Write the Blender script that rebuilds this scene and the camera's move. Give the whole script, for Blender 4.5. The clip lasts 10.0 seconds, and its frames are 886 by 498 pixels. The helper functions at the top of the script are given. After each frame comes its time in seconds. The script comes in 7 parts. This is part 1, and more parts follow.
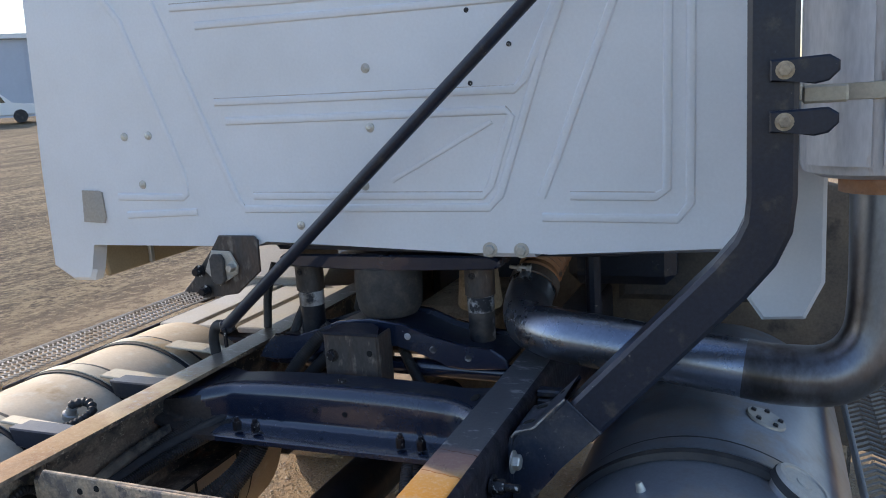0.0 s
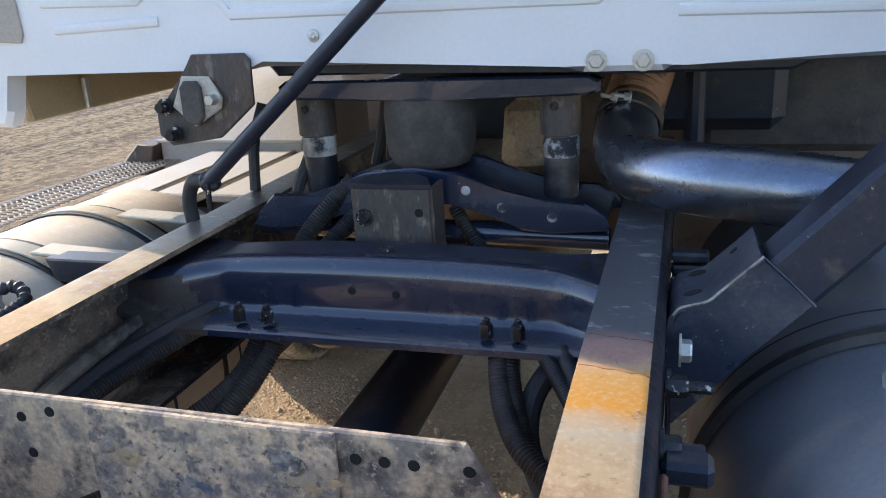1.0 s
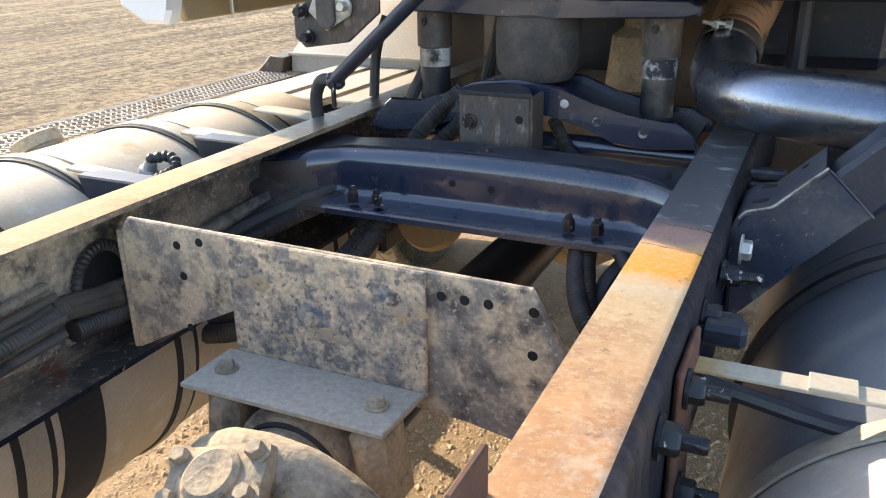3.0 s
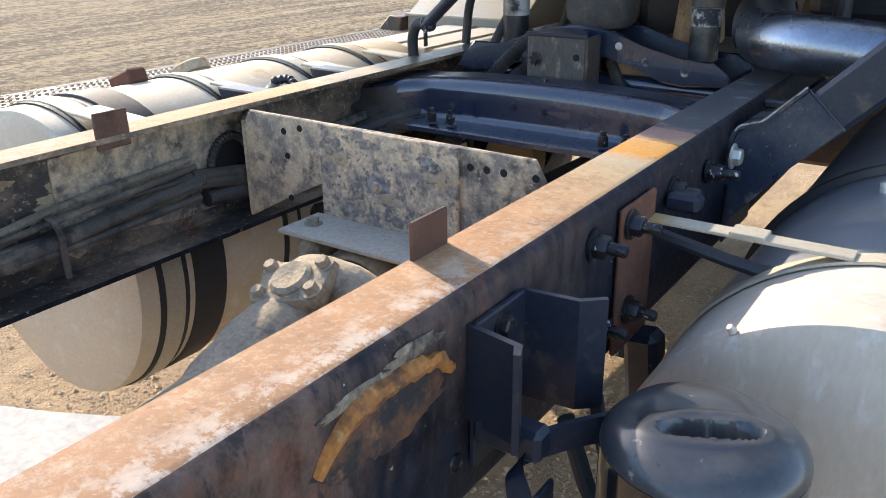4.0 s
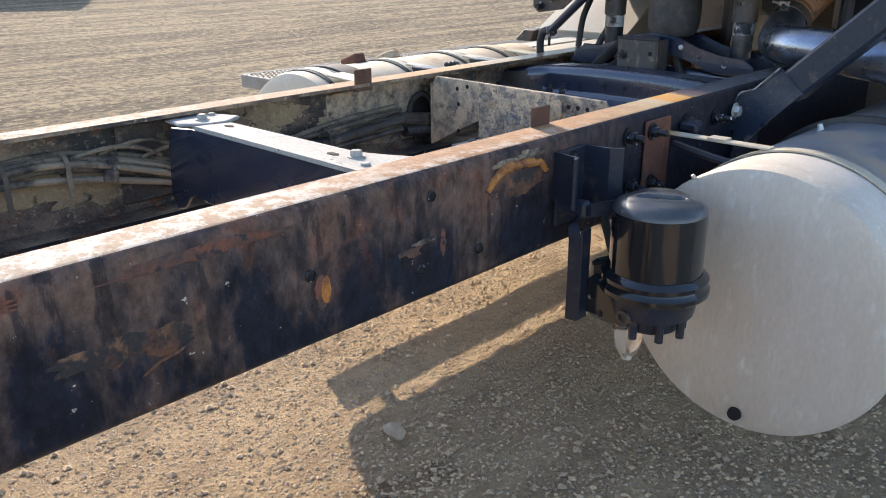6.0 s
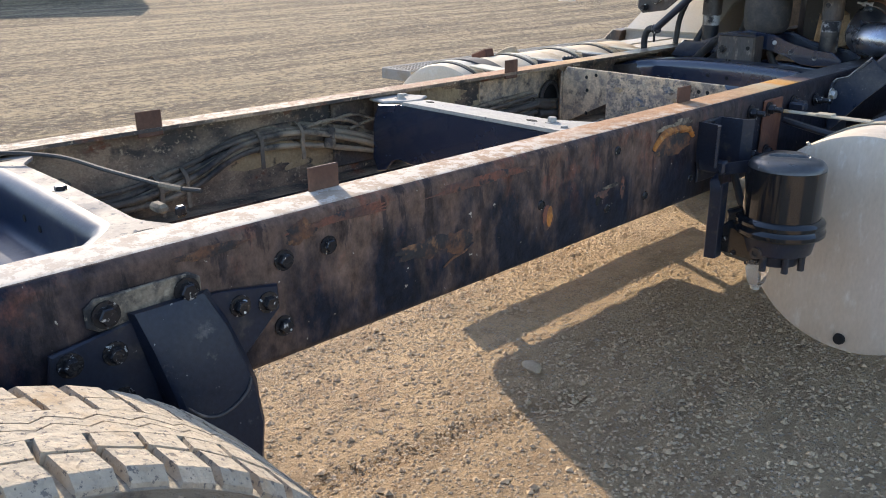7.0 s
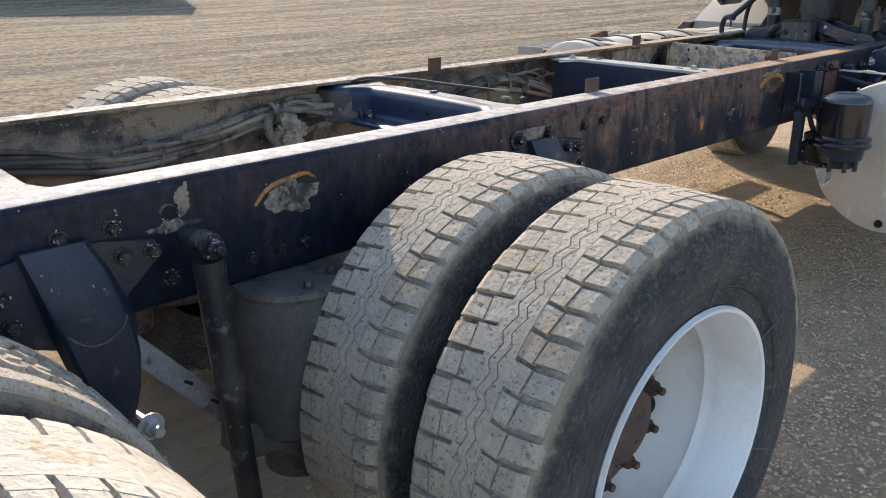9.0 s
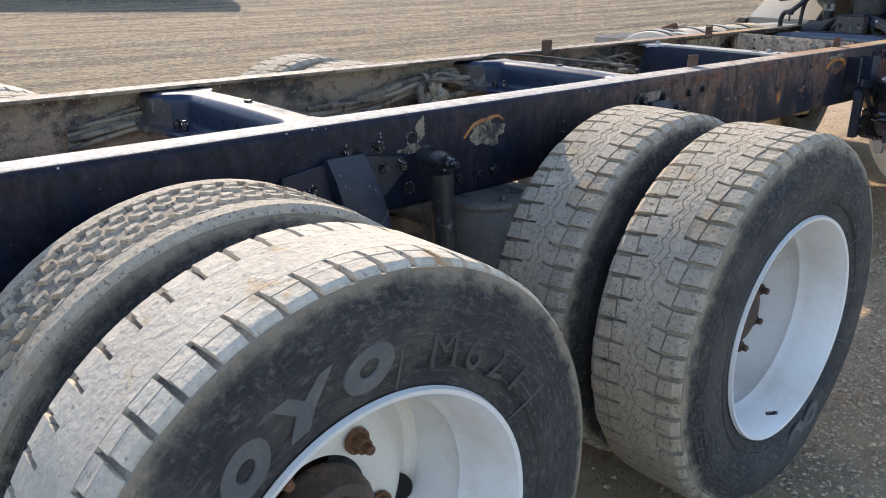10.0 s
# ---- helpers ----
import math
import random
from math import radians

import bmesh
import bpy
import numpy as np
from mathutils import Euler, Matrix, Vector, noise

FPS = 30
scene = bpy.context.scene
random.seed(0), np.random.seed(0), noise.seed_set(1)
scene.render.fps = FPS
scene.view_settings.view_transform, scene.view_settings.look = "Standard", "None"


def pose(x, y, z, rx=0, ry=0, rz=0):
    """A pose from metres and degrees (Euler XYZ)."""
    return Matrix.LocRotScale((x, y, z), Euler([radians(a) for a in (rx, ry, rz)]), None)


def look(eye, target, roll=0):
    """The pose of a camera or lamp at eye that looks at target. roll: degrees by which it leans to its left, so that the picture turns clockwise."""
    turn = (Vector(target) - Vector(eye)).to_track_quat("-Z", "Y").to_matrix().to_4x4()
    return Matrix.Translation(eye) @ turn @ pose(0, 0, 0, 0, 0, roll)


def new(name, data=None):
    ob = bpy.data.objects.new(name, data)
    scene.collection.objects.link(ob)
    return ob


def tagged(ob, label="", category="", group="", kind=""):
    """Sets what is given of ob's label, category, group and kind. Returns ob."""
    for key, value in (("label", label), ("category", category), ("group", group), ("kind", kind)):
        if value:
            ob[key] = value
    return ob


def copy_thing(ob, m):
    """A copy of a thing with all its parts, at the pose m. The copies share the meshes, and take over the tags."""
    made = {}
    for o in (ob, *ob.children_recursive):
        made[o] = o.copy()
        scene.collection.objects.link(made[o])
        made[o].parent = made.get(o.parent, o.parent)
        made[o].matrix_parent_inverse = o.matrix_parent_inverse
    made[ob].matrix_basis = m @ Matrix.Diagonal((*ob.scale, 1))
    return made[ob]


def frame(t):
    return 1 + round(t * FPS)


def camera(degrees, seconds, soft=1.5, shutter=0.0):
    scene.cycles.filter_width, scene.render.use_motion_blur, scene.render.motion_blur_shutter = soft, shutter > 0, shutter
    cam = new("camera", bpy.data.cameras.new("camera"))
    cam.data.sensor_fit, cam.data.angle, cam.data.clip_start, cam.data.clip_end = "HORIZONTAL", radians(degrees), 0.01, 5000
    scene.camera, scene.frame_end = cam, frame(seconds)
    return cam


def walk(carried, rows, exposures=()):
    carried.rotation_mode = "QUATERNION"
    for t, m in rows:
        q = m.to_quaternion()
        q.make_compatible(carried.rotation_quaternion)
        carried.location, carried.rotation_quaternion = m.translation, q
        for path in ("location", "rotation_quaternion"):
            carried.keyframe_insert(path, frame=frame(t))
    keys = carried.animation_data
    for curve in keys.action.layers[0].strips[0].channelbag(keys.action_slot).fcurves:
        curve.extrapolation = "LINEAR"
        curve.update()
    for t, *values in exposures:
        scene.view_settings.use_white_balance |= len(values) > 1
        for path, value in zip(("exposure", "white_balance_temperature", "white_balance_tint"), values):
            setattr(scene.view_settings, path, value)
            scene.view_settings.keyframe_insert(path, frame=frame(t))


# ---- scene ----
cam = camera(57.3, 10.0, soft=1.0)
PATH = [
    (0, (0.896, 0.702, 1.601), (0.157, 2.522, 1.225), -3.8),
    (0.5, (0.637, 0.865, 1.476), (-0.002, 2.689, 0.961), -3.5),
    (1, (0.455, 1.064, 1.376), (-0.099, 2.884, 0.76), -3.2),
    (1.5, (0.36, 1.244, 1.323), (-0.163, 3.054, 0.653), -2.8),
    (2, (0.353, 1.284, 1.297), (-0.201, 3.076, 0.603), -2.2),
    (2.5, (0.412, 1.118, 1.339), (-0.234, 2.873, 0.63), -1.5),
    (3, (0.531, 0.912, 1.342), (-0.256, 2.599, 0.611), -0.9),
    (3.2, (0.58, 0.846, 1.338), (-0.269, 2.496, 0.593), -0.8),
    (4.3, (0.911, 0.625, 1.29), (-0.205, 2.105, 0.545), -0.85),
    (4.5, (0.976, 0.575, 1.296), (-0.178, 2.031, 0.555), -0.85),
    (5, (1.136, 0.384, 1.306), (-0.105, 1.768, 0.561), -1.1),
    (5.2, (1.194, 0.274, 1.313), (-0.049, 1.66, 0.581), -1.1),
    (6.3, (1.441, -0.218, 1.338), (0.12, 1.118, 0.651), -0.3),
    (6.5, (1.452, -0.328, 1.334), (0.118, 0.995, 0.649), -0.5),
    (7, (1.468, -0.652, 1.354), (0.115, 0.653, 0.67), -0.6),
    (7.5, (1.57, -0.92, 1.352), (0.215, 0.379, 0.662), -0.9),
    (8, (1.657, -1.192, 1.367), (0.305, 0.107, 0.673), -0.9),
    (8.5, (1.726, -1.535, 1.362), (0.369, -0.236, 0.678), -0.5),
    (9, (1.823, -1.863, 1.352), (0.455, -0.568, 0.679), -0.1),
    (9.5, (1.917, -2.174, 1.363), (0.534, -0.893, 0.695), 0.3),
    (10, (1.975, -2.517, 1.33), (0.573, -1.258, 0.661), 0.4),
]
walk(cam, [(t, look(eye, target, roll)) for t, eye, target, roll in PATH], [(0, 0.68, 6100, 15), (0.6, 1.07, 6150, 15), (1.5, 1.58, 6200, 14), (2.2, 1.8, 6400, 13), (3.0, 1.83, 6900, 13), (4.5, 1.44, 6350, 13), (6.5, 1.32, 6400, 14), (8.0, 1.12, 6350, 14), (10, 1.18, 6350, 14)])

# ---- light ----
SUN_ELEV, SUN_TO = radians(27.6), Vector((0.93, -0.365, 0)).normalized()
world = bpy.data.worlds.new("world")
scene.world = world
world.use_nodes = True
wn = world.node_tree.nodes
sky = wn.new("ShaderNodeTexSky")
sky.sky_type, sky.sun_disc = "NISHITA", False
sky.sun_elevation = SUN_ELEV
sky.sun_rotation = math.atan2(-SUN_TO.x, -SUN_TO.y)
sky.air_density, sky.dust_density, sky.ozone_density = 1.0, 0.6, 1.0
world.node_tree.links.new(sky.outputs[0], wn["Background"].inputs[0])
wn["Background"].inputs[1].default_value = 0.15
sun = new("sun", bpy.data.lights.new("sun", "SUN"))
sun.data.energy, sun.data.angle, sun.data.color = 3.0, radians(0.55), (1.0, 0.86, 0.65)
ray = SUN_TO * math.cos(SUN_ELEV) + Vector((0, 0, -math.sin(SUN_ELEV)))
sun.matrix_world = look((-30, 12, 20), Vector((-30, 12, 20)) + ray)


# ---- materials ----
def node(nt, kind, **at):
    n = nt.nodes.new(kind)
    for k, v in at.items():
        if k in n.inputs:
            n.inputs[k].default_value = v
    return n


def noise_tex(nt, vec, scale, detail=5.0, rough=0.6):
    n = node(nt, "ShaderNodeTexNoise", Scale=scale, Detail=detail, Roughness=rough)
    nt.links.new(vec, n.inputs["Vector"])
    return n.outputs["Fac"]


def ramp(nt, fac, lo, hi):
    n = node(nt, "ShaderNodeMapRange")
    n.inputs["From Min"].default_value, n.inputs["From Max"].default_value = lo, hi
    nt.links.new(fac, n.inputs["Value"])
    return n.outputs["Result"]


def blend(nt, fac, a, b):
    n = nt.nodes.new("ShaderNodeMix")
    n.data_type = "RGBA"
    for sock, v in ((n.inputs[0], fac), (n.inputs[6], a), (n.inputs[7], b)):
        if isinstance(v, tuple):
            sock.default_value = (*v, 1.0)
        elif isinstance(v, float):
            sock.default_value = v
        else:
            nt.links.new(v, sock)
    return n.outputs[2]


def times(nt, a, b, op="MULTIPLY"):
    n = nt.nodes.new("ShaderNodeMath")
    n.operation = op
    for sock, v in zip(n.inputs, (a, b)):
        if isinstance(v, (int, float)):
            sock.default_value = v
        else:
            nt.links.new(v, sock)
    return n.outputs[0]


def mat(name, base, rough=0.6, metal=0.0, stain=None, spots=(), grain=0.12, grain_scale=140.0, bump=0.15, bump_scale=90.0, stretch=(1, 1, 1), coat=0.0, island=0.0, spec=0.5, space="Object"):
    """stain: (colour, scale, low, high); spots: rows of (colour, scale, low, high) laid over one another."""
    m = bpy.data.materials.new(name)
    m.use_nodes = True
    nt = m.node_tree
    bsdf = nt.nodes["Principled BSDF"]
    tc = nt.nodes.new("ShaderNodeTexCoord")
    mp = nt.nodes.new("ShaderNodeMapping")
    mp.inputs["Scale"].default_value = stretch
    if space == "World":
        geo = nt.nodes.new("ShaderNodeNewGeometry")
        nt.links.new(geo.outputs["Position"], mp.inputs["Vector"])
    else:
        nt.links.new(tc.outputs["Object"], mp.inputs["Vector"])
    vec = mp.outputs["Vector"]
    col = base
    rows = ([stain] if stain else []) + list(spots)
    masks = []
    for k, (c, s, lo, hi) in enumerate(rows):
        f = ramp(nt, noise_tex(nt, vec, s, 7.0, 0.62), lo, hi)
        masks.append(f)
        col = blend(nt, f, col, c)
    g = noise_tex(nt, vec, grain_scale, 3.0)
    gm = ramp(nt, g, 0.25, 0.75)
    gm = times(nt, times(nt, gm, 2 * grain), 1.0 - grain, "ADD")
    if island:
        loose = nt.nodes.new("ShaderNodeNewGeometry").outputs["Random Per Island"]
        gm = times(nt, gm, times(nt, times(nt, loose, 2 * island), 1.0 - island, "ADD"))
    hsv = nt.nodes.new("ShaderNodeHueSaturation")
    nt.links.new(gm, hsv.inputs["Value"])
    if isinstance(col, tuple):
        hsv.inputs["Color"].default_value = (*col, 1.0)
    else:
        nt.links.new(col, hsv.inputs["Color"])
    nt.links.new(hsv.outputs["Color"], bsdf.inputs["Base Color"])
    bsdf.inputs["Metallic"].default_value = metal
    bsdf.inputs["Coat Weight"].default_value = coat
    bsdf.inputs["Specular IOR Level"].default_value = spec
    r = ramp(nt, noise_tex(nt, vec, 14.0), 0.2, 0.8)
    r = times(nt, times(nt, r, 0.3 * rough), 0.85 * rough, "ADD")
    if masks:
        keep = times(nt, masks[-1], 0.5)
        r = times(nt, r, times(nt, keep, max(0.0, 0.85 - rough)), "ADD")
        if metal:
            mm = times(nt, times(nt, masks[-1], -metal), metal, "ADD")
            nt.links.new(mm, bsdf.inputs["Metallic"])
    nt.links.new(r, bsdf.inputs["Roughness"])
    if bump:
        b = node(nt, "ShaderNodeBump", Strength=bump, Distance=0.004)
        nt.links.new(noise_tex(nt, vec, bump_scale, 6.0), b.inputs["Height"])
        nt.links.new(b.outputs["Normal"], bsdf.inputs["Normal"])
    return m


M = {}
M["frame_dusty"] = mat("dusty_frame_paint", (0.050, 0.044, 0.040), 0.6, 0, ((0.34, 0.245, 0.165), 2.8, 0.44, 0.56), [((0.17, 0.118, 0.085), 14.0, 0.52, 0.60), ((0.16, 0.06, 0.03), 7.0, 0.61, 0.66), ((0.040, 0.036, 0.034), 8.0, 0.55, 0.66), ((0.34, 0.27, 0.19), 70.0, 0.58, 0.66)], stretch=(1, 1, 1.4), grain=0.3, bump=0.4)
M["dark"] = mat("black_chassis_paint", (0.016, 0.021, 0.036), 0.36, 0, ((0.044, 0.040, 0.037), 4.0, 0.48, 0.72), [((0.085, 0.073, 0.063), 16.0, 0.58, 0.74), ((0.35, 0.32, 0.28), 70.0, 0.70, 0.74)], grain=0.25, bump=0.10, spec=0.42)
M["worn_shaft"] = mat("rust_scuffed_black_tube", (0.014, 0.016, 0.022), 0.42, 0, ((0.075, 0.045, 0.030), 7.0, 0.48, 0.66), [((0.13, 0.105, 0.085), 20.0, 0.60, 0.74)], grain=0.3, bump=0.15)
M["blue_dark"] = mat("blue_black_paint", (0.012, 0.020, 0.044), 0.26, 0, ((0.036, 0.042, 0.062), 2.2, 0.50, 0.74), [((0.13, 0.11, 0.09), 12.0, 0.63, 0.80), ((0.38, 0.36, 0.32), 70.0, 0.72, 0.75)], grain=0.15, bump=0.05, bump_scale=60, coat=0.8, spec=0.8)
M["blue_dull"] = mat("dust_dulled_blue_paint", (0.012, 0.023, 0.052), 0.42, 0, ((0.055, 0.062, 0.078), 5.0, 0.48, 0.72), [((0.16, 0.145, 0.125), 14.0, 0.60, 0.78), ((0.40, 0.37, 0.32), 70.0, 0.68, 0.73)], grain=0.2, bump=0.08, spec=0.4)
M["end_dust"] = mat("dust_browned_paint", (0.115, 0.086, 0.068), 0.8, 0, ((0.05, 0.046, 0.046), 6.0, 0.46, 0.62), [((0.24, 0.195, 0.145), 24.0, 0.54, 0.70)], grain=0.3, bump=0.25)
M["end_brown"] = mat("grime_browned_paint", (0.060, 0.046, 0.038), 0.6, 0, ((0.030, 0.029, 0.032), 6.0, 0.46, 0.62), [((0.13, 0.095, 0.07), 24.0, 0.56, 0.72)], grain=0.3, bump=0.25)
M["leg"] = mat("scuffed_navy_paint", (0.012, 0.017, 0.032), 0.44, 0, ((0.030, 0.033, 0.042), 6.0, 0.46, 0.68), [((0.11, 0.10, 0.095), 26.0, 0.62, 0.74), ((0.40, 0.38, 0.35), 90.0, 0.68, 0.72)], grain=0.25, bump=0.15, spec=0.35)
M["dusted"] = mat("dust_covered_paint", (0.56, 0.50, 0.41), 0.85, 0, ((0.10, 0.11, 0.13), 5.0, 0.53, 0.72), [((0.64, 0.58, 0.49), 25.0, 0.5, 0.7), ((0.13, 0.12, 0.11), 50.0, 0.62, 0.70)], bump=0.25)
M["plate"] = mat("speckled_plate_paint", (0.24, 0.20, 0.175), 0.8, 0, ((0.58, 0.43, 0.285), 26.0, 0.40, 0.55), [((0.19, 0.16, 0.14), 50.0, 0.52, 0.60), ((0.47, 0.38, 0.27), 60.0, 0.54, 0.66), ((0.12, 0.105, 0.095), 110.0, 0.57, 0.65)], grain=0.35, bump=0.4)
M["smudge"] = mat("ochre_smudge", (0.46, 0.31, 0.16), 0.85, 0, ((0.38, 0.30, 0.22), 40.0, 0.40, 0.56), [((0.16, 0.14, 0.12), 110.0, 0.56, 0.64)], grain=0.25, bump=0.3)
M["blue_smear"] = mat("blue_grease_smear", (0.10, 0.115, 0.15), 0.6, 0, ((0.32, 0.27, 0.22), 45.0, 0.42, 0.56), grain=0.25, bump=0.3)
M["plate_dark"] = mat("speckled_dark_plate_paint", (0.22, 0.185, 0.155), 0.7, 0, ((0.54, 0.41, 0.275), 22.0, 0.42, 0.58), [((0.085, 0.072, 0.065), 18.0, 0.54, 0.66), ((0.44, 0.37, 0.28), 110.0, 0.57, 0.64)], grain=0.3, bump=0.3)
M["cab"] = mat("white_cab_paint", (0.80, 0.81, 0.82), 0.40, 0, ((0.70, 0.70, 0.69), 1.6, 0.42, 0.75), [((0.60, 0.55, 0.47), 11.0, 0.68, 0.9)], grain=0.03, bump=0.02, bump_scale=25, coat=0.1)
M["cab_dirt"] = mat("settled_road_dirt", (0.50, 0.44, 0.37), 0.9, 0, ((0.62, 0.60, 0.57), 12.0, 0.42, 0.62), grain=0.2, bump=0.1)
M["cab_tan"] = mat("tan_dusty_liner", (0.40, 0.31, 0.19), 0.7, 0, ((0.33, 0.25, 0.15), 3.0, 0.4, 0.7), bump=0.05)
# Shell darker, end paler: cab shade and ground-bounce light in colour, plus dust.
M["tank"] = mat("dull_aluminium_tank", (0.34, 0.36, 0.395), 0.42, 0.75, ((0.20, 0.19, 0.18), 2.0, 0.45, 0.75), [((0.34, 0.26, 0.17), 4.0, 0.52, 0.72)], bump=0.05, grain=0.08)
M["tank_end"] = mat("dusty_bounce_lit_aluminium", (0.60, 0.54, 0.47), 0.6, 0.25, ((0.52, 0.43, 0.32), 2.4, 0.46, 0.70), [((0.42, 0.35, 0.27), 12.0, 0.60, 0.82), ((0.66, 0.62, 0.56), 40.0, 0.56, 0.74)], stretch=(1, 1, 0.4), bump=0.06, grain=0.07)
M["scuff"] = mat("scuffed_black_paint", (0.016, 0.018, 0.024), 0.36, 0, ((0.10, 0.09, 0.08), 7.0, 0.45, 0.62), [((0.34, 0.34, 0.36), 9.0, 0.61, 0.66)], grain=0.2, bump=0.1)
M["scuffed_band"] = mat("part_scuffed_pale_paint", (0.46, 0.45, 0.44), 0.6, 0, ((0.20, 0.17, 0.14), 10.0, 0.46, 0.62), [((0.03, 0.03, 0.035), 14.0, 0.54, 0.60)], grain=0.2, bump=0.1)
M["foot"] = mat("scuffed_blue_black_paint", (0.024, 0.034, 0.058), 0.30, 0, ((0.09, 0.09, 0.095), 5.0, 0.46, 0.66), [((0.20, 0.19, 0.175), 22.0, 0.58, 0.72), ((0.42, 0.40, 0.37), 80.0, 0.66, 0.72)], grain=0.25, bump=0.12)
M["worn_iron"] = mat("worn_rusty_iron", (0.055, 0.050, 0.048), 0.5, 0, ((0.10, 0.065, 0.045), 9.0, 0.46, 0.62), [((0.20, 0.17, 0.14), 40.0, 0.58, 0.70)], stretch=(1, 1, 0.4), grain=0.3, bump=0.3)
M["scuff_shock"] = mat("oily_speckled_black_paint", (0.016, 0.016, 0.018), 0.4, 0, ((0.07, 0.06, 0.05), 6.0, 0.46, 0.66), [((0.13, 0.12, 0.105), 20.0, 0.58, 0.68), ((0.40, 0.37, 0.32), 80.0, 0.655, 0.70)], grain=0.3, bump=0.4)
M["dusted_top"] = mat("pale_dusted_top_paint", (0.36, 0.34, 0.305), 0.8, 0, ((0.30, 0.30, 0.31), 5.0, 0.50, 0.72), [((0.42, 0.40, 0.355), 30.0, 0.52, 0.68), ((0.09, 0.095, 0.11), 55.0, 0.62, 0.69), ((0.10, 0.11, 0.14), 6.0, 0.64, 0.70)], grain=0.2, bump=0.25)
M["sand"] = mat("clinging_sand_film", (0.22, 0.178, 0.13), 0.92, 0, ((0.035, 0.032, 0.032), 26.0, 0.42, 0.58), [((0.36, 0.30, 0.22), 60.0, 0.56, 0.70)], grain=0.35, bump=0.4)
M["tan_film"] = mat("tan_overspray_and_dust", (0.38, 0.29, 0.17), 0.85, 0, ((0.20, 0.155, 0.11), 8.0, 0.46, 0.62), [((0.045, 0.04, 0.038), 20.0, 0.55, 0.62), ((0.46, 0.37, 0.24), 50.0, 0.55, 0.70)], grain=0.2, bump=0.3)
M["dusted_blue"] = mat("half_dusted_blue_paint", (0.38, 0.33, 0.27), 0.8, 0, ((0.045, 0.055, 0.085), 3.6, 0.50, 0.70), [((0.50, 0.44, 0.36), 30.0, 0.54, 0.70), ((0.07, 0.08, 0.10), 60.0, 0.56, 0.66)], bump=0.2)
M["tank_left"] = mat("dusty_tank", (0.63, 0.53, 0.395), 0.75, 0.1, ((0.54, 0.41, 0.26), 3.0, 0.45, 0.7), [((0.38, 0.24, 0.11), 7.0, 0.66, 0.8), ((0.66, 0.59, 0.48), 22.0, 0.55, 0.7)], bump=0.1, grain=0.08)
M["strap"] = mat("galvanised_strap", (0.50, 0.45, 0.35), 0.55, 0.3, ((0.50, 0.31, 0.10), 5.0, 0.54, 0.70), [((0.30, 0.26, 0.21), 18.0, 0.58, 0.74)], bump=0.1)
M["rubber"] = mat("black_rubber", (0.03, 0.03, 0.032), 0.7, 0, ((0.12, 0.10, 0.08), 5.0, 0.5, 0.8), bump=0.1)
# Brown of the added backing panels, lifted for the haze under the cab.
M["backing"] = mat("gap_backing_brown", (0.13, 0.105, 0.085), 0.8, 0, ((0.21, 0.165, 0.12), 3.0, 0.42, 0.70), [((0.07, 0.06, 0.052), 9.0, 0.55, 0.70)], grain=0.2, bump=0.2)
M["hose"] = mat("corrugated_hose", (0.022, 0.022, 0.023), 0.5, 0, ((0.12, 0.10, 0.085), 5.0, 0.45, 0.75), bump=0.05)
M["hose_dusty"] = mat("dust_coated_hose", (0.10, 0.085, 0.07), 0.85, 0, ((0.33, 0.265, 0.185), 3.0, 0.46, 0.58), [((0.035, 0.033, 0.033), 7.0, 0.53, 0.60)], bump=0.2)
M["hose_tan"] = mat("dust_caked_hose", (0.19, 0.155, 0.112), 0.92, 0, ((0.28, 0.23, 0.165), 8.0, 0.44, 0.62), [((0.07, 0.06, 0.052), 18.0, 0.52, 0.62)], grain=0.3, bump=0.4)
M["gloss"] = mat("gloss_black_enamel", (0.012, 0.013, 0.015), 0.12, 0, ((0.05, 0.045, 0.04), 6.0, 0.55, 0.9), bump=0.01, grain=0.03, coat=0.5)
M["gloss_cap"] = mat("dust_filmed_black_enamel", (0.034, 0.037, 0.043), 0.30, 0, ((0.12, 0.118, 0.115), 6.0, 0.46, 0.75), [((0.32, 0.31, 0.29), 60.0, 0.66, 0.74)], bump=0.03, coat=0.3)
M["pipe"] = mat("dark_polished_steel_pipe", (0.27, 0.30, 0.36), 0.28, 0.92, ((0.15, 0.15, 0.16), 3.0, 0.5, 0.8), [((0.24, 0.16, 0.10), 7.0, 0.70, 0.86)], bump=0.04, grain=0.12)
M["pipe_dark"] = mat("sooty_stack_steel", (0.20, 0.21, 0.235), 0.32, 0.85, ((0.15, 0.11, 0.08), 3.0, 0.48, 0.70), [((0.07, 0.065, 0.062), 6.0, 0.56, 0.70), ((0.24, 0.17, 0.115), 12.0, 0.66, 0.78)], stretch=(1, 1, 0.5), grain=0.12, bump=0.06)
M["pipe_rust"] = mat("heat_stained_steel", (0.36, 0.21, 0.13), 0.55, 0.35, ((0.34, 0.15, 0.06), 8.0, 0.42, 0.60), [((0.10, 0.07, 0.055), 26.0, 0.54, 0.66)], bump=0.25)
M["muffler"] = mat("stained_muffler_steel", (0.62, 0.60, 0.60), 0.5, 0.2, ((0.50, 0.46, 0.43), 3.0, 0.45, 0.7), [((0.36, 0.20, 0.10), 7.0, 0.58, 0.68), ((0.20, 0.10, 0.05), 16.0, 0.66, 0.74)], stretch=(1, 1, 0.22), bump=0.1)
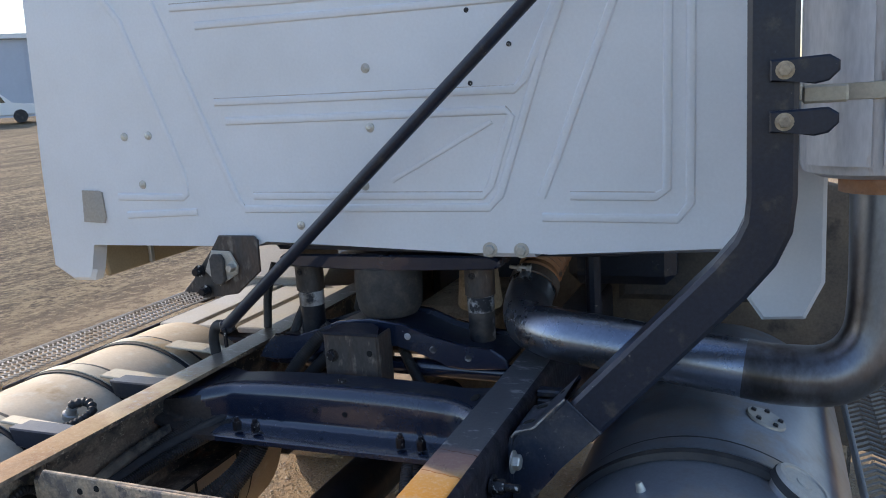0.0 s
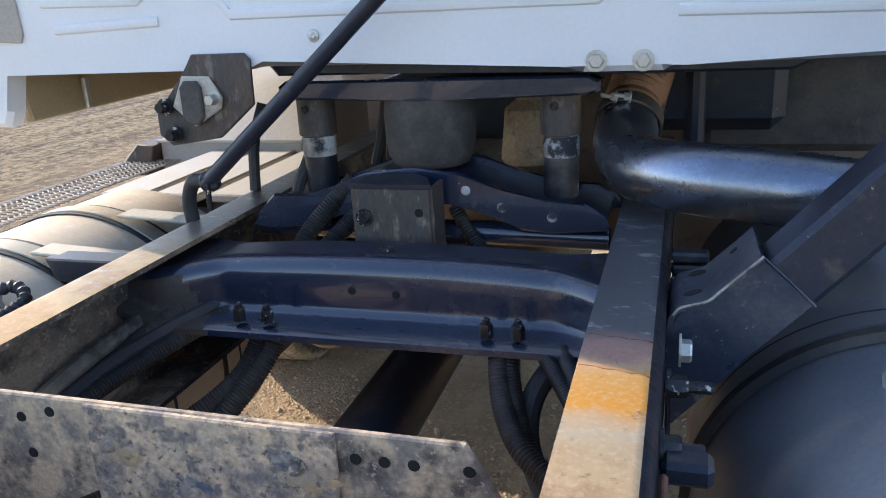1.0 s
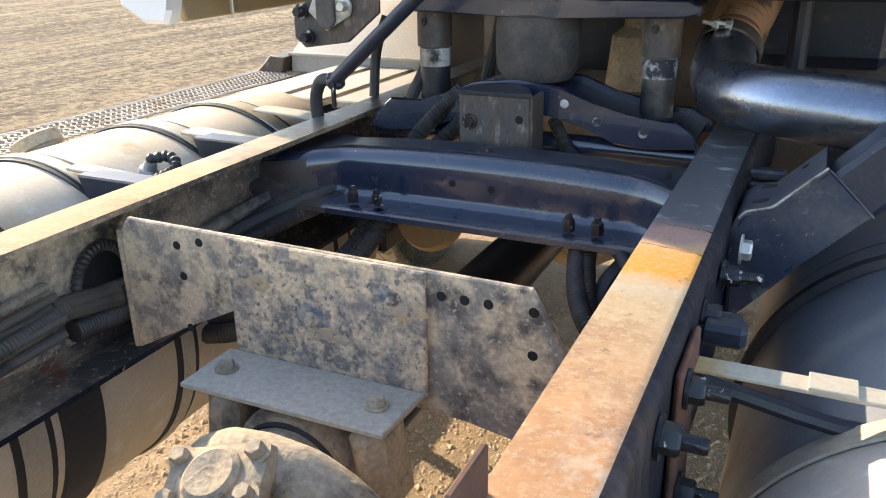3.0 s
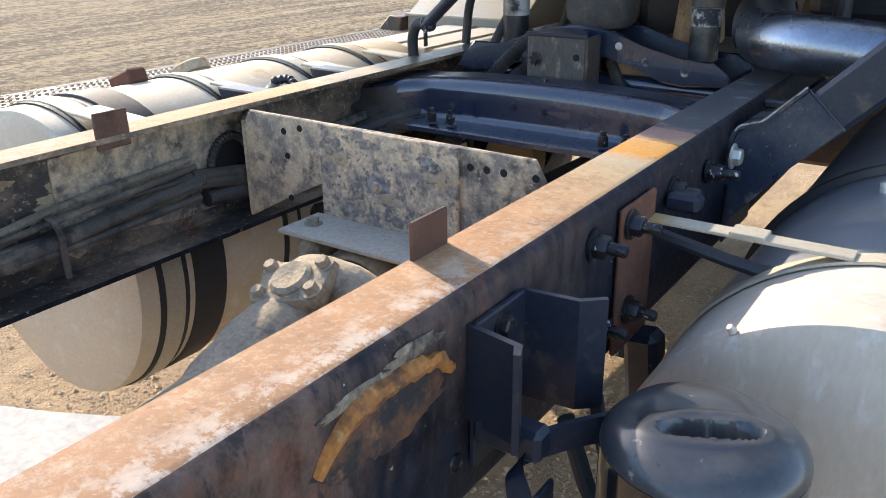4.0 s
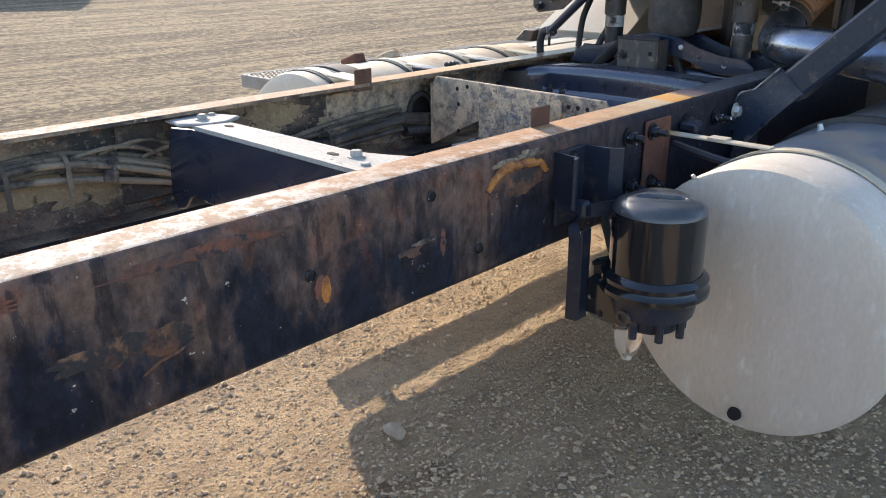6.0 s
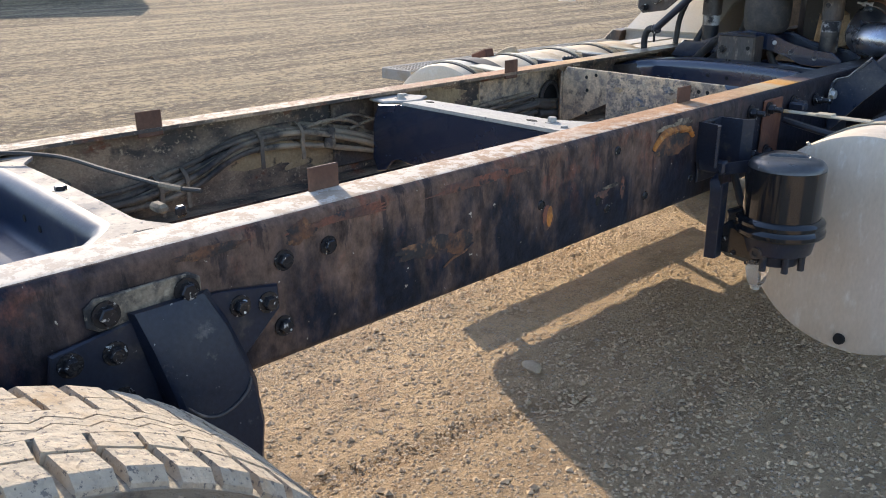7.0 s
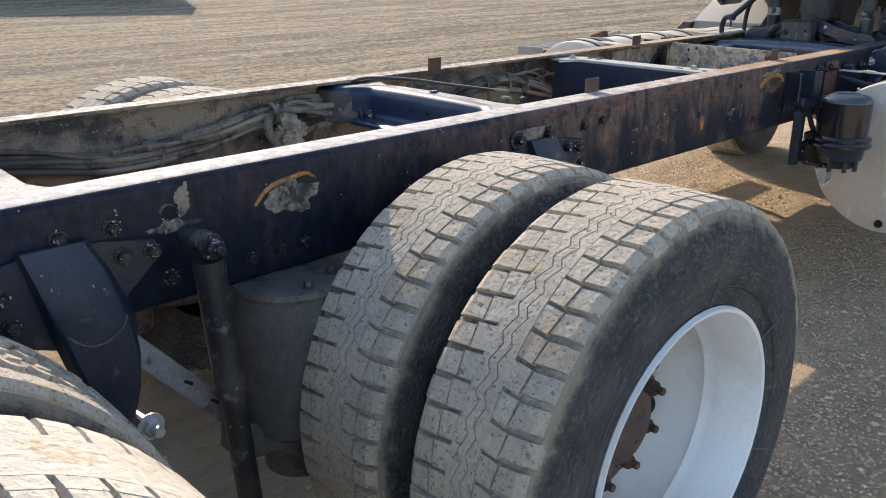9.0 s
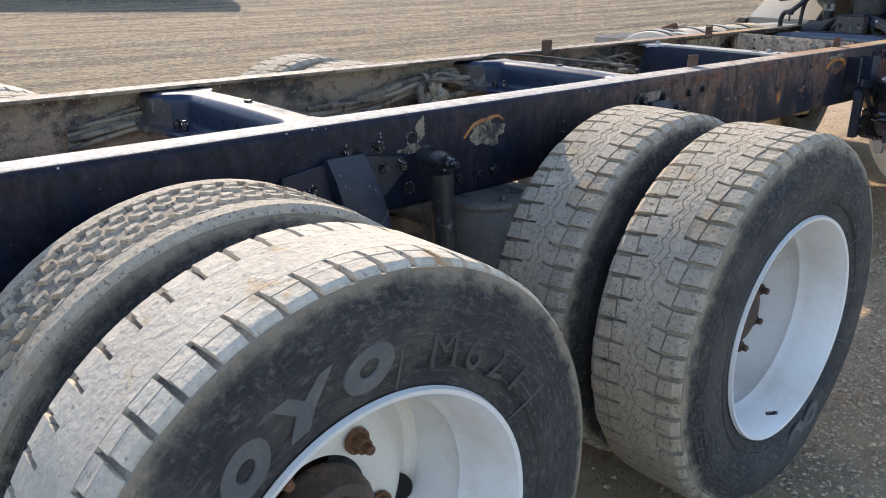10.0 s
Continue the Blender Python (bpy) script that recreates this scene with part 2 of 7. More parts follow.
# Pale flecks on bolts and nuts are dust and painted-in glints.
M["bolt"] = mat("dark_bolt_steel", (0.022, 0.022, 0.026), 0.28, 0.35, ((0.09, 0.07, 0.055), 20.0, 0.55, 0.8), [((0.50, 0.48, 0.44), 90.0, 0.61, 0.66)], bump=0.25)
M["nut"] = mat("glint_flecked_nut_steel", (0.030, 0.030, 0.034), 0.22, 0.5, ((0.10, 0.08, 0.065), 24.0, 0.52, 0.75), [((0.60, 0.60, 0.60), 110.0, 0.60, 0.65)], bump=0.5, bump_scale=160)
M["zinc"] = mat("zinc_bolt_steel", (0.55, 0.54, 0.50), 0.4, 0.7, ((0.35, 0.28, 0.2), 20.0, 0.5, 0.8), bump=0.1)
M["rust"] = mat("rusted_steel", (0.11, 0.045, 0.028), 0.85, 0, ((0.20, 0.085, 0.045), 12.0, 0.48, 0.7), [((0.03, 0.028, 0.028), 12.0, 0.58, 0.72)], bump=0.35)
M["rust_clip"] = mat("rusted_angle_steel", (0.090, 0.044, 0.029), 0.85, 0, ((0.17, 0.095, 0.062), 14.0, 0.45, 0.7), bump=0.3)
M["rust_film"] = mat("thin_rust_film", (0.13, 0.06, 0.032), 0.85, 0, ((0.03, 0.026, 0.026), 16.0, 0.44, 0.56), [((0.22, 0.11, 0.05), 40.0, 0.56, 0.70)], grain=0.3, bump=0.3)
M["rust_patch"] = mat("red_brown_rust_patch", (0.17, 0.065, 0.04), 0.8, 0, ((0.07, 0.045, 0.038), 18.0, 0.40, 0.58), [((0.03, 0.03, 0.034), 40.0, 0.55, 0.64)], grain=0.3, bump=0.3)
M["rust_bead"] = mat("orange_rust_bead", (0.40, 0.16, 0.035), 0.85, 0, ((0.14, 0.06, 0.03), 25.0, 0.42, 0.62), [((0.45, 0.30, 0.14), 45.0, 0.56, 0.70)], grain=0.3, bump=0.6)
# Near-black plugs stand for holes; the shade inside is their colour.
M["hole"] = mat("hole_shadow_black", (0.008, 0.008, 0.008), 0.9, bump=0)
M["tread"] = mat("dust_caked_tread_rubber", (0.45, 0.375, 0.275), 0.94, 0, ((0.35, 0.30, 0.235), 3.0, 0.42, 0.70), [((0.53, 0.455, 0.35), 18.0, 0.54, 0.76), ((0.40, 0.30, 0.19), 9.0, 0.55, 0.66), ((0.22, 0.18, 0.14), 75.0, 0.60, 0.64), ((0.17, 0.15, 0.13), 150.0, 0.58, 0.63), ((0.48, 0.37, 0.22), 30.0, 0.66, 0.72)], grain=0.16, grain_scale=90.0, bump=1.6, bump_scale=65)
M["tread_pale"] = mat("pale_dust_caked_tread", (0.60, 0.52, 0.405), 0.94, 0, ((0.52, 0.44, 0.335), 4.0, 0.44, 0.70), [((0.66, 0.58, 0.46), 18.0, 0.54, 0.76), ((0.50, 0.375, 0.23), 14.0, 0.60, 0.66), ((0.30, 0.25, 0.19), 60.0, 0.64, 0.69), ((0.30, 0.26, 0.21), 150.0, 0.62, 0.68)], grain=0.16, grain_scale=90.0, bump=1.6, bump_scale=65)
M["groove"] = mat("tread_groove_rubber", (0.17, 0.145, 0.115), 0.95, 0, ((0.38, 0.315, 0.23), 7.0, 0.40, 0.60), [((0.07, 0.062, 0.055), 30.0, 0.57, 0.69)], grain=0.3, bump=0.5)
M["letter"] = mat("moulded_rubber_lettering", (0.10, 0.10, 0.10), 0.7, 0, ((0.16, 0.15, 0.14), 20.0, 0.45, 0.7), bump=0.1)
M["sidewall_mark"] = mat("raised_sidewall_mark_rubber", (0.050, 0.049, 0.049), 0.6, 0, ((0.085, 0.08, 0.072), 20.0, 0.45, 0.7), bump=0.1)
M["rim"] = mat("white_wheel_paint", (0.80, 0.785, 0.755), 0.36, 0, ((0.66, 0.61, 0.53), 5.0, 0.50, 0.75), [((0.34, 0.23, 0.13), 7.0, 0.70, 0.84)], grain=0.05, bump=0.05)
M["rim_disc"] = mat("dirt_stained_wheel_paint", (0.62, 0.56, 0.47), 0.6, 0, ((0.42, 0.33, 0.23), 5.0, 0.44, 0.66), [((0.25, 0.13, 0.06), 9.0, 0.62, 0.76)], grain=0.12, bump=0.1)
M["rim_cream"] = mat("cream_wheel_paint", (0.78, 0.72, 0.62), 0.45, 0, ((0.70, 0.62, 0.50), 3.0, 0.45, 0.75), [((0.42, 0.32, 0.23), 6.0, 0.62, 0.68), ((0.10, 0.06, 0.04), 55.0, 0.72, 0.75)], grain=0.06, bump=0.06)
M["cast_hub"] = mat("greasy_hub_iron", (0.06, 0.045, 0.035), 0.6, 0, ((0.16, 0.11, 0.08), 9.0, 0.45, 0.7), [((0.03, 0.028, 0.028), 30.0, 0.55, 0.66)], grain=0.25, bump=0.3)
M["rust_nut"] = mat("rusty_wheel_nut", (0.15, 0.07, 0.035), 0.7, 0.1, ((0.26, 0.13, 0.06), 30.0, 0.45, 0.7), [((0.05, 0.035, 0.03), 60.0, 0.55, 0.66)], grain=0.3, bump=0.4)
M["hub"] = mat("rust_brown_hub", (0.065, 0.038, 0.027), 0.75, 0, ((0.13, 0.075, 0.045), 12.0, 0.45, 0.7), [((0.03, 0.028, 0.028), 30.0, 0.55, 0.66)], grain=0.2, bump=0.4)
M["cast"] = mat("dust_coated_cast_iron", (0.40, 0.325, 0.225), 0.92, 0, ((0.12, 0.105, 0.09), 9.0, 0.55, 0.70), [((0.52, 0.42, 0.29), 12.0, 0.52, 0.70), ((0.20, 0.165, 0.125), 45.0, 0.58, 0.70)], grain=0.25, bump=0.6)
# Darker copy of the cast iron: shade under the frame is in its colour.
M["shaded_iron"] = mat("shaded_running_gear_iron", (0.085, 0.072, 0.060), 0.8, 0, ((0.17, 0.14, 0.105), 6.0, 0.48, 0.68), [((0.03, 0.028, 0.027), 18.0, 0.54, 0.64)], grain=0.25, bump=0.4)
M["link_grey"] = mat("dusty_grey_steel_bar", (0.25, 0.245, 0.24), 0.6, 0.2, ((0.17, 0.155, 0.14), 6.0, 0.45, 0.65), [((0.10, 0.085, 0.07), 26.0, 0.58, 0.70)], grain=0.2, bump=0.2)
M["shelf"] = mat("dusty_shelf_paint", (0.40, 0.355, 0.285), 0.85, 0, ((0.34, 0.30, 0.24), 6.0, 0.45, 0.65), [((0.12, 0.11, 0.10), 70.0, 0.64, 0.72)], grain=0.2, bump=0.2)
M["bag"] = mat("dusty_air_spring_rubber", (0.045, 0.043, 0.043), 0.75, 0, ((0.115, 0.10, 0.085), 5.0, 0.42, 0.7), [((0.10, 0.085, 0.07), 30.0, 0.5, 0.7)], grain=0.2, bump=0.12)
M["mesh"] = mat("galvanised_mesh", (0.30, 0.29, 0.27), 0.6, 0.4, ((0.25, 0.2, 0.14), 9.0, 0.5, 0.7), bump=0.1)
M["alloy"] = mat("weathered_aluminium_tread", (0.46, 0.44, 0.40), 0.6, 0.3, ((0.48, 0.42, 0.33), 5.0, 0.45, 0.7), bump=0.12)
M["grey_fender"] = mat("dusty_grey_fender", (0.36, 0.35, 0.33), 0.6, 0, ((0.44, 0.38, 0.29), 3.0, 0.4, 0.7), bump=0.05)
M["far_white"] = mat("white_vehicle_paint", (0.75, 0.75, 0.75), 0.35, grain=0.02, bump=0)
M["far_wall"] = mat("pale_metal_siding", (0.52, 0.55, 0.62), 0.6, 0, ((0.46, 0.49, 0.56), 0.2, 0.4, 0.7), bump=0, grain=0.03, grain_scale=4)
M["far_dark"] = mat("dark_trim", (0.03, 0.03, 0.033), 0.5, bump=0)
M["glass_dark"] = mat("tinted_window", (0.015, 0.017, 0.02), 0.08, bump=0, grain=0.0)
M["stone"] = mat("pale_stone", (0.44, 0.355, 0.26), 0.9, 0, ((0.34, 0.27, 0.195), 30.0, 0.4, 0.7), bump=0.3)
M["pebble"] = mat("gravel_stone", (0.50, 0.365, 0.23), 0.92, 0, ((0.56, 0.42, 0.265), 2.3, 0.45, 0.65), [((0.48, 0.38, 0.275), 40.0, 0.54, 0.62)], grain=0.2, bump=0.3, space="World", island=0.18)


def scaled(nt, vec, k):
    mp = nt.nodes.new("ShaderNodeMapping")
    mp.inputs["Scale"].default_value = k
    nt.links.new(vec, mp.inputs["Vector"])
    return mp.outputs["Vector"]


def web_paint(name):
    """Chipped black rail paint: rust blooms down from the worn upper edge, with drips and dust."""
    m = mat(name, (0.02, 0.02, 0.02), 0.5, bump=0.3, bump_scale=70)
    nt = m.node_tree
    bsdf = nt.nodes["Principled BSDF"]
    pos = nt.nodes.new("ShaderNodeNewGeometry").outputs["Position"]
    sep = nt.nodes.new("ShaderNodeSeparateXYZ")
    nt.links.new(pos, sep.inputs[0])
    up = ramp(nt, sep.outputs["Z"], 0.80, 0.965)
    along_rail = times(nt, times(nt, times(nt, ramp(nt, sep.outputs["Y"], -0.9, 0.15), ramp(nt, sep.outputs["Y"], 1.55, 0.85)), 0.9), 0.10, "ADD")
    blotch = noise_tex(nt, scaled(nt, pos, (1, 1, 0.55)), 6.5, 9.0, 0.68)
    streak = noise_tex(nt, scaled(nt, pos, (1, 1, 0.09)), 26.0, 6.0, 0.65)
    mix = times(nt, blotch, times(nt, times(nt, up, 0.15), times(nt, times(nt, streak, 0.14), -0.07, "ADD"), "ADD"), "ADD")
    # Base paint is lifted toward the front; a hazy veil is in its colour.
    rusty = times(nt, ramp(nt, mix, 0.47, 0.66), along_rail)
    col = blend(nt, rusty, blend(nt, ramp(nt, sep.outputs["Y"], -0.7, 0.4), (0.005, 0.009, 0.020), (0.015, 0.018, 0.028)), (0.150, 0.096, 0.070))
    red = times(nt, times(nt, ramp(nt, noise_tex(nt, scaled(nt, pos, (1, 1, 0.8)), 9.0, 8.0, 0.7), 0.53, 0.64), up), along_rail)
    col = blend(nt, red, col, (0.185, 0.070, 0.043))
    col = blend(nt, times(nt, times(nt, ramp(nt, streak, 0.60, 0.80), along_rail), 0.45), col, (0.17, 0.13, 0.10))
    drip = ramp(nt, noise_tex(nt, scaled(nt, pos, (1, 1, 0.22)), 24.0, 7.0, 0.65), 0.55, 0.60)
    col = blend(nt, times(nt, drip, 0.6), col, (0.010, 0.012, 0.018))
    grit = noise_tex(nt, pos, 80.0, 5.0, 0.7)
    col = blend(nt, times(nt, ramp(nt, grit, 0.58, 0.78), 0.15), col, (0.20, 0.15, 0.12))
    col = blend(nt, ramp(nt, noise_tex(nt, pos, 60.0, 3.0), 0.71, 0.74), col, (0.42, 0.37, 0.30))
    mottle = ramp(nt, noise_tex(nt, scaled(nt, pos, (1, 1, 0.7)), 34.0, 8.0, 0.72), 0.34, 0.66)
    hsv = nt.nodes.new("ShaderNodeHueSaturation")
    nt.links.new(col, hsv.inputs["Color"])
    nt.links.new(times(nt, times(nt, mottle, 1.0), 0.45, "ADD"), hsv.inputs["Value"])
    nt.links.new(hsv.outputs["Color"], bsdf.inputs["Base Color"])
    bsdf.inputs["Specular IOR Level"].default_value = 0.18
    nt.links.new(times(nt, times(nt, rusty, 0.42), times(nt, times(nt, grit, 0.4), 0.22, "ADD"), "ADD"), bsdf.inputs["Roughness"])
    return m


M["frame"] = web_paint("rust_bloomed_frame_paint")


def sidewall_rubber(name):
    """Tyre flank: scuffs and dust drawn out in rings round the axle, tan dust at the shoulder."""
    m = mat(name, (0.06, 0.06, 0.06), 0.72, bump=0.3)
    nt = m.node_tree
    bsdf = nt.nodes["Principled BSDF"]
    obj = nt.nodes.new("ShaderNodeTexCoord").outputs["Object"]
    sep = nt.nodes.new("ShaderNodeSeparateXYZ")
    nt.links.new(obj, sep.inputs[0])
    r = times(nt, times(nt, times(nt, sep.outputs["Y"], 2.0, "POWER"), times(nt, sep.outputs["Z"], 2.0, "POWER"), "ADD"), 0.5, "POWER")
    ang = times(nt, sep.outputs["Y"], sep.outputs["Z"], "ARCTAN2")
    comb = nt.nodes.new("ShaderNodeCombineXYZ")
    nt.links.new(r, comb.inputs[0])
    nt.links.new(times(nt, ang, 0.09), comb.inputs[1])
    nt.links.new(times(nt, sep.outputs["X"], 0.1), comb.inputs[2])
    rings = noise_tex(nt, comb.outputs[0], 150.0, 6.0, 0.7)
    broad = noise_tex(nt, obj, 7.0, 7.0, 0.65)
    fine = noise_tex(nt, obj, 70.0, 5.0, 0.7)
    col = blend(nt, ramp(nt, broad, 0.44, 0.60), (0.036, 0.035, 0.037), (0.082, 0.075, 0.068))
    col = blend(nt, times(nt, ramp(nt, rings, 0.53, 0.66), 0.6), col, (0.21, 0.19, 0.165))
    col = blend(nt, times(nt, ramp(nt, rings, 0.46, 0.36), 0.4), col, (0.030, 0.030, 0.031))
    edge = noise_tex(nt, obj, 22.0, 7.0, 0.7)
    shoulder = ramp(nt, times(nt, r, times(nt, times(nt, edge, 0.09), -0.045, "ADD"), "ADD"), 0.452, 0.474)
    col = blend(nt, times(nt, shoulder, 0.85), col, (0.38, 0.315, 0.225))
    crust = times(nt, ramp(nt, noise_tex(nt, obj, 95.0, 5.0, 0.7), 0.50, 0.60), times(nt, ramp(nt, r, 0.395, 0.425), ramp(nt, r, 0.475, 0.455)))
    col = blend(nt, times(nt, crust, 0.45), col, (0.23, 0.205, 0.17))
    col = blend(nt, times(nt, ramp(nt, fine, 0.56, 0.74), 0.4), col, (0.24, 0.21, 0.17))
    nt.links.new(col, bsdf.inputs["Base Color"])
    b = node(nt, "ShaderNodeBump", Strength=0.9, Distance=0.010)
    nt.links.new(times(nt, times(nt, rings, times(nt, fine, 0.6), "ADD"), times(nt, crust, 0.5), "ADD"), b.inputs["Height"])
    nt.links.new(b.outputs["Normal"], bsdf.inputs["Normal"])
    return m


M["sidewall"] = sidewall_rubber("scuffed_tyre_flank")


def rail_top(name, stops, rust_end=1.74, flaked=0.65):
    """Worn top flange: bands of wear along the rail, by metres along it."""
    m = mat(name, (0.3, 0.2, 0.13), 0.8, bump=0.25)
    nt = m.node_tree
    bsdf = nt.nodes["Principled BSDF"]
    geo = nt.nodes.new("ShaderNodeNewGeometry")
    sep = nt.nodes.new("ShaderNodeSeparateXYZ")
    nt.links.new(geo.outputs["Position"], sep.inputs[0])
    wob = times(nt, times(nt, noise_tex(nt, geo.outputs["Position"], 16.0), 0.09), -0.045, "ADD")
    y = times(nt, sep.outputs["Y"], wob, "ADD")
    cr = nt.nodes.new("ShaderNodeValToRGB")
    nt.links.new(ramp(nt, y, -3.0, 3.0), cr.inputs[0])
    els = cr.color_ramp.elements
    for k, (p, c) in enumerate(stops):
        e = els[k] if k < 2 else els.new(1.0)
        e.position, e.color = (p + 3.0) / 6.0, (*c, 1.0)
    patch = ramp(nt, noise_tex(nt, geo.outputs["Position"], 34.0, 8.0, 0.7), 0.52, 0.66)
    pale = blend(nt, times(nt, times(nt, patch, 0.55), ramp(nt, y, 1.75, 1.2)), cr.outputs[0], (0.58, 0.46, 0.32))
    dark = ramp(nt, noise_tex(nt, geo.outputs["Position"], 60.0, 6.0, 0.7), 0.60, 0.72)
    col = blend(nt, times(nt, times(nt, dark, 0.8), ramp(nt, y, 1.98, 1.90)), pale, (0.09, 0.055, 0.04))
    scale_rust = ramp(nt, noise_tex(nt, geo.outputs["Position"], 13.0, 9.0, 0.72), 0.46, 0.66)
    rear = times(nt, times(nt, ramp(nt, y, -0.1, 0.6), 0.75), 0.25, "ADD")
    col = blend(nt, times(nt, times(nt, times(nt, scale_rust, 0.85), rear), ramp(nt, y, rust_end, rust_end - 0.08)), col, (0.22, 0.11, 0.052))
    flake = ramp(nt, noise_tex(nt, geo.outputs["Position"], 34.0, 9.0, 0.75), 0.47, 0.52)
    edge = times(nt, ramp(nt, sep.outputs["X"], 0.385, 0.435), ramp(nt, y, 1.55, 1.15))
    col = blend(nt, times(nt, times(nt, flake, flaked), times(nt, ramp(nt, y, 0.98, 0.60), edge, "MAXIMUM")), col, (0.58, 0.53, 0.465))
    worn = ramp(nt, noise_tex(nt, scaled(nt, geo.outputs["Position"], (0.5, 1, 1)), 30.0, 9.0, 0.75), 0.56, 0.62)
    col = blend(nt, times(nt, times(nt, worn, 0.75), ramp(nt, y, 1.92, 1.97)), col, (0.36, 0.35, 0.345))
    gritty = ramp(nt, noise_tex(nt, geo.outputs["Position"], 150.0, 4.0, 0.7), 0.50, 0.72)
    col = blend(nt, times(nt, times(nt, gritty, 0.45), ramp(nt, y, 1.96, 1.88)), col, (0.52, 0.42, 0.30))
    nt.links.new(col, bsdf.inputs["Base Color"])
    nt.links.new(times(nt, times(nt, ramp(nt, y, 1.90, 1.96), -0.42), 0.80, "ADD"), bsdf.inputs["Roughness"])
    return m


M["top_right"] = rail_top("worn_top_flange_near", [
    (-2.9, (0.38, 0.36, 0.34)), (-0.6, (0.37, 0.335, 0.295)), (0.3, (0.36, 0.27, 0.19)), (0.9, (0.34, 0.175, 0.085)), (1.45, (0.40, 0.21, 0.095)),
    (1.70, (0.38, 0.29, 0.17)), (1.745, (0.36, 0.31, 0.23)), (1.775, (0.50, 0.22, 0.02)), (1.85, (0.45, 0.24, 0.06)), (1.872, (0.50, 0.30, 0.15)),
    (1.885, (0.34, 0.20, 0.15)), (1.935, (0.30, 0.17, 0.135)), (1.955, (0.085, 0.088, 0.096))])
M["top_left"] = rail_top("worn_top_flange_far", [
    (-2.9, (0.10, 0.075, 0.06)), (0.0, (0.10, 0.07, 0.052)), (0.9, (0.17, 0.10, 0.065)), (1.4, (0.33, 0.16, 0.08)), (1.75, (0.38, 0.22, 0.10)),
    (1.95, (0.38, 0.27, 0.145)), (2.2, (0.40, 0.32, 0.20)), (2.27, (0.15, 0.13, 0.11)), (2.9, (0.10, 0.09, 0.08))], 2.3, 0.35)


def clear_glass():
    m = bpy.data.materials.new("clear_bowl_plastic")
    m.use_nodes = True
    b = m.node_tree.nodes["Principled BSDF"]
    b.inputs["Transmission Weight"].default_value, b.inputs["Roughness"].default_value, b.inputs["IOR"].default_value = 0.9, 0.12, 1.35
    return m


M["bowl"] = clear_glass()


# ---- mesh helpers ----
def part(name, bm, material, parent=None, label="", smooth=True):
    """One mesh object under a thing or a part, with faces shaded smooth up to 35 degrees."""
    me = bpy.data.meshes.new(name)
    bmesh.ops.recalc_face_normals(bm, faces=bm.faces)
    if smooth:
        for f in bm.faces:
            f.smooth = True
        for e in bm.edges:
            if len(e.link_faces) != 2 or e.calc_face_angle(3.0) > 0.6:
                e.smooth = False
    bm.to_mesh(me)
    bm.free()
    for m in material if isinstance(material, (list, tuple)) else [material]:
        me.materials.append(m)
    ob = new(name, me)
    ob.parent = parent
    return tagged(ob, label)


def empty(name, at=(0, 0, 0), parent=None):
    ob = new(name)
    ob.location = at
    ob.parent = parent
    ob.empty_display_size = 0.1
    return ob


def add_box(bm, c, s, bevel=0.004, m=None, seg=1):
    r = bmesh.ops.create_cube(bm, size=1.0, matrix=Matrix.Translation(c) @ (m or Matrix()) @ Matrix.Diagonal((*s, 1)))
    if bevel:
        es = list({e for v in r["verts"] for e in v.link_edges})
        bmesh.ops.bevel(bm, geom=es, offset=min(bevel, min(s) * 0.45), segments=seg, affect="EDGES", profile=0.5)
    return bm


def box(c, s, bevel=0.004, m=None):
    return add_box(bmesh.new(), c, s, bevel, m)


def add_prism(bm, pts, depth, m=None, bevel=0.0):
    """A closed outline in x, z pushed along y by depth (from 0), then placed by m."""
    m = m or Matrix()
    a = [bm.verts.new(m @ Vector((x, 0, z))) for x, z in pts]
    b = [bm.verts.new(m @ Vector((x, depth, z))) for x, z in pts]
    fs = [bm.faces.new(a), bm.faces.new(b[::-1])]
    n = len(pts)
    for k in range(n):
        fs.append(bm.faces.new((a[k], b[k], b[(k + 1) % n], a[(k + 1) % n])))
    if bevel:
        es = list({e for f in fs[:2] for e in f.edges})
        bmesh.ops.bevel(bm, geom=es, offset=bevel, segments=1, affect="EDGES")
    return bm


def prism(pts, depth, m=None, bevel=0.0):
    return add_prism(bmesh.new(), pts, depth, m, bevel)


def frame_of(d):
    return d.to_track_quat("Z", "Y").to_matrix()


def curve_pts(pts, steps):
    """A smooth line through the given points."""
    p = [Vector(q) for q in pts]
    if steps <= 1 or len(p) < 3:
        return p
    p = [2 * p[0] - p[1], *p, 2 * p[-1] - p[-2]]
    out = []
    for k in range(1, len(p) - 2):
        a, b, c, d = p[k - 1:k + 3]
        for j in range(steps):
            t = j / steps
            out.append(0.5 * (2 * b + (c - a) * t + (2 * a - 5 * b + 4 * c - d) * t * t + (3 * b - a - 3 * c + d) * t ** 3))
    return out + [p[-2]]


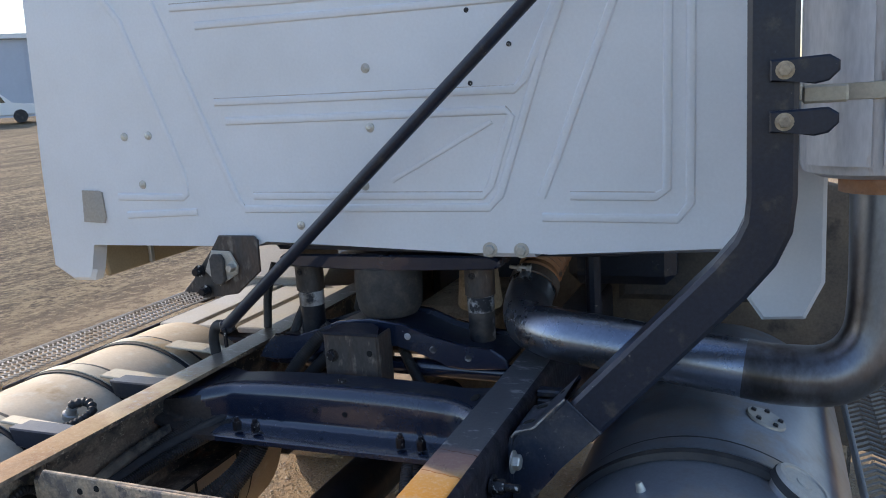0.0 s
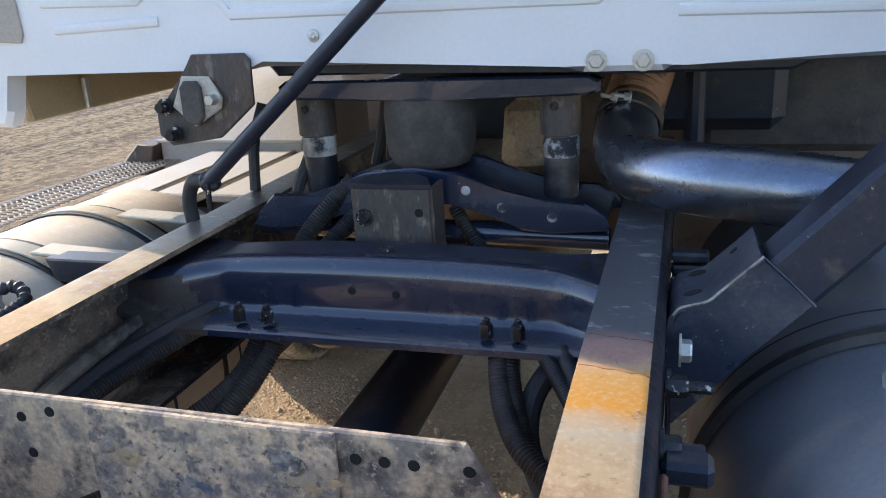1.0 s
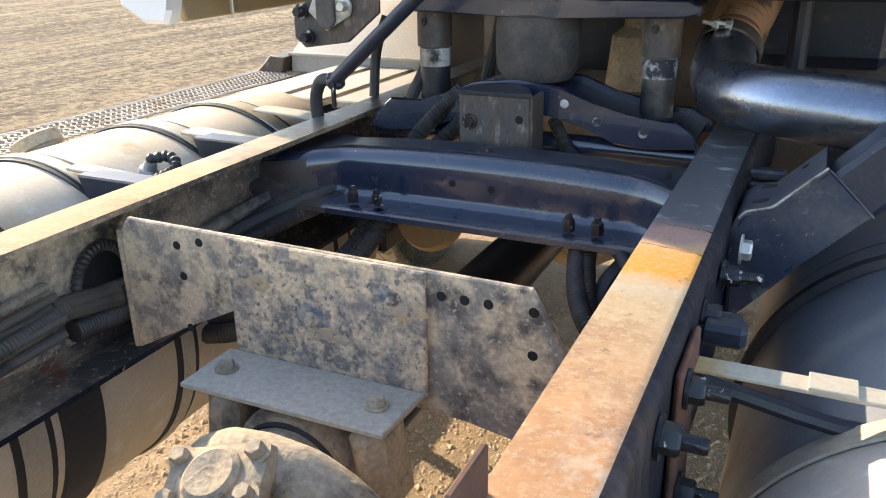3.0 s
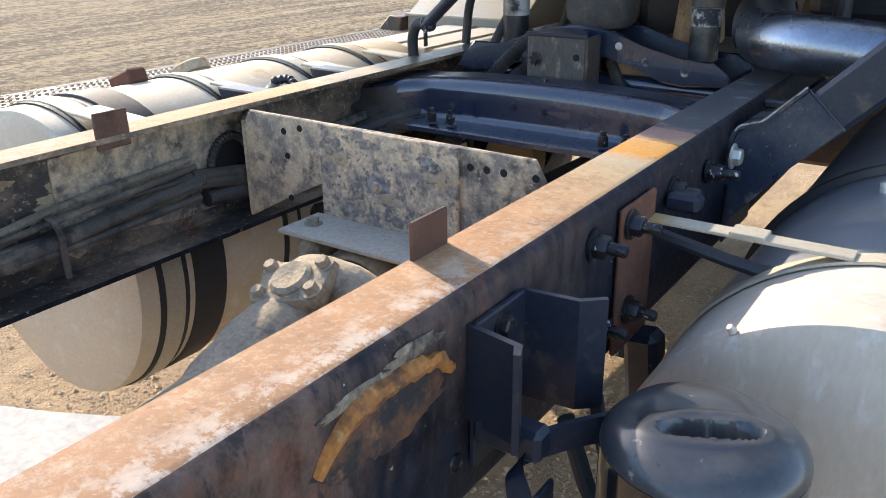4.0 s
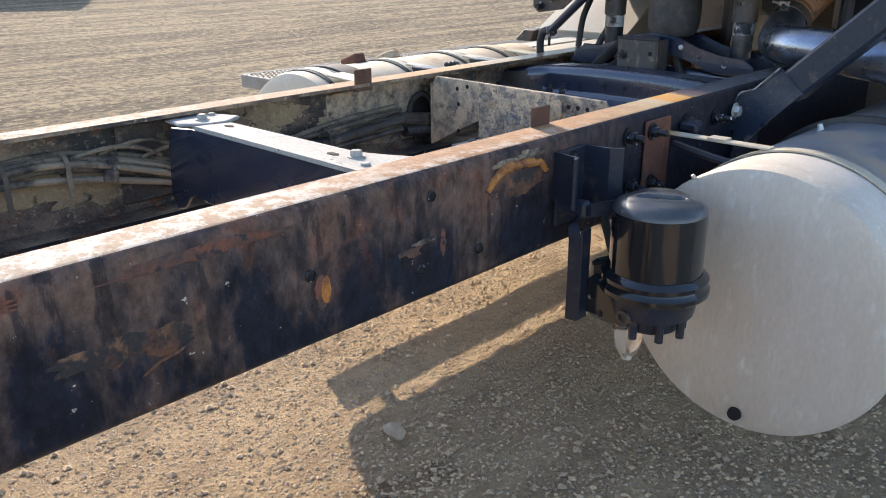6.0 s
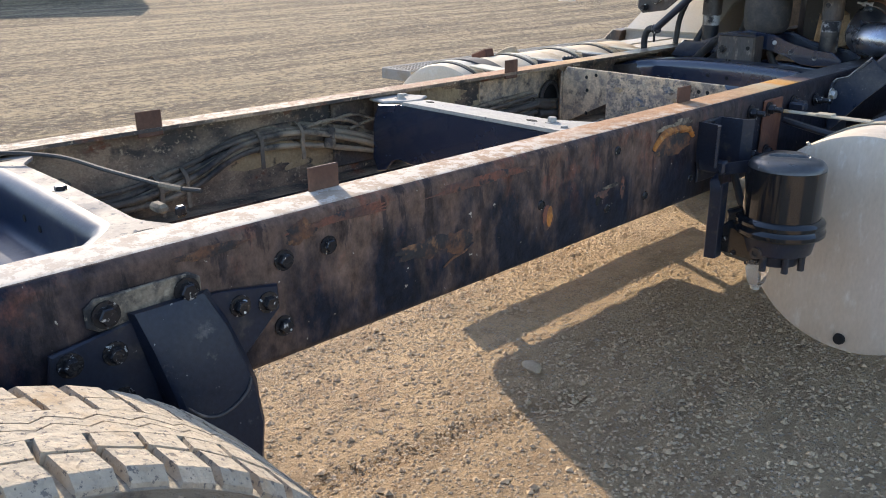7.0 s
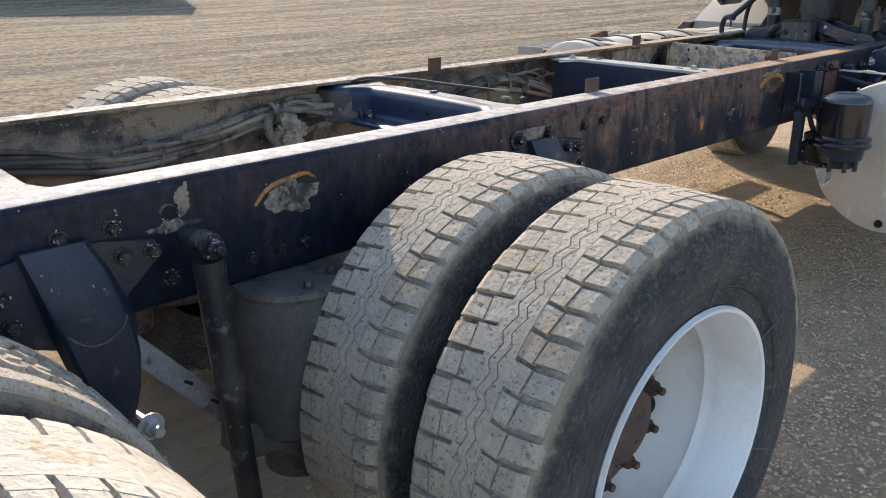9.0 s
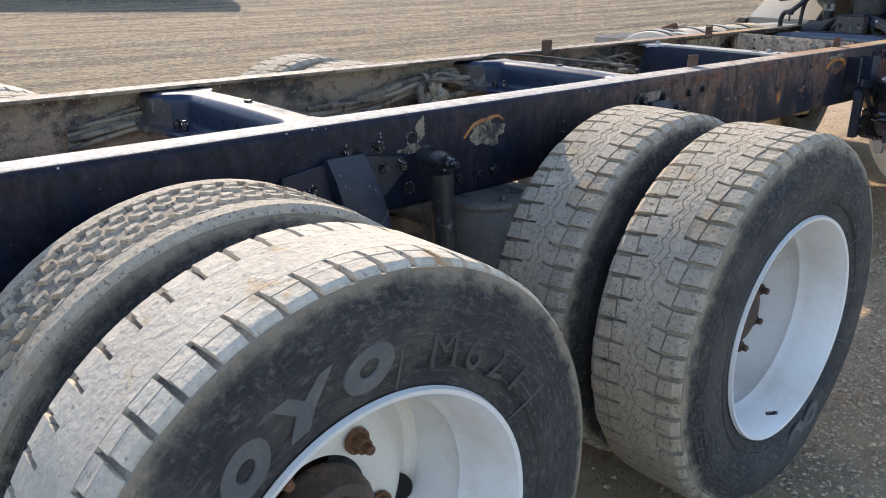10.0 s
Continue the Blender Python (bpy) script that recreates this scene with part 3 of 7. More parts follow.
def add_sweep(bm, pts, r, n=10, steps=6, ripple=0.0, pitch=0.006, flat=1.0):
    """A round bar or hose along a smooth line; ripple: corrugation."""
    line = curve_pts(pts, steps)
    if ripple:
        dense, left = [line[0]], 0.0
        for a, b in zip(line, line[1:]):
            d = (b - a).length
            k = max(1, int(d / pitch))
            dense += [a.lerp(b, (j + 1) / k) for j in range(k)]
        line = dense
    rings, q = [], None
    for k, p in enumerate(line):
        d = (line[min(k + 1, len(line) - 1)] - line[max(k - 1, 0)]).normalized()
        if q is None:
            q = d.to_track_quat("Z", "Y")
        else:
            q = (q @ Vector((0, 0, 1))).rotation_difference(d) @ q
        rr = r(k / (len(line) - 1)) if callable(r) else r
        rr += ripple * (1 if k % 2 else -1)
        rings.append([bm.verts.new(p + q @ Vector((rr * math.cos(2 * math.pi * j / n), flat * rr * math.sin(2 * math.pi * j / n), 0))) for j in range(n)])
    for a, b in zip(rings, rings[1:]):
        for j in range(n):
            bm.faces.new((a[j], a[(j + 1) % n], b[(j + 1) % n], b[j]))
    bm.faces.new(rings[0][::-1])
    bm.faces.new(rings[-1])
    return bm


def sweep(*a, **k):
    return add_sweep(bmesh.new(), *a, **k)


def add_lathe(bm, prof, m=None, n=48, closed=False, mats=None):
    """Turns rows of (radius, height) round z, placed by m."""
    m = m or Matrix()
    rings = []
    for r, z in prof:
        if r < 1e-5:
            rings.append([bm.verts.new(m @ Vector((0, 0, z)))])
        else:
            rings.append([bm.verts.new(m @ Vector((r * math.cos(2 * math.pi * j / n), r * math.sin(2 * math.pi * j / n), z))) for j in range(n)])
    pairs = list(zip(rings, rings[1:])) + ([(rings[-1], rings[0])] if closed else [])
    for k, (a, b) in enumerate(pairs):
        for j in range(n):
            j2 = (j + 1) % n
            if len(a) == 1 and len(b) == 1:
                continue
            vs = (a[0], b[j2], b[j]) if len(a) == 1 else (a[j], a[j2], b[0]) if len(b) == 1 else (a[j], a[j2], b[j2], b[j])
            f = bm.faces.new(vs)
            if mats:
                f.material_index = mats[k]
    return bm


def lathe(*a, **k):
    return add_lathe(bmesh.new(), *a, **k)


def along(p, d):
    """A pose at p whose z points along d."""
    return Matrix.Translation(p) @ frame_of(Vector(d)).to_4x4()


def add_bolt(bm, p, d, r=0.014, h=0.012, washer=True, stud=0.0):
    """A hexagon head on a washer at p, pointing along d."""
    m = along(p, d)
    if washer:
        add_lathe(bm, [(0, 0), (r * 1.45, 0), (r * 1.45, h * 0.22), (0, h * 0.22)], m, 14)
    add_lathe(bm, [(0, h * 0.2), (r, h * 0.2), (r, h * 0.95), (r * 0.85, h * 1.15), (0, h * 1.15)], m, 6)
    if stud:
        add_lathe(bm, [(r * 0.55, h), (r * 0.55, h + stud * 0.9), (r * 0.45, h + stud), (0, h + stud)], m, 10)
    return bm


def bolt(p, d, r=0.014, h=0.012, washer=True, stud=0.0):
    return add_bolt(bmesh.new(), p, d, r, h, washer, stud)


# ---- ground ----
def ground_height(x, y):
    """A flat yard that rises gently far off."""
    d = np.hypot(x, y)
    far = np.clip(d - 12.0, 0, 48.0)
    return 0.00082 * far ** 2


def grid_axis(lo, hi, step, reach):
    mid = list(np.arange(lo, hi + 1e-6, step))
    out, s, v = [], step, hi
    while v < reach:
        s *= 1.13
        v += s
        out.append(v)
    low, s, v = [], step, lo
    while v > -reach:
        s *= 1.13
        v -= s
        low.append(v)
    return np.array(low[::-1] + mid + out)


gx, gy = grid_axis(-1.8, 1.6, 0.02, 1500), grid_axis(-0.6, 3.4, 0.02, 1500)
GX, GY = np.meshgrid(gx, gy, indexing="ij")
GZ = ground_height(GX, GY)
near = np.exp(-((GX / 6) ** 2 + ((GY - 1) / 7) ** 2))
lumps = np.array([noise.fractal(Vector((x * 2.2, y * 1.3, 0.0)), 0.9, 2.1, 5) + 0.25 * noise.noise(Vector((x * 24, y * 20, 3.0))) for x, y in zip(GX.ravel(), GY.ravel())]).reshape(GX.shape)
GZ = GZ + (0.008 * lumps - 0.004) * near
ruts = np.exp(-((GX + 0.05 * np.sin(GY * 1.7) + 0.02 - 0.25 * (GY - 0.6)) / 0.035) ** 2)
GZ = GZ - 0.012 * ruts * (GY < 1.3) * (GY > -1.0)
nx, ny = len(gx), len(gy)
verts = np.stack([GX, GY, GZ], -1).reshape(-1, 3).tolist()
faces = [(a * ny + b, (a + 1) * ny + b, (a + 1) * ny + b + 1, a * ny + b + 1) for a in range(nx - 1) for b in range(ny - 1)]


def dirt_material():
    m = bpy.data.materials.new("packed_dirt_gravel")
    m.use_nodes = True
    nt = m.node_tree
    bsdf = nt.nodes["Principled BSDF"]
    pos = nt.nodes.new("ShaderNodeNewGeometry").outputs["Position"]
    mp = nt.nodes.new("ShaderNodeMapping")
    mp.inputs["Scale"].default_value = (1.0, 0.13, 1.0)
    nt.links.new(pos, mp.inputs["Vector"])
    lanes = noise_tex(nt, mp.outputs["Vector"], 2.0, 11.0, 0.78)
    mp2 = nt.nodes.new("ShaderNodeMapping")
    mp2.inputs["Scale"].default_value = (1.0, 0.45, 1.0)
    mp2.inputs["Rotation"].default_value = (0, 0, 0.09)
    nt.links.new(pos, mp2.inputs["Vector"])
    treads = noise_tex(nt, mp2.outputs["Vector"], 5.5, 6.0, 0.65)
    broad = noise_tex(nt, pos, 0.35, 4.0)
    fine = noise_tex(nt, pos, 42.0, 8.0, 0.75)
    col = blend(nt, ramp(nt, lanes, 0.40, 0.58), (0.42, 0.29, 0.165), (0.61, 0.435, 0.255))
    col = blend(nt, times(nt, ramp(nt, treads, 0.50, 0.60), 0.65), col, (0.33, 0.22, 0.13))
    lump = noise_tex(nt, scaled(nt, pos, (1.0, 0.7, 1.0)), 3.2, 10.0, 0.78)
    col = blend(nt, times(nt, ramp(nt, lump, 0.54, 0.60), 0.6), col, (0.25, 0.175, 0.10))
    col = blend(nt, times(nt, ramp(nt, lump, 0.44, 0.38), 0.5), col, (0.56, 0.42, 0.26))
    clods = noise_tex(nt, scaled(nt, pos, (1.0, 0.9, 1.0)), 12.0, 9.0, 0.78)
    col = blend(nt, times(nt, ramp(nt, clods, 0.53, 0.62), 0.75), col, (0.30, 0.197, 0.115))
    col = blend(nt, times(nt, ramp(nt, broad, 0.45, 0.7), 0.5), col, (0.56, 0.42, 0.25))
    col = blend(nt, times(nt, ramp(nt, fine, 0.35, 0.7), 0.45), col, (0.61, 0.44, 0.27))
    vor = node(nt, "ShaderNodeTexVoronoi", Scale=70.0)
    nt.links.new(pos, vor.inputs["Vector"])
    sep = nt.nodes.new("ShaderNodeSeparateColor")
    nt.links.new(vor.outputs["Color"], sep.inputs[0])
    chip = times(nt, ramp(nt, sep.outputs[0], 0.72, 0.8), ramp(nt, vor.outputs["Distance"], 0.45, 0.30))
    col = blend(nt, times(nt, chip, 0.6), col, (0.47, 0.42, 0.35))
    sx = nt.nodes.new("ShaderNodeSeparateXYZ")
    nt.links.new(pos, sx.inputs[0])
    # Far yard is darkened in colour for its backlit look, with track streaks.
    yard = ramp(nt, times(nt, sx.outputs["X"], times(nt, times(nt, broad, 3.0), -1.5, "ADD"), "ADD"), -2.0, -5.5)
    backlit_yard = blend(nt, ramp(nt, lanes, 0.45, 0.56), (0.060, 0.043, 0.023), (0.30, 0.225, 0.125))
    drag = noise_tex(nt, scaled(nt, pos, (1.0, 0.045, 1.0)), 1.1, 10.0, 0.72)
    backlit_yard = blend(nt, times(nt, ramp(nt, drag, 0.50, 0.60), 0.8), backlit_yard, (0.34, 0.265, 0.155))
    backlit_yard = blend(nt, times(nt, ramp(nt, drag, 0.45, 0.37), 0.8), backlit_yard, (0.075, 0.053, 0.029))
    backlit_yard = blend(nt, times(nt, ramp(nt, lump, 0.50, 0.58), 0.9), backlit_yard, (0.10, 0.070, 0.040))
    backlit_yard = blend(nt, ramp(nt, clods, 0.47, 0.41), backlit_yard, (0.38, 0.29, 0.165))
    backlit_yard = blend(nt, times(nt, ramp(nt, clods, 0.53, 0.56), 0.9), backlit_yard, (0.050, 0.034, 0.020))
    col = blend(nt, times(nt, yard, 0.97), col, backlit_yard)
    nt.links.new(col, bsdf.inputs["Base Color"])
    bsdf.inputs["Roughness"].default_value = 0.95
    h = times(nt, times(nt, fine, 0.5), times(nt, chip, 0.5), "ADD")
    h = times(nt, times(nt, h, times(nt, treads, 1.4), "ADD"), times(nt, times(nt, clods, 1.0), times(nt, lump, 1.6), "ADD"), "ADD")
    wide = node(nt, "ShaderNodeBump", Strength=0.6, Distance=0.03)
    nt.links.new(lanes, wide.inputs["Height"])
    b = node(nt, "ShaderNodeBump", Strength=1.0, Distance=0.032)
    nt.links.new(h, b.inputs["Height"])
    nt.links.new(wide.outputs["Normal"], b.inputs["Normal"])
    nt.links.new(b.outputs["Normal"], bsdf.inputs["Normal"])
    return m


me = bpy.data.meshes.new("ground")
me.from_pydata(verts, [], faces)
me.materials.append(dirt_material())
me.shade_smooth()
tagged(new("ground", me), "packed tan dirt and gravel yard with wheel tracks", "ground", kind="structure")


def pebbles(name, count, area, sizes, seed, label="loose pale gravel scattered over the dirt"):
    rng = random.Random(seed)
    vs, fs = [], []
    shape = [(0, 0, 0.5), (0.95, 0.1, 0.02), (0.1, 0.9, 0.1), (-0.9, 0.2, 0.0), (-0.1, -0.85, 0.08)]
    tri = [(0, 1, 2), (0, 2, 3), (0, 3, 4), (0, 4, 1)]
    for _ in range(count):
        x, y = rng.uniform(*area[0]), rng.uniform(*area[1])
        s = sizes[0] * (sizes[1] / sizes[0]) ** (rng.random() ** 2.2)
        a, c = rng.uniform(0, 6.28), len(vs)
        z = float(ground_height(np.float64(x), np.float64(y))) - 0.006 + 0.008 * noise.fractal(Vector((x * 2.2, y * 1.3, 0.0)), 0.9, 2.1, 5)
        for px, py, pz in shape:
            px, py, pz = (v * s * rng.uniform(0.7, 1.25) for v in (px, py, pz))
            vs.append((x + px * math.cos(a) - py * math.sin(a), y + px * math.sin(a) + py * math.cos(a), z + pz + s * 0.3))
        fs += [(c + i, c + j, c + k) for i, j, k in tri]
    me = bpy.data.meshes.new(name)
    me.from_pydata(vs, [], fs)
    me.materials.append(M["pebble"])
    return tagged(new(name, me), label, "gravel", kind="stuff")


pebbles("gravel", 120000, ((-1.3, 1.9), (-0.6, 3.9)), (0.0028, 0.0095), 4)
pebbles("gravel", 2600, ((-1.4, 1.3), (0.0, 3.9)), (0.007, 0.018), 21)
pebbles("gravel", 11000, ((-2.4, 2.9), (-1.6, 3.9)), (0.005, 0.015), 9)
bm = bmesh.new()
bmesh.ops.create_icosphere(bm, subdivisions=2, radius=0.032)
for v in bm.verts:
    v.co = Vector((v.co.x * 1.25, v.co.y * 0.8, v.co.z * 0.6)) * (1 + 0.25 * noise.noise(v.co * 40))
rock = part("rock", bm, M["stone"])
rock.location = (-0.11, 1.29, 0.016)
tagged(rock, "single pale angular stone lying on the dirt", "rock")


# ---- the truck: frame ----
truck = tagged(empty("truck"), "white semi truck with a bare worn black ladder frame", "truck")
TOP, LOW, OUT, INN = 0.978, 0.735, 0.445, 0.355
Y0, Y1 = -3.3, 4.2


def rail(side):
    t, r = 0.009, 0.020
    arc = [(OUT - r + r * math.sin(a), TOP - r + r * math.cos(a)) for a in np.linspace(0, math.pi / 2, 5)]
    arc2 = [(OUT - r + r * math.cos(a), LOW + r - r * math.sin(a)) for a in np.linspace(0, math.pi / 2, 5)]
    outer = [(INN, TOP), *arc, *arc2, (INN, LOW)]
    inner = [(INN, LOW + t), (OUT - t, LOW + t), (OUT - t, TOP - t), (INN, TOP - t)]
    pts = [(side * x, z) for x, z in outer + inner]
    bm = bmesh.new()
    ys = np.linspace(Y0, Y1, 26)
    rings = [[bm.verts.new((x, y, z)) for x, z in pts] for y in ys]
    n = len(pts)
    for a, b in zip(rings, rings[1:]):
        for k in range(n):
            f = bm.faces.new((a[k], a[(k + 1) % n], b[(k + 1) % n], b[k]))
            if k <= 1:
                f.material_index = 1
            elif k >= len(outer):
                f.material_index = 2
    bm.faces.new(rings[0])
    bm.faces.new(rings[-1][::-1])
    name = "black frame rail with worn rusty top flange"
    return part("frame_rail", bm, [M["frame"], M["top_right" if side > 0 else "top_left"], M["frame_dusty"]], truck, name)


rail_r, rail_l = rail(1), rail(-1)
for y, dy, r, mm in ((1.950, -0.012, 0.0008, "rust"), (1.868, -0.016, 0.0011, "rust_bead")):
    wave = [(INN + 0.002 + (OUT - INN - 0.014) * k / 8, y + dy * k / 8 + 0.0012 * math.sin(2.3 * k + 9 * y), TOP - 0.0004) for k in range(9)]
    part("paint_edge", sweep(wave, r, 8, 3), M[mm], rail_r, "lifted rusty edge of flaking paint")


def rail_bolts(rows, parent, side=1, d=None):
    for y, z, r in rows:
        part("bolt", bolt((side * (OUT + 0.001), y, z), d or (side, 0, 0), r, r * 0.9), M["bolt"], parent)


def rail_holes(rows, parent, x=OUT, d=1, r=0.0075):
    for y, z in rows:
        part("bolt_hole", lathe([(0, 0.0012), (r, 0.0012), (r * 1.25, 0.0)], along((x, y, z), (d, 0, 0)), 12), M["hole"], parent)
        part("hole_rim", lathe([(r * 1.02, 0.0010), (r * 1.12, 0.0030), (r * 1.30, 0.0024), (r * 1.45, 0.0)], along((x, y, z), (d, 0, 0)), 16), M["bolt"], parent)


def angle_clip(side, y, h=0.045):
    """Rusty angle piece at the inner edge of a rail's top."""
    bm = bmesh.new()
    x = side * (INN + 0.004)
    add_box(bm, (x, y, TOP - 0.02 + (h + 0.02) / 2), (0.006, 0.062, h + 0.02), 0.0015)
    part("angle_clip", bm, M["rust_clip"], rail_r if side > 0 else rail_l, "rusty steel angle piece")


for s, y in ((1, 1.312), (1, 0.135), (-1, 1.437), (-1, 0.162)):
    angle_clip(s, y, 0.041)

rail_holes([(0.889, 0.93), (1.019, 0.797), (0.86, 0.80), (0.62, 0.86), (1.23, 0.80), (2.2, 0.93)], rail_r)


def blot(name, m, rx, ry, material, parent, seed, rough=0.4, n=72):
    """A thin film with a ragged outline, lying on the plane of m."""
    bm = bmesh.new()
    mid = bm.verts.new(m @ Vector((0, 0, 0.0011)))
    ring, rim = [], []
    for k in range(n):
        a = 2 * math.pi * k / n
        q = 1 + rough * noise.fractal(Vector((math.cos(a) * 1.3, math.sin(a) * 1.3, seed * 3.7)), 0.75, 2.3, 6)
        ring.append(bm.verts.new(m @ Vector((rx * q * 0.9 * math.cos(a), ry * q * 0.9 * math.sin(a), 0.001))))
        rim.append(bm.verts.new(m @ Vector((rx * q * math.cos(a), ry * q * math.sin(a), 0.0001))))
    for k in range(n):
        j = (k + 1) % n
        bm.faces.new((mid, ring[k], ring[j]))
        bm.faces.new((ring[k], rim[k], rim[j], ring[j]))
    return part(name, bm, material, parent)


WEB = Matrix(((0, 0, 1, OUT + 0.0004), (1, 0, 0, 0), (0, 1, 0, 0), (0, 0, 0, 1)))


def on_web(y, z):
    return Matrix.Translation((0, y, z)) @ WEB


blot("rust_halo", on_web(0.645, 0.828), 0.018, 0.031, M["rust_patch"], rail_r, 2, 0.25)
blot("rust_spot", Matrix.Translation((0.0012, 0, 0)) @ on_web(0.648, 0.829), 0.0095, 0.023, M["rust_bead"], rail_r, 1, 0.15)


def bead(name, pts, r, m, parent):
    bm = sweep([(OUT + 0.001, y, z) for y, z in pts], lambda t: r * (0.65 + 0.5 * math.sin(math.pi * t)), 8, 10)
    for v in bm.verts:
        d = 0.45 * r * noise.noise(v.co * 95)
        v.co += Vector((0.3 * d, d, 1.2 * d))
    part(name, bm, m, parent)


bead("rust_bead", [(1.04, 0.905), (1.06, 0.925), (1.09, 0.939), (1.15, 0.94), (1.20, 0.932), (1.22, 0.912)], 0.0085, M["rust_bead"], rail_r)
blot("bare_streak", on_web(1.09, 0.951), 0.045, 0.006, M["sand"], rail_r, 5, 0.5)
blot("bare_streak", on_web(1.17, 0.956), 0.038, 0.009, M["sand"], rail_r, 7, 0.5)
blot("rust_film", on_web(1.13, 0.90), 0.075, 0.026, M["rust_film"], rail_r, 9, 0.5)
blot("rust_film", on_web(0.835, 0.838), 0.026, 0.012, M["rust_patch"], rail_r, 31, 0.5)
# Near-black blot stands for a hole; its shade is only colour.
blot("rust_film", on_web(0.826, 0.829), 0.012, 0.013, M["hole"], rail_r, 32, 0.5)
blot("rust_film", on_web(0.872, 0.851), 0.034, 0.004, M["sand"], rail_r, 33, 0.6)
blot("rust_film", on_web(0.918, 0.838), 0.007, 0.022, M["rust_patch"], rail_r, 34, 0.6)
blot("rust_film", on_web(0.10, 0.952), 0.10, 0.010, M["rust_patch"], rail_r, 35, 0.6)
blot("rust_film", on_web(0.45, 0.950), 0.13, 0.010, M["rust_patch"], rail_r, 36, 0.6)
blot("rust_film", on_web(0.29, 0.852), 0.055, 0.018, M["rust_film"], rail_r, 37, 0.5)
bead("rust_bead", [(0.335, 0.80), (0.36, 0.812), (0.39, 0.818), (0.415, 0.83)], 0.0022, M["rust_film"], rail_r)
blot("rust_film", on_web(0.37, 0.845), 0.045, 0.022, M["rust_film"], rail_r, 12, 0.5)
blot("rust_film", on_web(-0.13, 0.955), 0.05, 0.008, M["rust_film"], rail_r, 14, 0.5)
blot("rust_film", on_web(0.03, 0.945), 0.03, 0.02, M["rust_film"], rail_r, 15, 0.5)
bead("rust_bead", [(-1.072, 0.893), (-1.048, 0.917), (-1.02, 0.929), (-0.985, 0.934), (-0.95, 0.938), (-0.925, 0.925)], 0.0048, M["rust_bead"], rail_r)
blot("bare_patch", on_web(-0.985, 0.895), 0.058, 0.036, M["sand"], rail_r, 21, 0.4)
blot("bare_patch", on_web(-1.222, 0.932), 0.016, 0.028, M["sand"], rail_r, 23, 0.5)
blot("bare_patch", on_web(-1.245, 0.888), 0.042, 0.012, M["sand"], rail_r, 25, 0.5)


FAR_WEB = Matrix(((0, 0, 1, -OUT + 0.0095), (1, 0, 0, 0), (0, 1, 0, 0), (0, 0, 0, 1)))
for k, (y, z, ry, rz) in enumerate(((0.72, 0.835, 0.16, 0.060), (0.60, 0.84, 0.16, 0.045), (1.18, 0.92, 0.10, 0.035), (1.40, 0.865, 0.075, 0.05), (1.14, 0.85, 0.07, 0.04))):
    blot("tan_film", Matrix.Translation((0, y, z)) @ FAR_WEB, ry, rz, M["tan_film"], rail_l, 40 + k, 0.55, 110)


# ---- crossmembers ----
def cross_z(y, label, top_mat, bow=0.030, body="blue_dark", flare=0.046, flare_from=0.27):
    """Pressed crossmember: top flange forward, bowed web with wide bends, lower flange to the rear, ends that flare to the rails."""
    bm = bmesh.new()
    xs = np.linspace(-0.436, 0.436, 101)
    rows = []
    for x in xs:
        e = min(1.0, max(0.0, (abs(x) - flare_from) / 0.12))
        e = e * e * (3 - 2 * e)
        top = TOP - 0.012 - bow * abs(x / 0.44) ** 2.4
        low = 0.869 + 0.030 * max(0.0, (abs(x) - 0.34) / 0.1) ** 1.2
        web = y - flare * e
        fore = y + (0.095 if bow > 0.02 else 0.070) + 0.05 * e
        r = 0.026
        prof = [(fore, top), (web + r + 0.006, top)]
        prof += [(web + r - r * math.sin(t), top - r + r * math.cos(t)) for t in np.linspace(0.3, math.pi / 2, 5)]
        prof += [(web - 0.001, (top + low) / 2)]
        q = 0.022 * (1 - 0.4 * e)
        prof += [(web - q + q * math.cos(t), low + q - q * math.sin(t)) for t in np.linspace(0.0, math.pi / 2, 5)]
        back = min(y - 0.078 - 0.004 * e, web - 0.026)
        prof += [(back + 0.004, low - 0.002), (back, low - 0.004), (back - 0.001, low - 0.012)]
        rows.append([bm.verts.new((x, a, b)) for a, b in prof])
    for a, b in zip(rows, rows[1:]):
        for k in range(len(a) - 1):
            f = bm.faces.new((a[k], a[k + 1], b[k + 1], b[k]))
            f.material_index = 1 if k == 0 else 2 if k > 3 and a[0].co.x < -flare_from - 0.085 + 0.007 * (k - 3) else 0
    ob = part("crossmember", bm, [M[body], top_mat, M["end_brown" if body == "blue_dark" else "end_dust"]], truck, label)
    mod = ob.modifiers.new("thick", "SOLIDIFY")
    mod.thickness, mod.offset = 0.007, 0
    for x in (-0.222, -0.172, 0.188, 0.236):
        part("bolt", bolt((x, y - 0.058, 0.874), (0, 0, 1), 0.011, 0.022, False, 0.012), M["bolt"], ob)
    for x, z in ((-0.045, 0.918), (0.03, 0.915)):
        part("bolt_hole", lathe([(0, 0.0015), (0.006, 0.0015), (0.007, 0)], along((x, y - 0.005, z), (0, -1, 0)), 10), M["hole"], ob)
    part("bolt", bolt((0.0, y + 0.05, TOP - 0.009), (0, 0, 1), 0.011, 0.006), M["bolt"], ob)
    for x in (-0.33, 0.32):
        part("slot", lathe([(0, 0.001), (0.011, 0.001), (0.013, 0)], along((x, y + 0.055, TOP - 0.012 - bow * abs(x / 0.44) ** 2.4 + 0.0038), (0.2 * x, 0, 1)) @ Matrix.Diagonal((1.7, 0.7, 1, 1)), 12), M["hole"], ob)
    return ob


cross_z(2.195, "blue-black pressed steel crossmember with bolted lower flange", M["dark"])
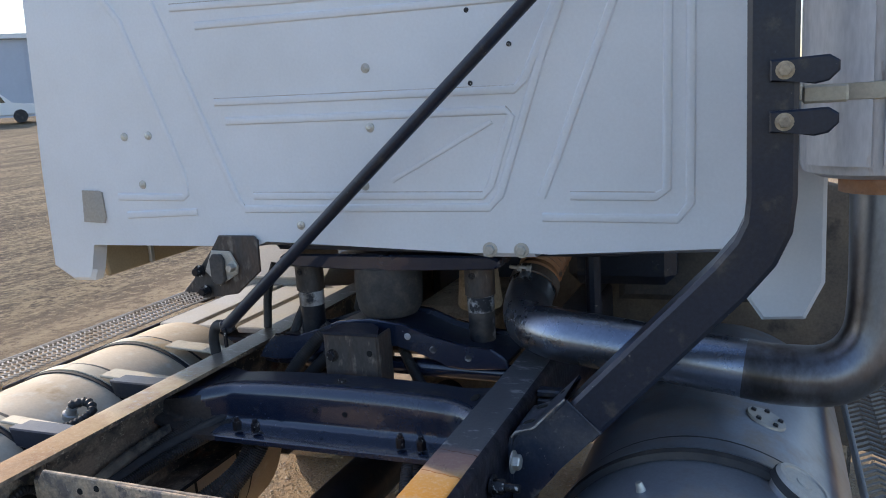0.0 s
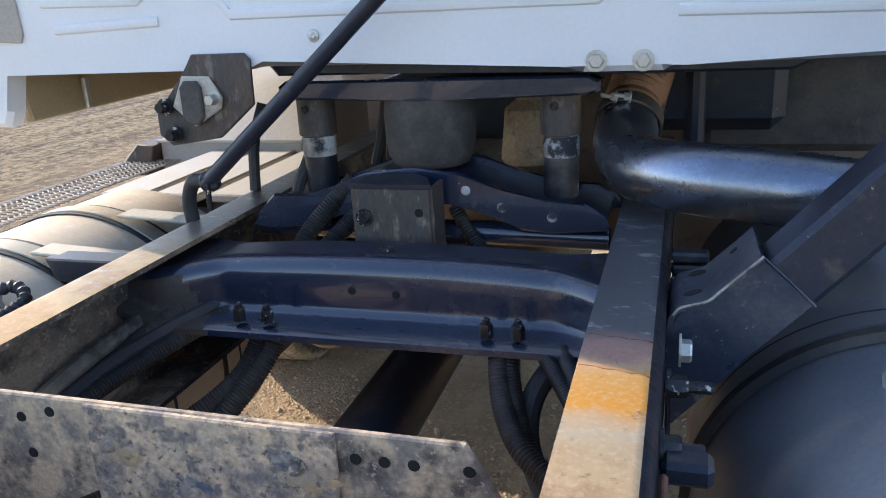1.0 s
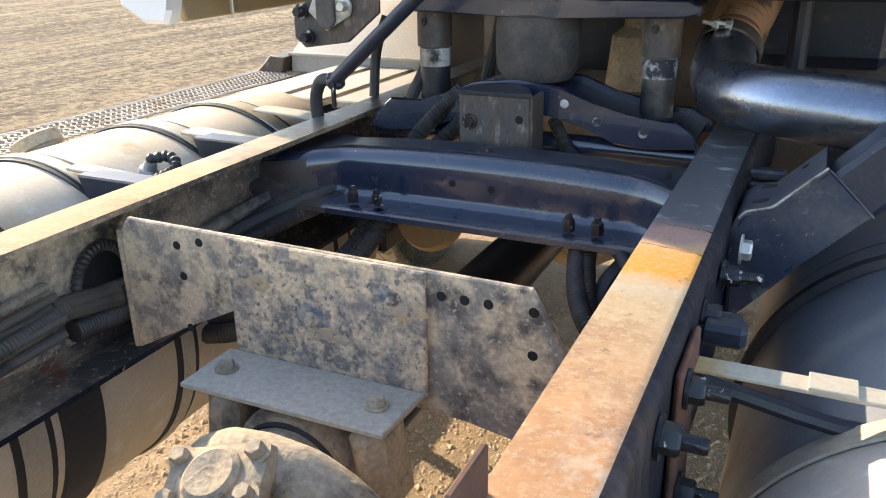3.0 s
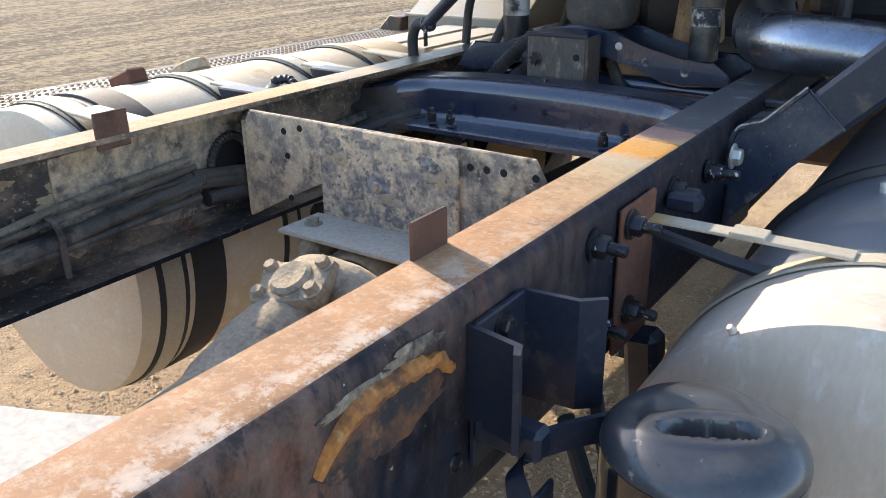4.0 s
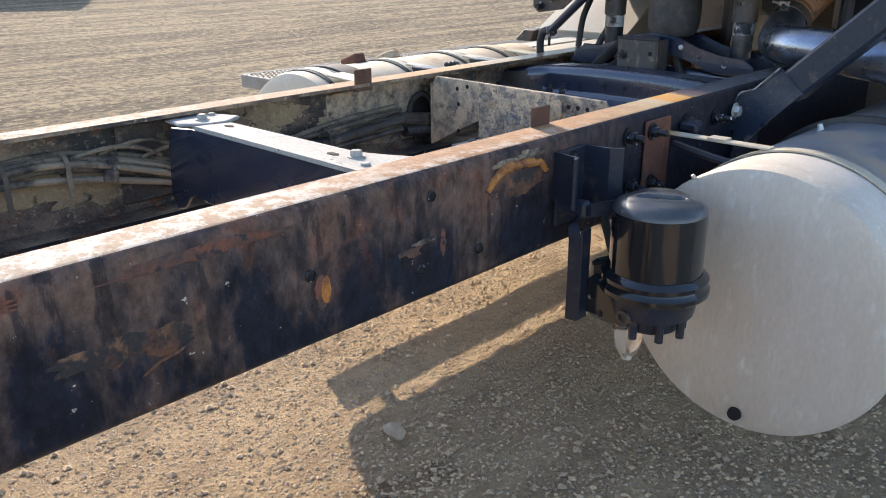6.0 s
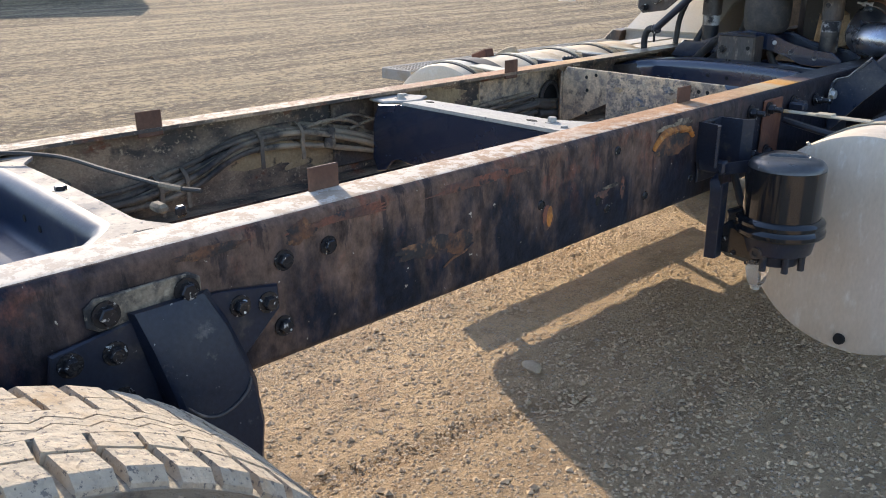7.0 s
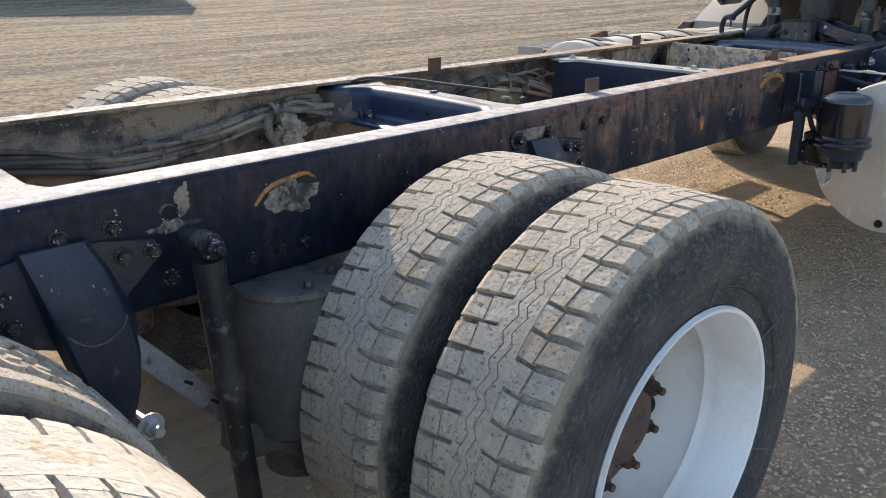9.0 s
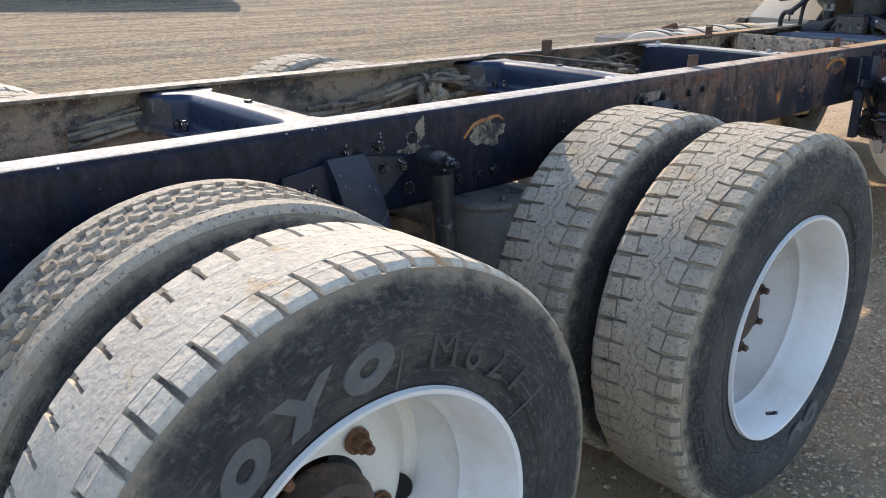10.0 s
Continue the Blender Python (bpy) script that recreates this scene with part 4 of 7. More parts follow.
cross_z(-0.225, "dusty blue-black pressed crossmember between the rails", M["dusted_blue"], 0.012, "blue_dull", 0.080, 0.24)
cross_z(-1.50, "dusty blue-black pressed crossmember between the rails", M["dusted_blue"], 0.012, "blue_dull", 0.080, 0.24)


def cross_c(y, label, top_mat, w=0.085):
    """Deep channel crossmember: dusty top strip, tall web to the rear, bolted end plates and an arched foot."""
    ob = tagged(empty("crossmember", (0, 0, 0), truck), label)
    z = TOP - 0.010
    part("web", prism([(-0.315, z - 0.012), (-0.22, z - 0.004), (0.352, z - 0.004), (0.352, z - 0.205), (-0.20, z - 0.165), (-0.235, z - 0.155), (-0.262, z - 0.165), (-0.285, z - 0.20), (-0.325, z - 0.21), (-0.345, z - 0.17), (-0.335, z - 0.06)], 0.009, pose(0, y, 0), 0.003), M["blue_dark"], ob)
    part("top_strip", prism([(-0.215, 0.0), (0.345, 0.0), (0.352, -0.02), (0.352, 0.145), (0.30, 0.115), (0.235, w), (-0.19, w)], 0.009, pose(0, y, z + 0.0045, -90, 0, 0), 0.003), top_mat, ob)
    part("end_plate", prism([(-0.375, 0.02), (-0.30, 0.012), (-0.255, 0.06), (-0.25, 0.11), (-0.285, 0.165), (-0.375, 0.13)], 0.009, pose(0, y, z - 0.004, -90, 0, 0), 0.003), top_mat, ob)
    for s in (-1, 1):
        bm = bmesh.new()
        add_box(bm, (s * (OUT - 0.016), y + 0.04, 0.86), (0.010, 0.24, 0.19), 0.004)
        add_prism(bm, [(s * (OUT - 0.02), z - 0.006), (s * 0.25, z - 0.006), (s * (OUT - 0.02), z - 0.17)], 0.008, pose(0, y + w - 0.01, 0))
        part("gusset", bm, M["blue_dark"] if s > 0 else M["end_dust"], ob)
    for x, dy in ((0.265, 0.06), (-0.30, 0.075), (-0.335, 0.12), (0.325, 0.03)):
        part("bolt", bolt((x, y + dy, z + (0.004 if x > 0 else -0.004)), (0, 0, 1), 0.0115 if abs(x) < 0.31 else 0.009, 0.012 if abs(x) < 0.31 else 0.005), M["dusted_top"], ob)
    for x, dy in ((0.215, 0.045), (-0.155, 0.055)):
        part("slot", lathe([(0, 0.0015), (0.013, 0.0015), (0.015, 0)], along((x, y + dy, z + 0.0045), (0, 0, 1)) @ Matrix.Diagonal((1.2, 0.6, 1, 1)), 6), M["hole"], ob)
    return ob


cross_c(0.815, "boxed crossmember with a white dust-coated top plate", M["dusted_top"])

# ---- centre bearing plate ----
plate = tagged(empty("bearing_plate", (0, 0, 0), truck), "speckled grey carrier plate bolted between the rails")
part("plate", prism([(-0.342, 0.952), (-0.326, 0.974), (0.272, 0.968), (0.345, 0.84), (0.385, 0.79), (0.385, 0.74), (0.19, 0.775), (-0.13, 0.79), (-0.15, 0.866), (-0.25, 0.815), (-0.342, 0.766)], 0.009, pose(0, 1.70, 0), 0.002), M["plate_dark"], plate)
part("doubler", prism([(-0.148, 0.9735), (0.142, 0.9695), (0.142, 0.80), (-0.148, 0.80)], 0.008, pose(0, 1.691, 0), 0.002), M["plate"], plate, "pale speckled doubler plate")
part("bent_gusset", prism([(0.0, 0.945), (0.06, 0.950), (0.122, 0.950), (0.122, 0.762), (0.06, 0.760), (0.0, 0.762)], 0.008, pose(-0.438, 1.793, 0, 0, 0, -47), 0.002), M["plate_dark"], plate)
part("shelf", prism([(-0.16, 0), (0.14, 0), (0.135, 0.10), (-0.16, 0.10)], 0.009, pose(0, 1.69, 0.80, 90, 0, 0), 0.002), M["shelf"], plate, "dust-coated flat shelf flange")
for x, z in ((-0.12, 0.93), (0.10, 0.93), (-0.02, 0.88)):
    part("bolt", bolt((x, 1.691, z), (0, -1, 0), 0.007, 0.009), M["plate_dark"], plate)
for x, z in ((0.16, 0.94), (0.19, 0.94), (0.22, 0.94), (0.275, 0.94), (0.275, 0.885), (-0.2, 0.955), (-0.24, 0.945), (-0.235, 0.90), (-0.235, 0.82)):
    part("bolt_hole", lathe([(0, 0.0015), (0.0055, 0.0015), (0.0065, 0)], along((x, 1.70, z), (0, -1, 0)), 10), M["hole"], plate)
FRONT = Matrix(((1, 0, 0, 0), (0, 0, -1, 1.6905), (0, 1, 0, 0), (0, 0, 0, 1)))
for k, (x, z, rx, rz, mm) in enumerate(((-0.105, 0.917, 0.026, 0.014, "smudge"), (0.115, 0.916, 0.028, 0.016, "smudge"), (0.0, 0.862, 0.03, 0.014, "smudge"), (-0.022, 0.882, 0.026, 0.016, "blue_smear"), (0.09, 0.934, 0.014, 0.012, "blue_smear"), (-0.06, 0.845, 0.012, 0.006, "smudge"))):
    blot("grease_smear", Matrix.Translation((x, 0, z)) @ FRONT, rx, rz, M[mm], plate, 60 + k, 0.6, 60)
for x in (-0.125, 0.10):
    part("bolt", bolt((x, 1.64, 0.809), (0, 0, 1), 0.011, 0.011), M["cast"], plate)
part("ring_gasket", sweep([(-0.420, 1.725 + 0.052 * math.cos(a), 0.842 + 0.066 * math.sin(a)) for a in np.linspace(-2.4, 3.9, 24)], 0.0085, 10, 4, 0.0009, 0.0026), M["hose"], plate, "corrugated edging round the cable cut-out")
# Flat near-black sheet puts the opening's shade into colour.
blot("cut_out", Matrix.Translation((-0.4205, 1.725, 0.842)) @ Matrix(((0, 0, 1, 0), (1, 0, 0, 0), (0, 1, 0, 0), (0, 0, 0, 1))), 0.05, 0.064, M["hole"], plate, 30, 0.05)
part("side_plate", prism([(1.36, 0.945), (1.79, 0.955), (1.79, 0.775), (1.60, 0.77), (1.44, 0.79), (1.38, 0.765), (1.36, 0.78)], 0.007, pose(-0.432, 0, 0, 0, 0, 90)), M["plate_dark"], plate)

# ---- driveline ----
drive = tagged(empty("driveline", (0, 0, 0), truck), "driveshaft with dusty cast carrier bearing and joint")
part("front_shaft", sweep([(0.0, 1.72, 0.70), (-0.035, 3.1, 0.645)], 0.062, 24, 1), M["worn_shaft"], drive, "black painted driveshaft tube")
part("rear_shaft", sweep([(-0.0, 1.44, 0.69), (-0.0, -0.32, 0.52)], 0.055, 24, 1), M["cast"], drive)
C0 = Vector((-0.005, 1.635, 0.70))
part("carrier_ring", lathe([(0.05, -0.03), (0.088, -0.03), (0.094, -0.01), (0.094, 0.02), (0.088, 0.035), (0.06, 0.035)], along(C0, (0, -1, 0)), 32), M["cast"], drive)
part("carrier_rubber", lathe([(0.046, -0.02), (0.058, -0.036), (0.066, -0.04), (0.072, -0.036), (0.078, -0.04), (0.084, -0.03)], along(C0, (0, 1, 0)), 32), M["rubber"], drive)
for sx in (-1, 1):
    part("carrier_bracket", box(C0 + Vector((sx * 0.112, 0.0, 0.035)), (0.05, 0.08, 0.125), 0.016, pose(0, 0, 0, 0, -8 * sx, 0)), M["cast"], drive)
JZ = Vector((0.018, 1.475, 0.690))


def cast_lump(name, bm, size=0.004):
    """Rough cast skin: pushes every vertex out and in a little."""
    for v in bm.verts:
        v.co += Vector((noise.noise(v.co * 26), noise.noise(v.co * 26 + Vector((9, 0, 0))), noise.noise(v.co * 26 + Vector((0, 9, 0))))) * size
    part(name, bm, M["cast"], drive)


arc = [JZ + Vector((0.122 * math.sin(a) + 0.01, 0.055 - 0.02 * math.cos(a), 0.105 * math.cos(a) - 0.005)) for a in np.linspace(-2.05, 2.05, 15)]
cast_lump("front_yoke", sweep(arc, lambda t: 0.036 + 0.010 * abs(2 * t - 1), 16, 3, flat=0.8))
cast_lump("yoke_neck", sweep([C0 + Vector((0, -0.01, 0)), C0 + Vector((0, -0.06, 0.0))], 0.075, 24, 1), 0.003)
cast_lump("rear_yoke", sweep([JZ + Vector((-0.012, 0.01, 0.062)), JZ + Vector((-0.018, -0.05, 0.050)), JZ + Vector((-0.015, -0.12, 0.022)), JZ + Vector((-0.006, -0.20, -0.012))], lambda t: 0.058 + 0.014 * t, 20, 4, flat=0.72), 0.005)
for sx in (-1, 1):
    cast_lump("yoke_ear", sweep([JZ + Vector((sx * 0.118, 0.03, -0.03)), JZ + Vector((sx * 0.125, -0.03, -0.02))], 0.046, 18, 1), 0.004)
TIP = pose(JZ.x - 0.014, JZ.y - 0.012, JZ.z + 0.100, 24, -12, 14)
bm = bmesh.new()
add_box(bm, (0, 0, 0), (0.124, 0.088, 0.034), 0.014, seg=2)
bmesh.ops.transform(bm, matrix=TIP, verts=bm.verts)
cast_lump("bearing_cap", bm, 0.0025)
cast_lump("cap_boss", lathe([(0.036, 0.0), (0.034, 0.022), (0.028, 0.027), (0.012, 0.024), (0.0, 0.022)], TIP, 24), 0.002)
for dx, dy in ((-0.046, 0.026), (0.046, -0.026), (-0.046, -0.026), (0.046, 0.026)):
    part("bolt", bolt(TIP @ Vector((dx, dy, 0.014)), TIP.to_3x3() @ Vector((0, 0, 1)), 0.011, 0.013), M["cast"], drive)


# ---- cab ----
cab = tagged(empty("cab", (0, 0, 0), truck), "white cab rear wall with pressed ribs and rivets")
CY = 2.40


def cab_body():
    bm = bmesh.new()
    pts = [(-0.845, 1.262), (-0.30, 1.262), (-0.27, 1.255), (0.265, 1.252), (0.30, 1.232), (0.425, 1.232), (0.455, 1.25), (0.90, 1.25), (0.915, 1.30), (0.90, 2.62), (0.80, 2.76), (-0.83, 2.76), (-0.93, 2.62), (-0.985, 1.45), (-1.0, 1.19), (-0.93, 1.148), (-0.86, 1.148), (-0.845, 1.18)]
    add_prism(bm, pts, 0.05, pose(0, CY, 0), 0.010)
    part("rear_wall", bm, M["cab"], cab)
    for name, c, s in (("roof", (0, 3.35, 2.735), (1.70, 1.79, 0.05)), ("side_wall", (-0.955, 3.35, 2.0), (0.05, 1.79, 1.45)), ("side_wall", (0.88, 3.35, 1.98), (0.05, 1.79, 1.46)), ("front_wall", (0, 4.27, 2.0), (1.8, 0.05, 1.45))):
        part(name, box(c, s, 0.012), M["cab"], cab)


cab_body()
part("floor_pan", box((0, 3.33, 1.285), (1.72, 1.82, 0.05), 0.01), M["dark"], cab, "black cab underside")


def rib(pts, r=0.010, dust=()):
    """A pressed bead that stands a little proud of the cab's rear wall; dust: runs of points with a settled dirt line above."""
    bm = sweep([(x, CY - 0.0005, z) for x, z in pts], r, 8, 1)
    for v in bm.verts:
        v.co.y = CY + (v.co.y - CY) * 0.5
    part("pressed_rib", bm, M["cab"], cab)
    for a, b in dust:
        line = [(x, CY - 0.0006, z + r * 0.85) for x, z in pts[a:b]]
        part("dirt_line", sweep(line, 0.0022, 6, 1), M["cab_dirt"], cab)


def ribs():
    rib([(-0.695, 1.90), (-0.644, 1.833), (-0.50, 1.438), (-0.499, 1.387), (-0.51, 1.38), (-0.723, 1.385)], dust=((1, 3),))
    rib([(-0.70, 1.335), (-0.47, 1.342)])
    rib([(-0.55, 1.90), (-0.513, 1.807), (-0.343, 1.377), (-0.322, 1.348), (0.325, 1.346), (0.351, 1.372), (0.46, 1.675), (0.52, 1.82), (0.55, 1.90)], dust=((1, 4), (5, 7)))
    rib([(-0.292, 1.381), (0.311, 1.372), (0.33, 1.393), (0.385, 1.545), (0.373, 1.557), (-0.351, 1.568)], dust=((0, 2), (2, 5)))
    rib([(-0.378, 1.616), (0.395, 1.600), (0.418, 1.62), (0.51, 1.81), (0.55, 1.90)], dust=((0, 2), (2, 4)))
    rib([(0.444, 1.366), (0.481, 1.45), (0.608, 1.762), (0.66, 1.90)], dust=((0, 3),))
    rib([(0.508, 1.369), (0.685, 1.365), (0.708, 1.38), (0.718, 1.90)], dust=((0, 2),))
    rib([(0.445, 1.323), (0.729, 1.318), (0.754, 1.35), (0.76, 1.90)])
    rib([(-0.48, 1.852), (-0.125, 1.838), (0.40, 1.83)], dust=((0, 2),))
    rib([(-0.41, 1.803), (0.159, 1.793), (0.42, 1.79)])
    rib([(0.092, 1.411), (0.34, 1.535)], 0.006)


ribs()
for x, z, r in ((0.321, 1.250, 0.012), (0.394, 1.249, 0.012)):
    part("cab_bolt", bolt((x, CY - 0.001, z), (0, -1, 0), r, 0.008), M["zinc"], cab)
for x, z in ((0.045, 1.669), (0.045, 1.535), (-0.165, 1.306), (-0.677, 1.543), (-0.598, 1.543), (-0.637, 1.416), (0.02, 1.40)):
    part("rivet", lathe([(0, 0.004), (0.004, 0.0045), (0.006, 0.003), (0.0105, 0.0025), (0.0115, 0.0)], along((x, CY, z), (0, -1, 0)), 14), M["zinc"], cab)
for x, z in ((0.296, 1.619), (0.387, 1.695), (0.296, 1.773)):
    part("screw", lathe([(0, 0.003), (0.005, 0.002), (0.006, 0)], along((x, CY, z), (0, -1, 0)), 8), M["bolt"], cab)
part("lug_plate", prism([(-0.853, 1.318), (-0.781, 1.314), (-0.774, 1.33), (-0.777, 1.399), (-0.79, 1.403), (-0.846, 1.405)], 0.006, pose(0, CY - 0.006, 0), 0.001), M["grey_fender"], cab, "small bare patch where a lug sat")
part("skirt", prism([(2.44, 1.262), (3.7, 1.262), (3.7, 1.16), (2.46, 1.15)], 0.02, pose(-0.85, 0, 0, 0, 0, 90), 0.004), M["cab_tan"], cab, "tan dusty inner skirt below the cab")
part("skirt_bracket", box((-0.838, 2.62, 1.19), (0.012, 0.018, 0.07), 0.003), M["zinc"], cab)
part("corner_fairing", prism([(0.86, 1.125), (0.89, 1.08), (0.975, 1.085), (1.012, 1.165), (1.012, 1.62), (0.90, 1.62)], 0.03, pose(0.0, 2.50, 0.0), 0.008), M["cab"], cab, "cream door edge beyond the rear wall")

# ---- cab suspension ----
mount = tagged(empty("cab_mount", (0, 0, 0), truck), "black cab suspension with air spring and posts")
bm = bmesh.new()
add_prism(bm, [(-0.275, 1.195), (-0.25, 1.188), (0.02, 1.182), (0.30, 1.188), (0.322, 1.195), (0.322, 1.212), (0.30, 1.222), (-0.26, 1.222), (-0.275, 1.212)], 0.10, pose(0, 2.455, 0), 0.005)
part("cross_bar", bm, M["blue_dark"], mount)
part("upper_bar", prism([(-0.275, 1.232), (0.255, 1.232), (0.28, 1.222), (0.62, 1.222), (0.66, 1.24), (0.66, 1.262), (-0.30, 1.262)], 0.10, pose(0, 2.46, 0), 0.005), M["dark"], mount)
part("air_spring", lathe([(0, -0.075), (0.05, -0.075), (0.07, -0.068), (0.082, -0.05), (0.086, -0.02), (0.087, 0.03), (0.084, 0.058), (0.07, 0.066), (0, 0.066)], pose(-0.002, 2.53, 1.125), 40), M["bag"], mount, "grey rubber air spring")
for x in (-0.235, 0.245):
    part("post", lathe([(0, 0), (0.0325, 0), (0.0325, 0.205), (0, 0.205)], pose(x, 2.53, 0.985), 24), M["scuff"], mount)
    part("post_sleeve", lathe([(0.033, 0), (0.0375, 0.002), (0.0375, 0.076), (0.033, 0.078)], pose(x, 2.53, 1.11), 24), M["worn_iron"], mount)
    part("post_band", lathe([(0.0328, 0), (0.0335, 0.001), (0.0335, 0.037), (0.0328, 0.038)], pose(x, 2.53, 1.07), 24), M["scuffed_band"], mount, "pale scuffed band")
    part("bolt", bolt((x - 0.006, 2.493, 1.165), (0, -1, 0), 0.006, 0.004), M["bolt"], mount)


def saddle():
    top = [(-0.345, 0.95), (-0.32, 0.985), (-0.29, 1.015), (-0.22, 1.01), (-0.15, 1.037), (-0.10, 1.058), (-0.01, 1.068), (0.08, 1.058), (0.15, 1.03), (0.23, 1.008), (0.30, 1.008), (0.335, 0.985), (0.345, 0.96)]
    low = [(0.24, 0.952), (0.19, 0.957), (0.12, 0.99), (0.06, 1.005), (-0.02, 1.01), (-0.10, 0.995), (-0.20, 0.96), (-0.29, 0.945)]
    part("saddle", prism(top + low, 0.012, pose(0, 2.42, 0), 0.003), M["blue_dark"], mount)
    part("saddle", prism(top + low, 0.012, pose(0.01, 2.57, 0.0), 0.003), M["blue_dark"], mount)
    web = top[1:-1]
    part("saddle_web", prism([(x, z - 0.012) for x, z in web] + [(x, z - 0.02) for x, z in web[::-1]], 0.138, pose(0, 2.432, 0)), M["dark"], mount)
    part("saddle_base", sweep([(-0.34, 2.46, 0.945), (0.34, 2.46, 0.935)], 0.022, 14, 1), M["blue_dark"], mount)
    for x, z in ((0.244, 0.982), (0.155, 0.998), (0.09, 1.028)):
        part("bolt", lathe([(0, 0.003), (0.006, 0.003), (0.009, 0)], along((x, 2.42, z), (0, -1, 0)), 10), M["scuffed_band"], mount)


saddle()
tower = tagged(empty("bracket_tower", (0, 0, 0), truck), "worn dark steel bracket tower")
part("front_plate", box((-0.02, 2.335, 0.97), (0.14, 0.008, 0.165), 0.002), M["worn_iron"], tower)
for x in (-0.09, 0.05):
    part("side_plate", box((x, 2.37, 0.97), (0.008, 0.07, 0.165), 0.002), M["worn_iron"], tower)
part("top_plate", prism([(-0.095, 0), (0.055, 0), (0.03, 0.06), (0.0, 0.085), (-0.065, 0.085)], 0.007, pose(0, 2.328, 1.06, -90, 0, 0)), M["dark"], tower)
part("bolt", bolt((-0.07, 2.331, 1.0), (0, -1, 0), 0.011, 0.01), M["bolt"], tower)
part("bolt_hole", lathe([(0, 0.0015), (0.007, 0.0015), (0.008, 0)], along((0.03, 2.331, 1.01), (0, -1, 0)), 10), M["hole"], tower)

# ---- left cab bracket, rod ----
latch = tagged(empty("cab_bracket", (0, 0, 0), truck), "dark steel cab tilt bracket with pale hexagonal plate")
part("plate", prism([(-0.405, 1.282), (-0.30, 1.282), (-0.288, 1.27), (-0.29, 1.19), (-0.365, 1.13), (-0.40, 1.125), (-0.47, 1.115), (-0.495, 1.135), (-0.495, 1.175), (-0.43, 1.245)], 0.01, pose(0, 2.385, 0), 0.002), M["worn_iron"], latch)
part("hex_plate", prism([(-0.425, 1.245), (-0.37, 1.243), (-0.347, 1.205), (-0.352, 1.185), (-0.41, 1.152), (-0.452, 1.19)], 0.007, pose(0, 2.376, 0), 0.002), M["dusted"], latch)
part("cover", prism([(-0.425, 1.225), (-0.415, 1.237), (-0.39, 1.237), (-0.382, 1.225), (-0.382, 1.172), (-0.392, 1.158), (-0.413, 1.158), (-0.425, 1.172)], 0.012, pose(0, 2.362, 0), 0.003), M["bag"], latch)
for x, z, mm in ((-0.468, 1.19, "bolt"), (-0.455, 1.138, "bolt"), (-0.362, 1.203, "zinc")):
    part("bolt", bolt((x, 2.378, z), (0, -1, 0), 0.011, 0.02), M[mm], latch)
rod = tagged(empty("tilt_rod", (0, 0, 0), truck), "black rod with bent foot on the rail")
part("rod", sweep([(-0.375, 2.33, 1.055), (0.46, 2.30, 1.77), (0.72, 2.28, 2.0)], 0.0145, 14, 1), M["dark"], rod)
part("rod_foot", sweep([(-0.435, 2.36, 0.975), (-0.432, 2.355, 1.02), (-0.41, 2.345, 1.055), (-0.372, 2.335, 1.06)], 0.0135, 12, 4), M["rubber"], rod)
part("clevis", box((-0.368, 2.333, 1.060), (0.036, 0.032, 0.034), 0.008), M["dark"], rod)
part("cotter", box((-0.36, 2.31, 1.035), (0.008, 0.01, 0.05), 0.002), M["bolt"], rod)

# ---- exhaust ----
exh = tagged(empty("exhaust", (0, 0, 0), truck), "dark polished exhaust pipe with upright stack muffler")
part("pipe", sweep([(0.358, 2.605, 1.112), (0.357, 2.575, 1.096), (0.362, 2.53, 1.076), (0.395, 2.455, 1.063), (0.475, 2.385, 1.064), (0.60, 2.352, 1.058), (0.79, 2.335, 1.038), (0.88, 2.328, 1.029)], 0.058, 30, 6), M["pipe"], exh)
part("stack_elbow", sweep([(0.86, 2.329, 1.031), (0.93, 2.325, 1.024), (1.02, 2.325, 1.032), (1.08, 2.335, 1.085), (1.098, 2.345, 1.18), (1.098, 2.365, 1.42)], 0.0592, 30, 8), M["pipe_dark"], exh, "sooty brown-stained stack elbow")
part("flex_pipe", sweep([(0.358, 2.595, 1.108), (0.368, 2.66, 1.150), (0.383, 2.74, 1.20), (0.395, 2.86, 1.245), (0.41, 3.10, 1.27)], 0.055, 24, 5, 0.0028, 0.008), M["pipe_rust"], exh, "rust-stained flexible pipe")
part("clamp", lathe([(0.060, -0.014), (0.063, -0.012), (0.063, 0.012), (0.060, 0.014)], along((0.360, 2.612, 1.118), (0.1, 1, 0.6)), 24), M["worn_iron"], exh)
for dx in (-0.012, 0.012):
    part("clamp_bolt", bolt((0.352 + dx, 2.575, 1.168), (-1, -0.3, 0.2), 0.008, 0.01, True, 0.02), M["zinc"], exh)
MX, MY = 1.085, 2.38
part("muffler", lathe([(0, 1.405), (0.10, 1.405), (0.125, 1.415), (0.13, 1.43), (0.13, 2.6), (0, 2.6)], pose(MX, MY, 0), 40), M["muffler"], exh, "stained steel muffler body")
for a0, a1 in ((-150, -100), (-92, -20), (-12, 100)):
    bm = bmesh.new()
    ring = [(MX + 0.137 * math.cos(radians(a)), MY + 0.137 * math.sin(radians(a))) for a in np.linspace(a0, a1, 12)]
    lo = [bm.verts.new((x, y, 1.432)) for x, y in ring]
    hi = [bm.verts.new((x, y, 2.6)) for x, y in ring]
    for k in range(11):
        bm.faces.new((lo[k], lo[k + 1], hi[k + 1], hi[k]))
    sh = part("heat_shield", bm, M["muffler"], exh)
    sh.modifiers.new("thick", "SOLIDIFY").thickness = 0.003
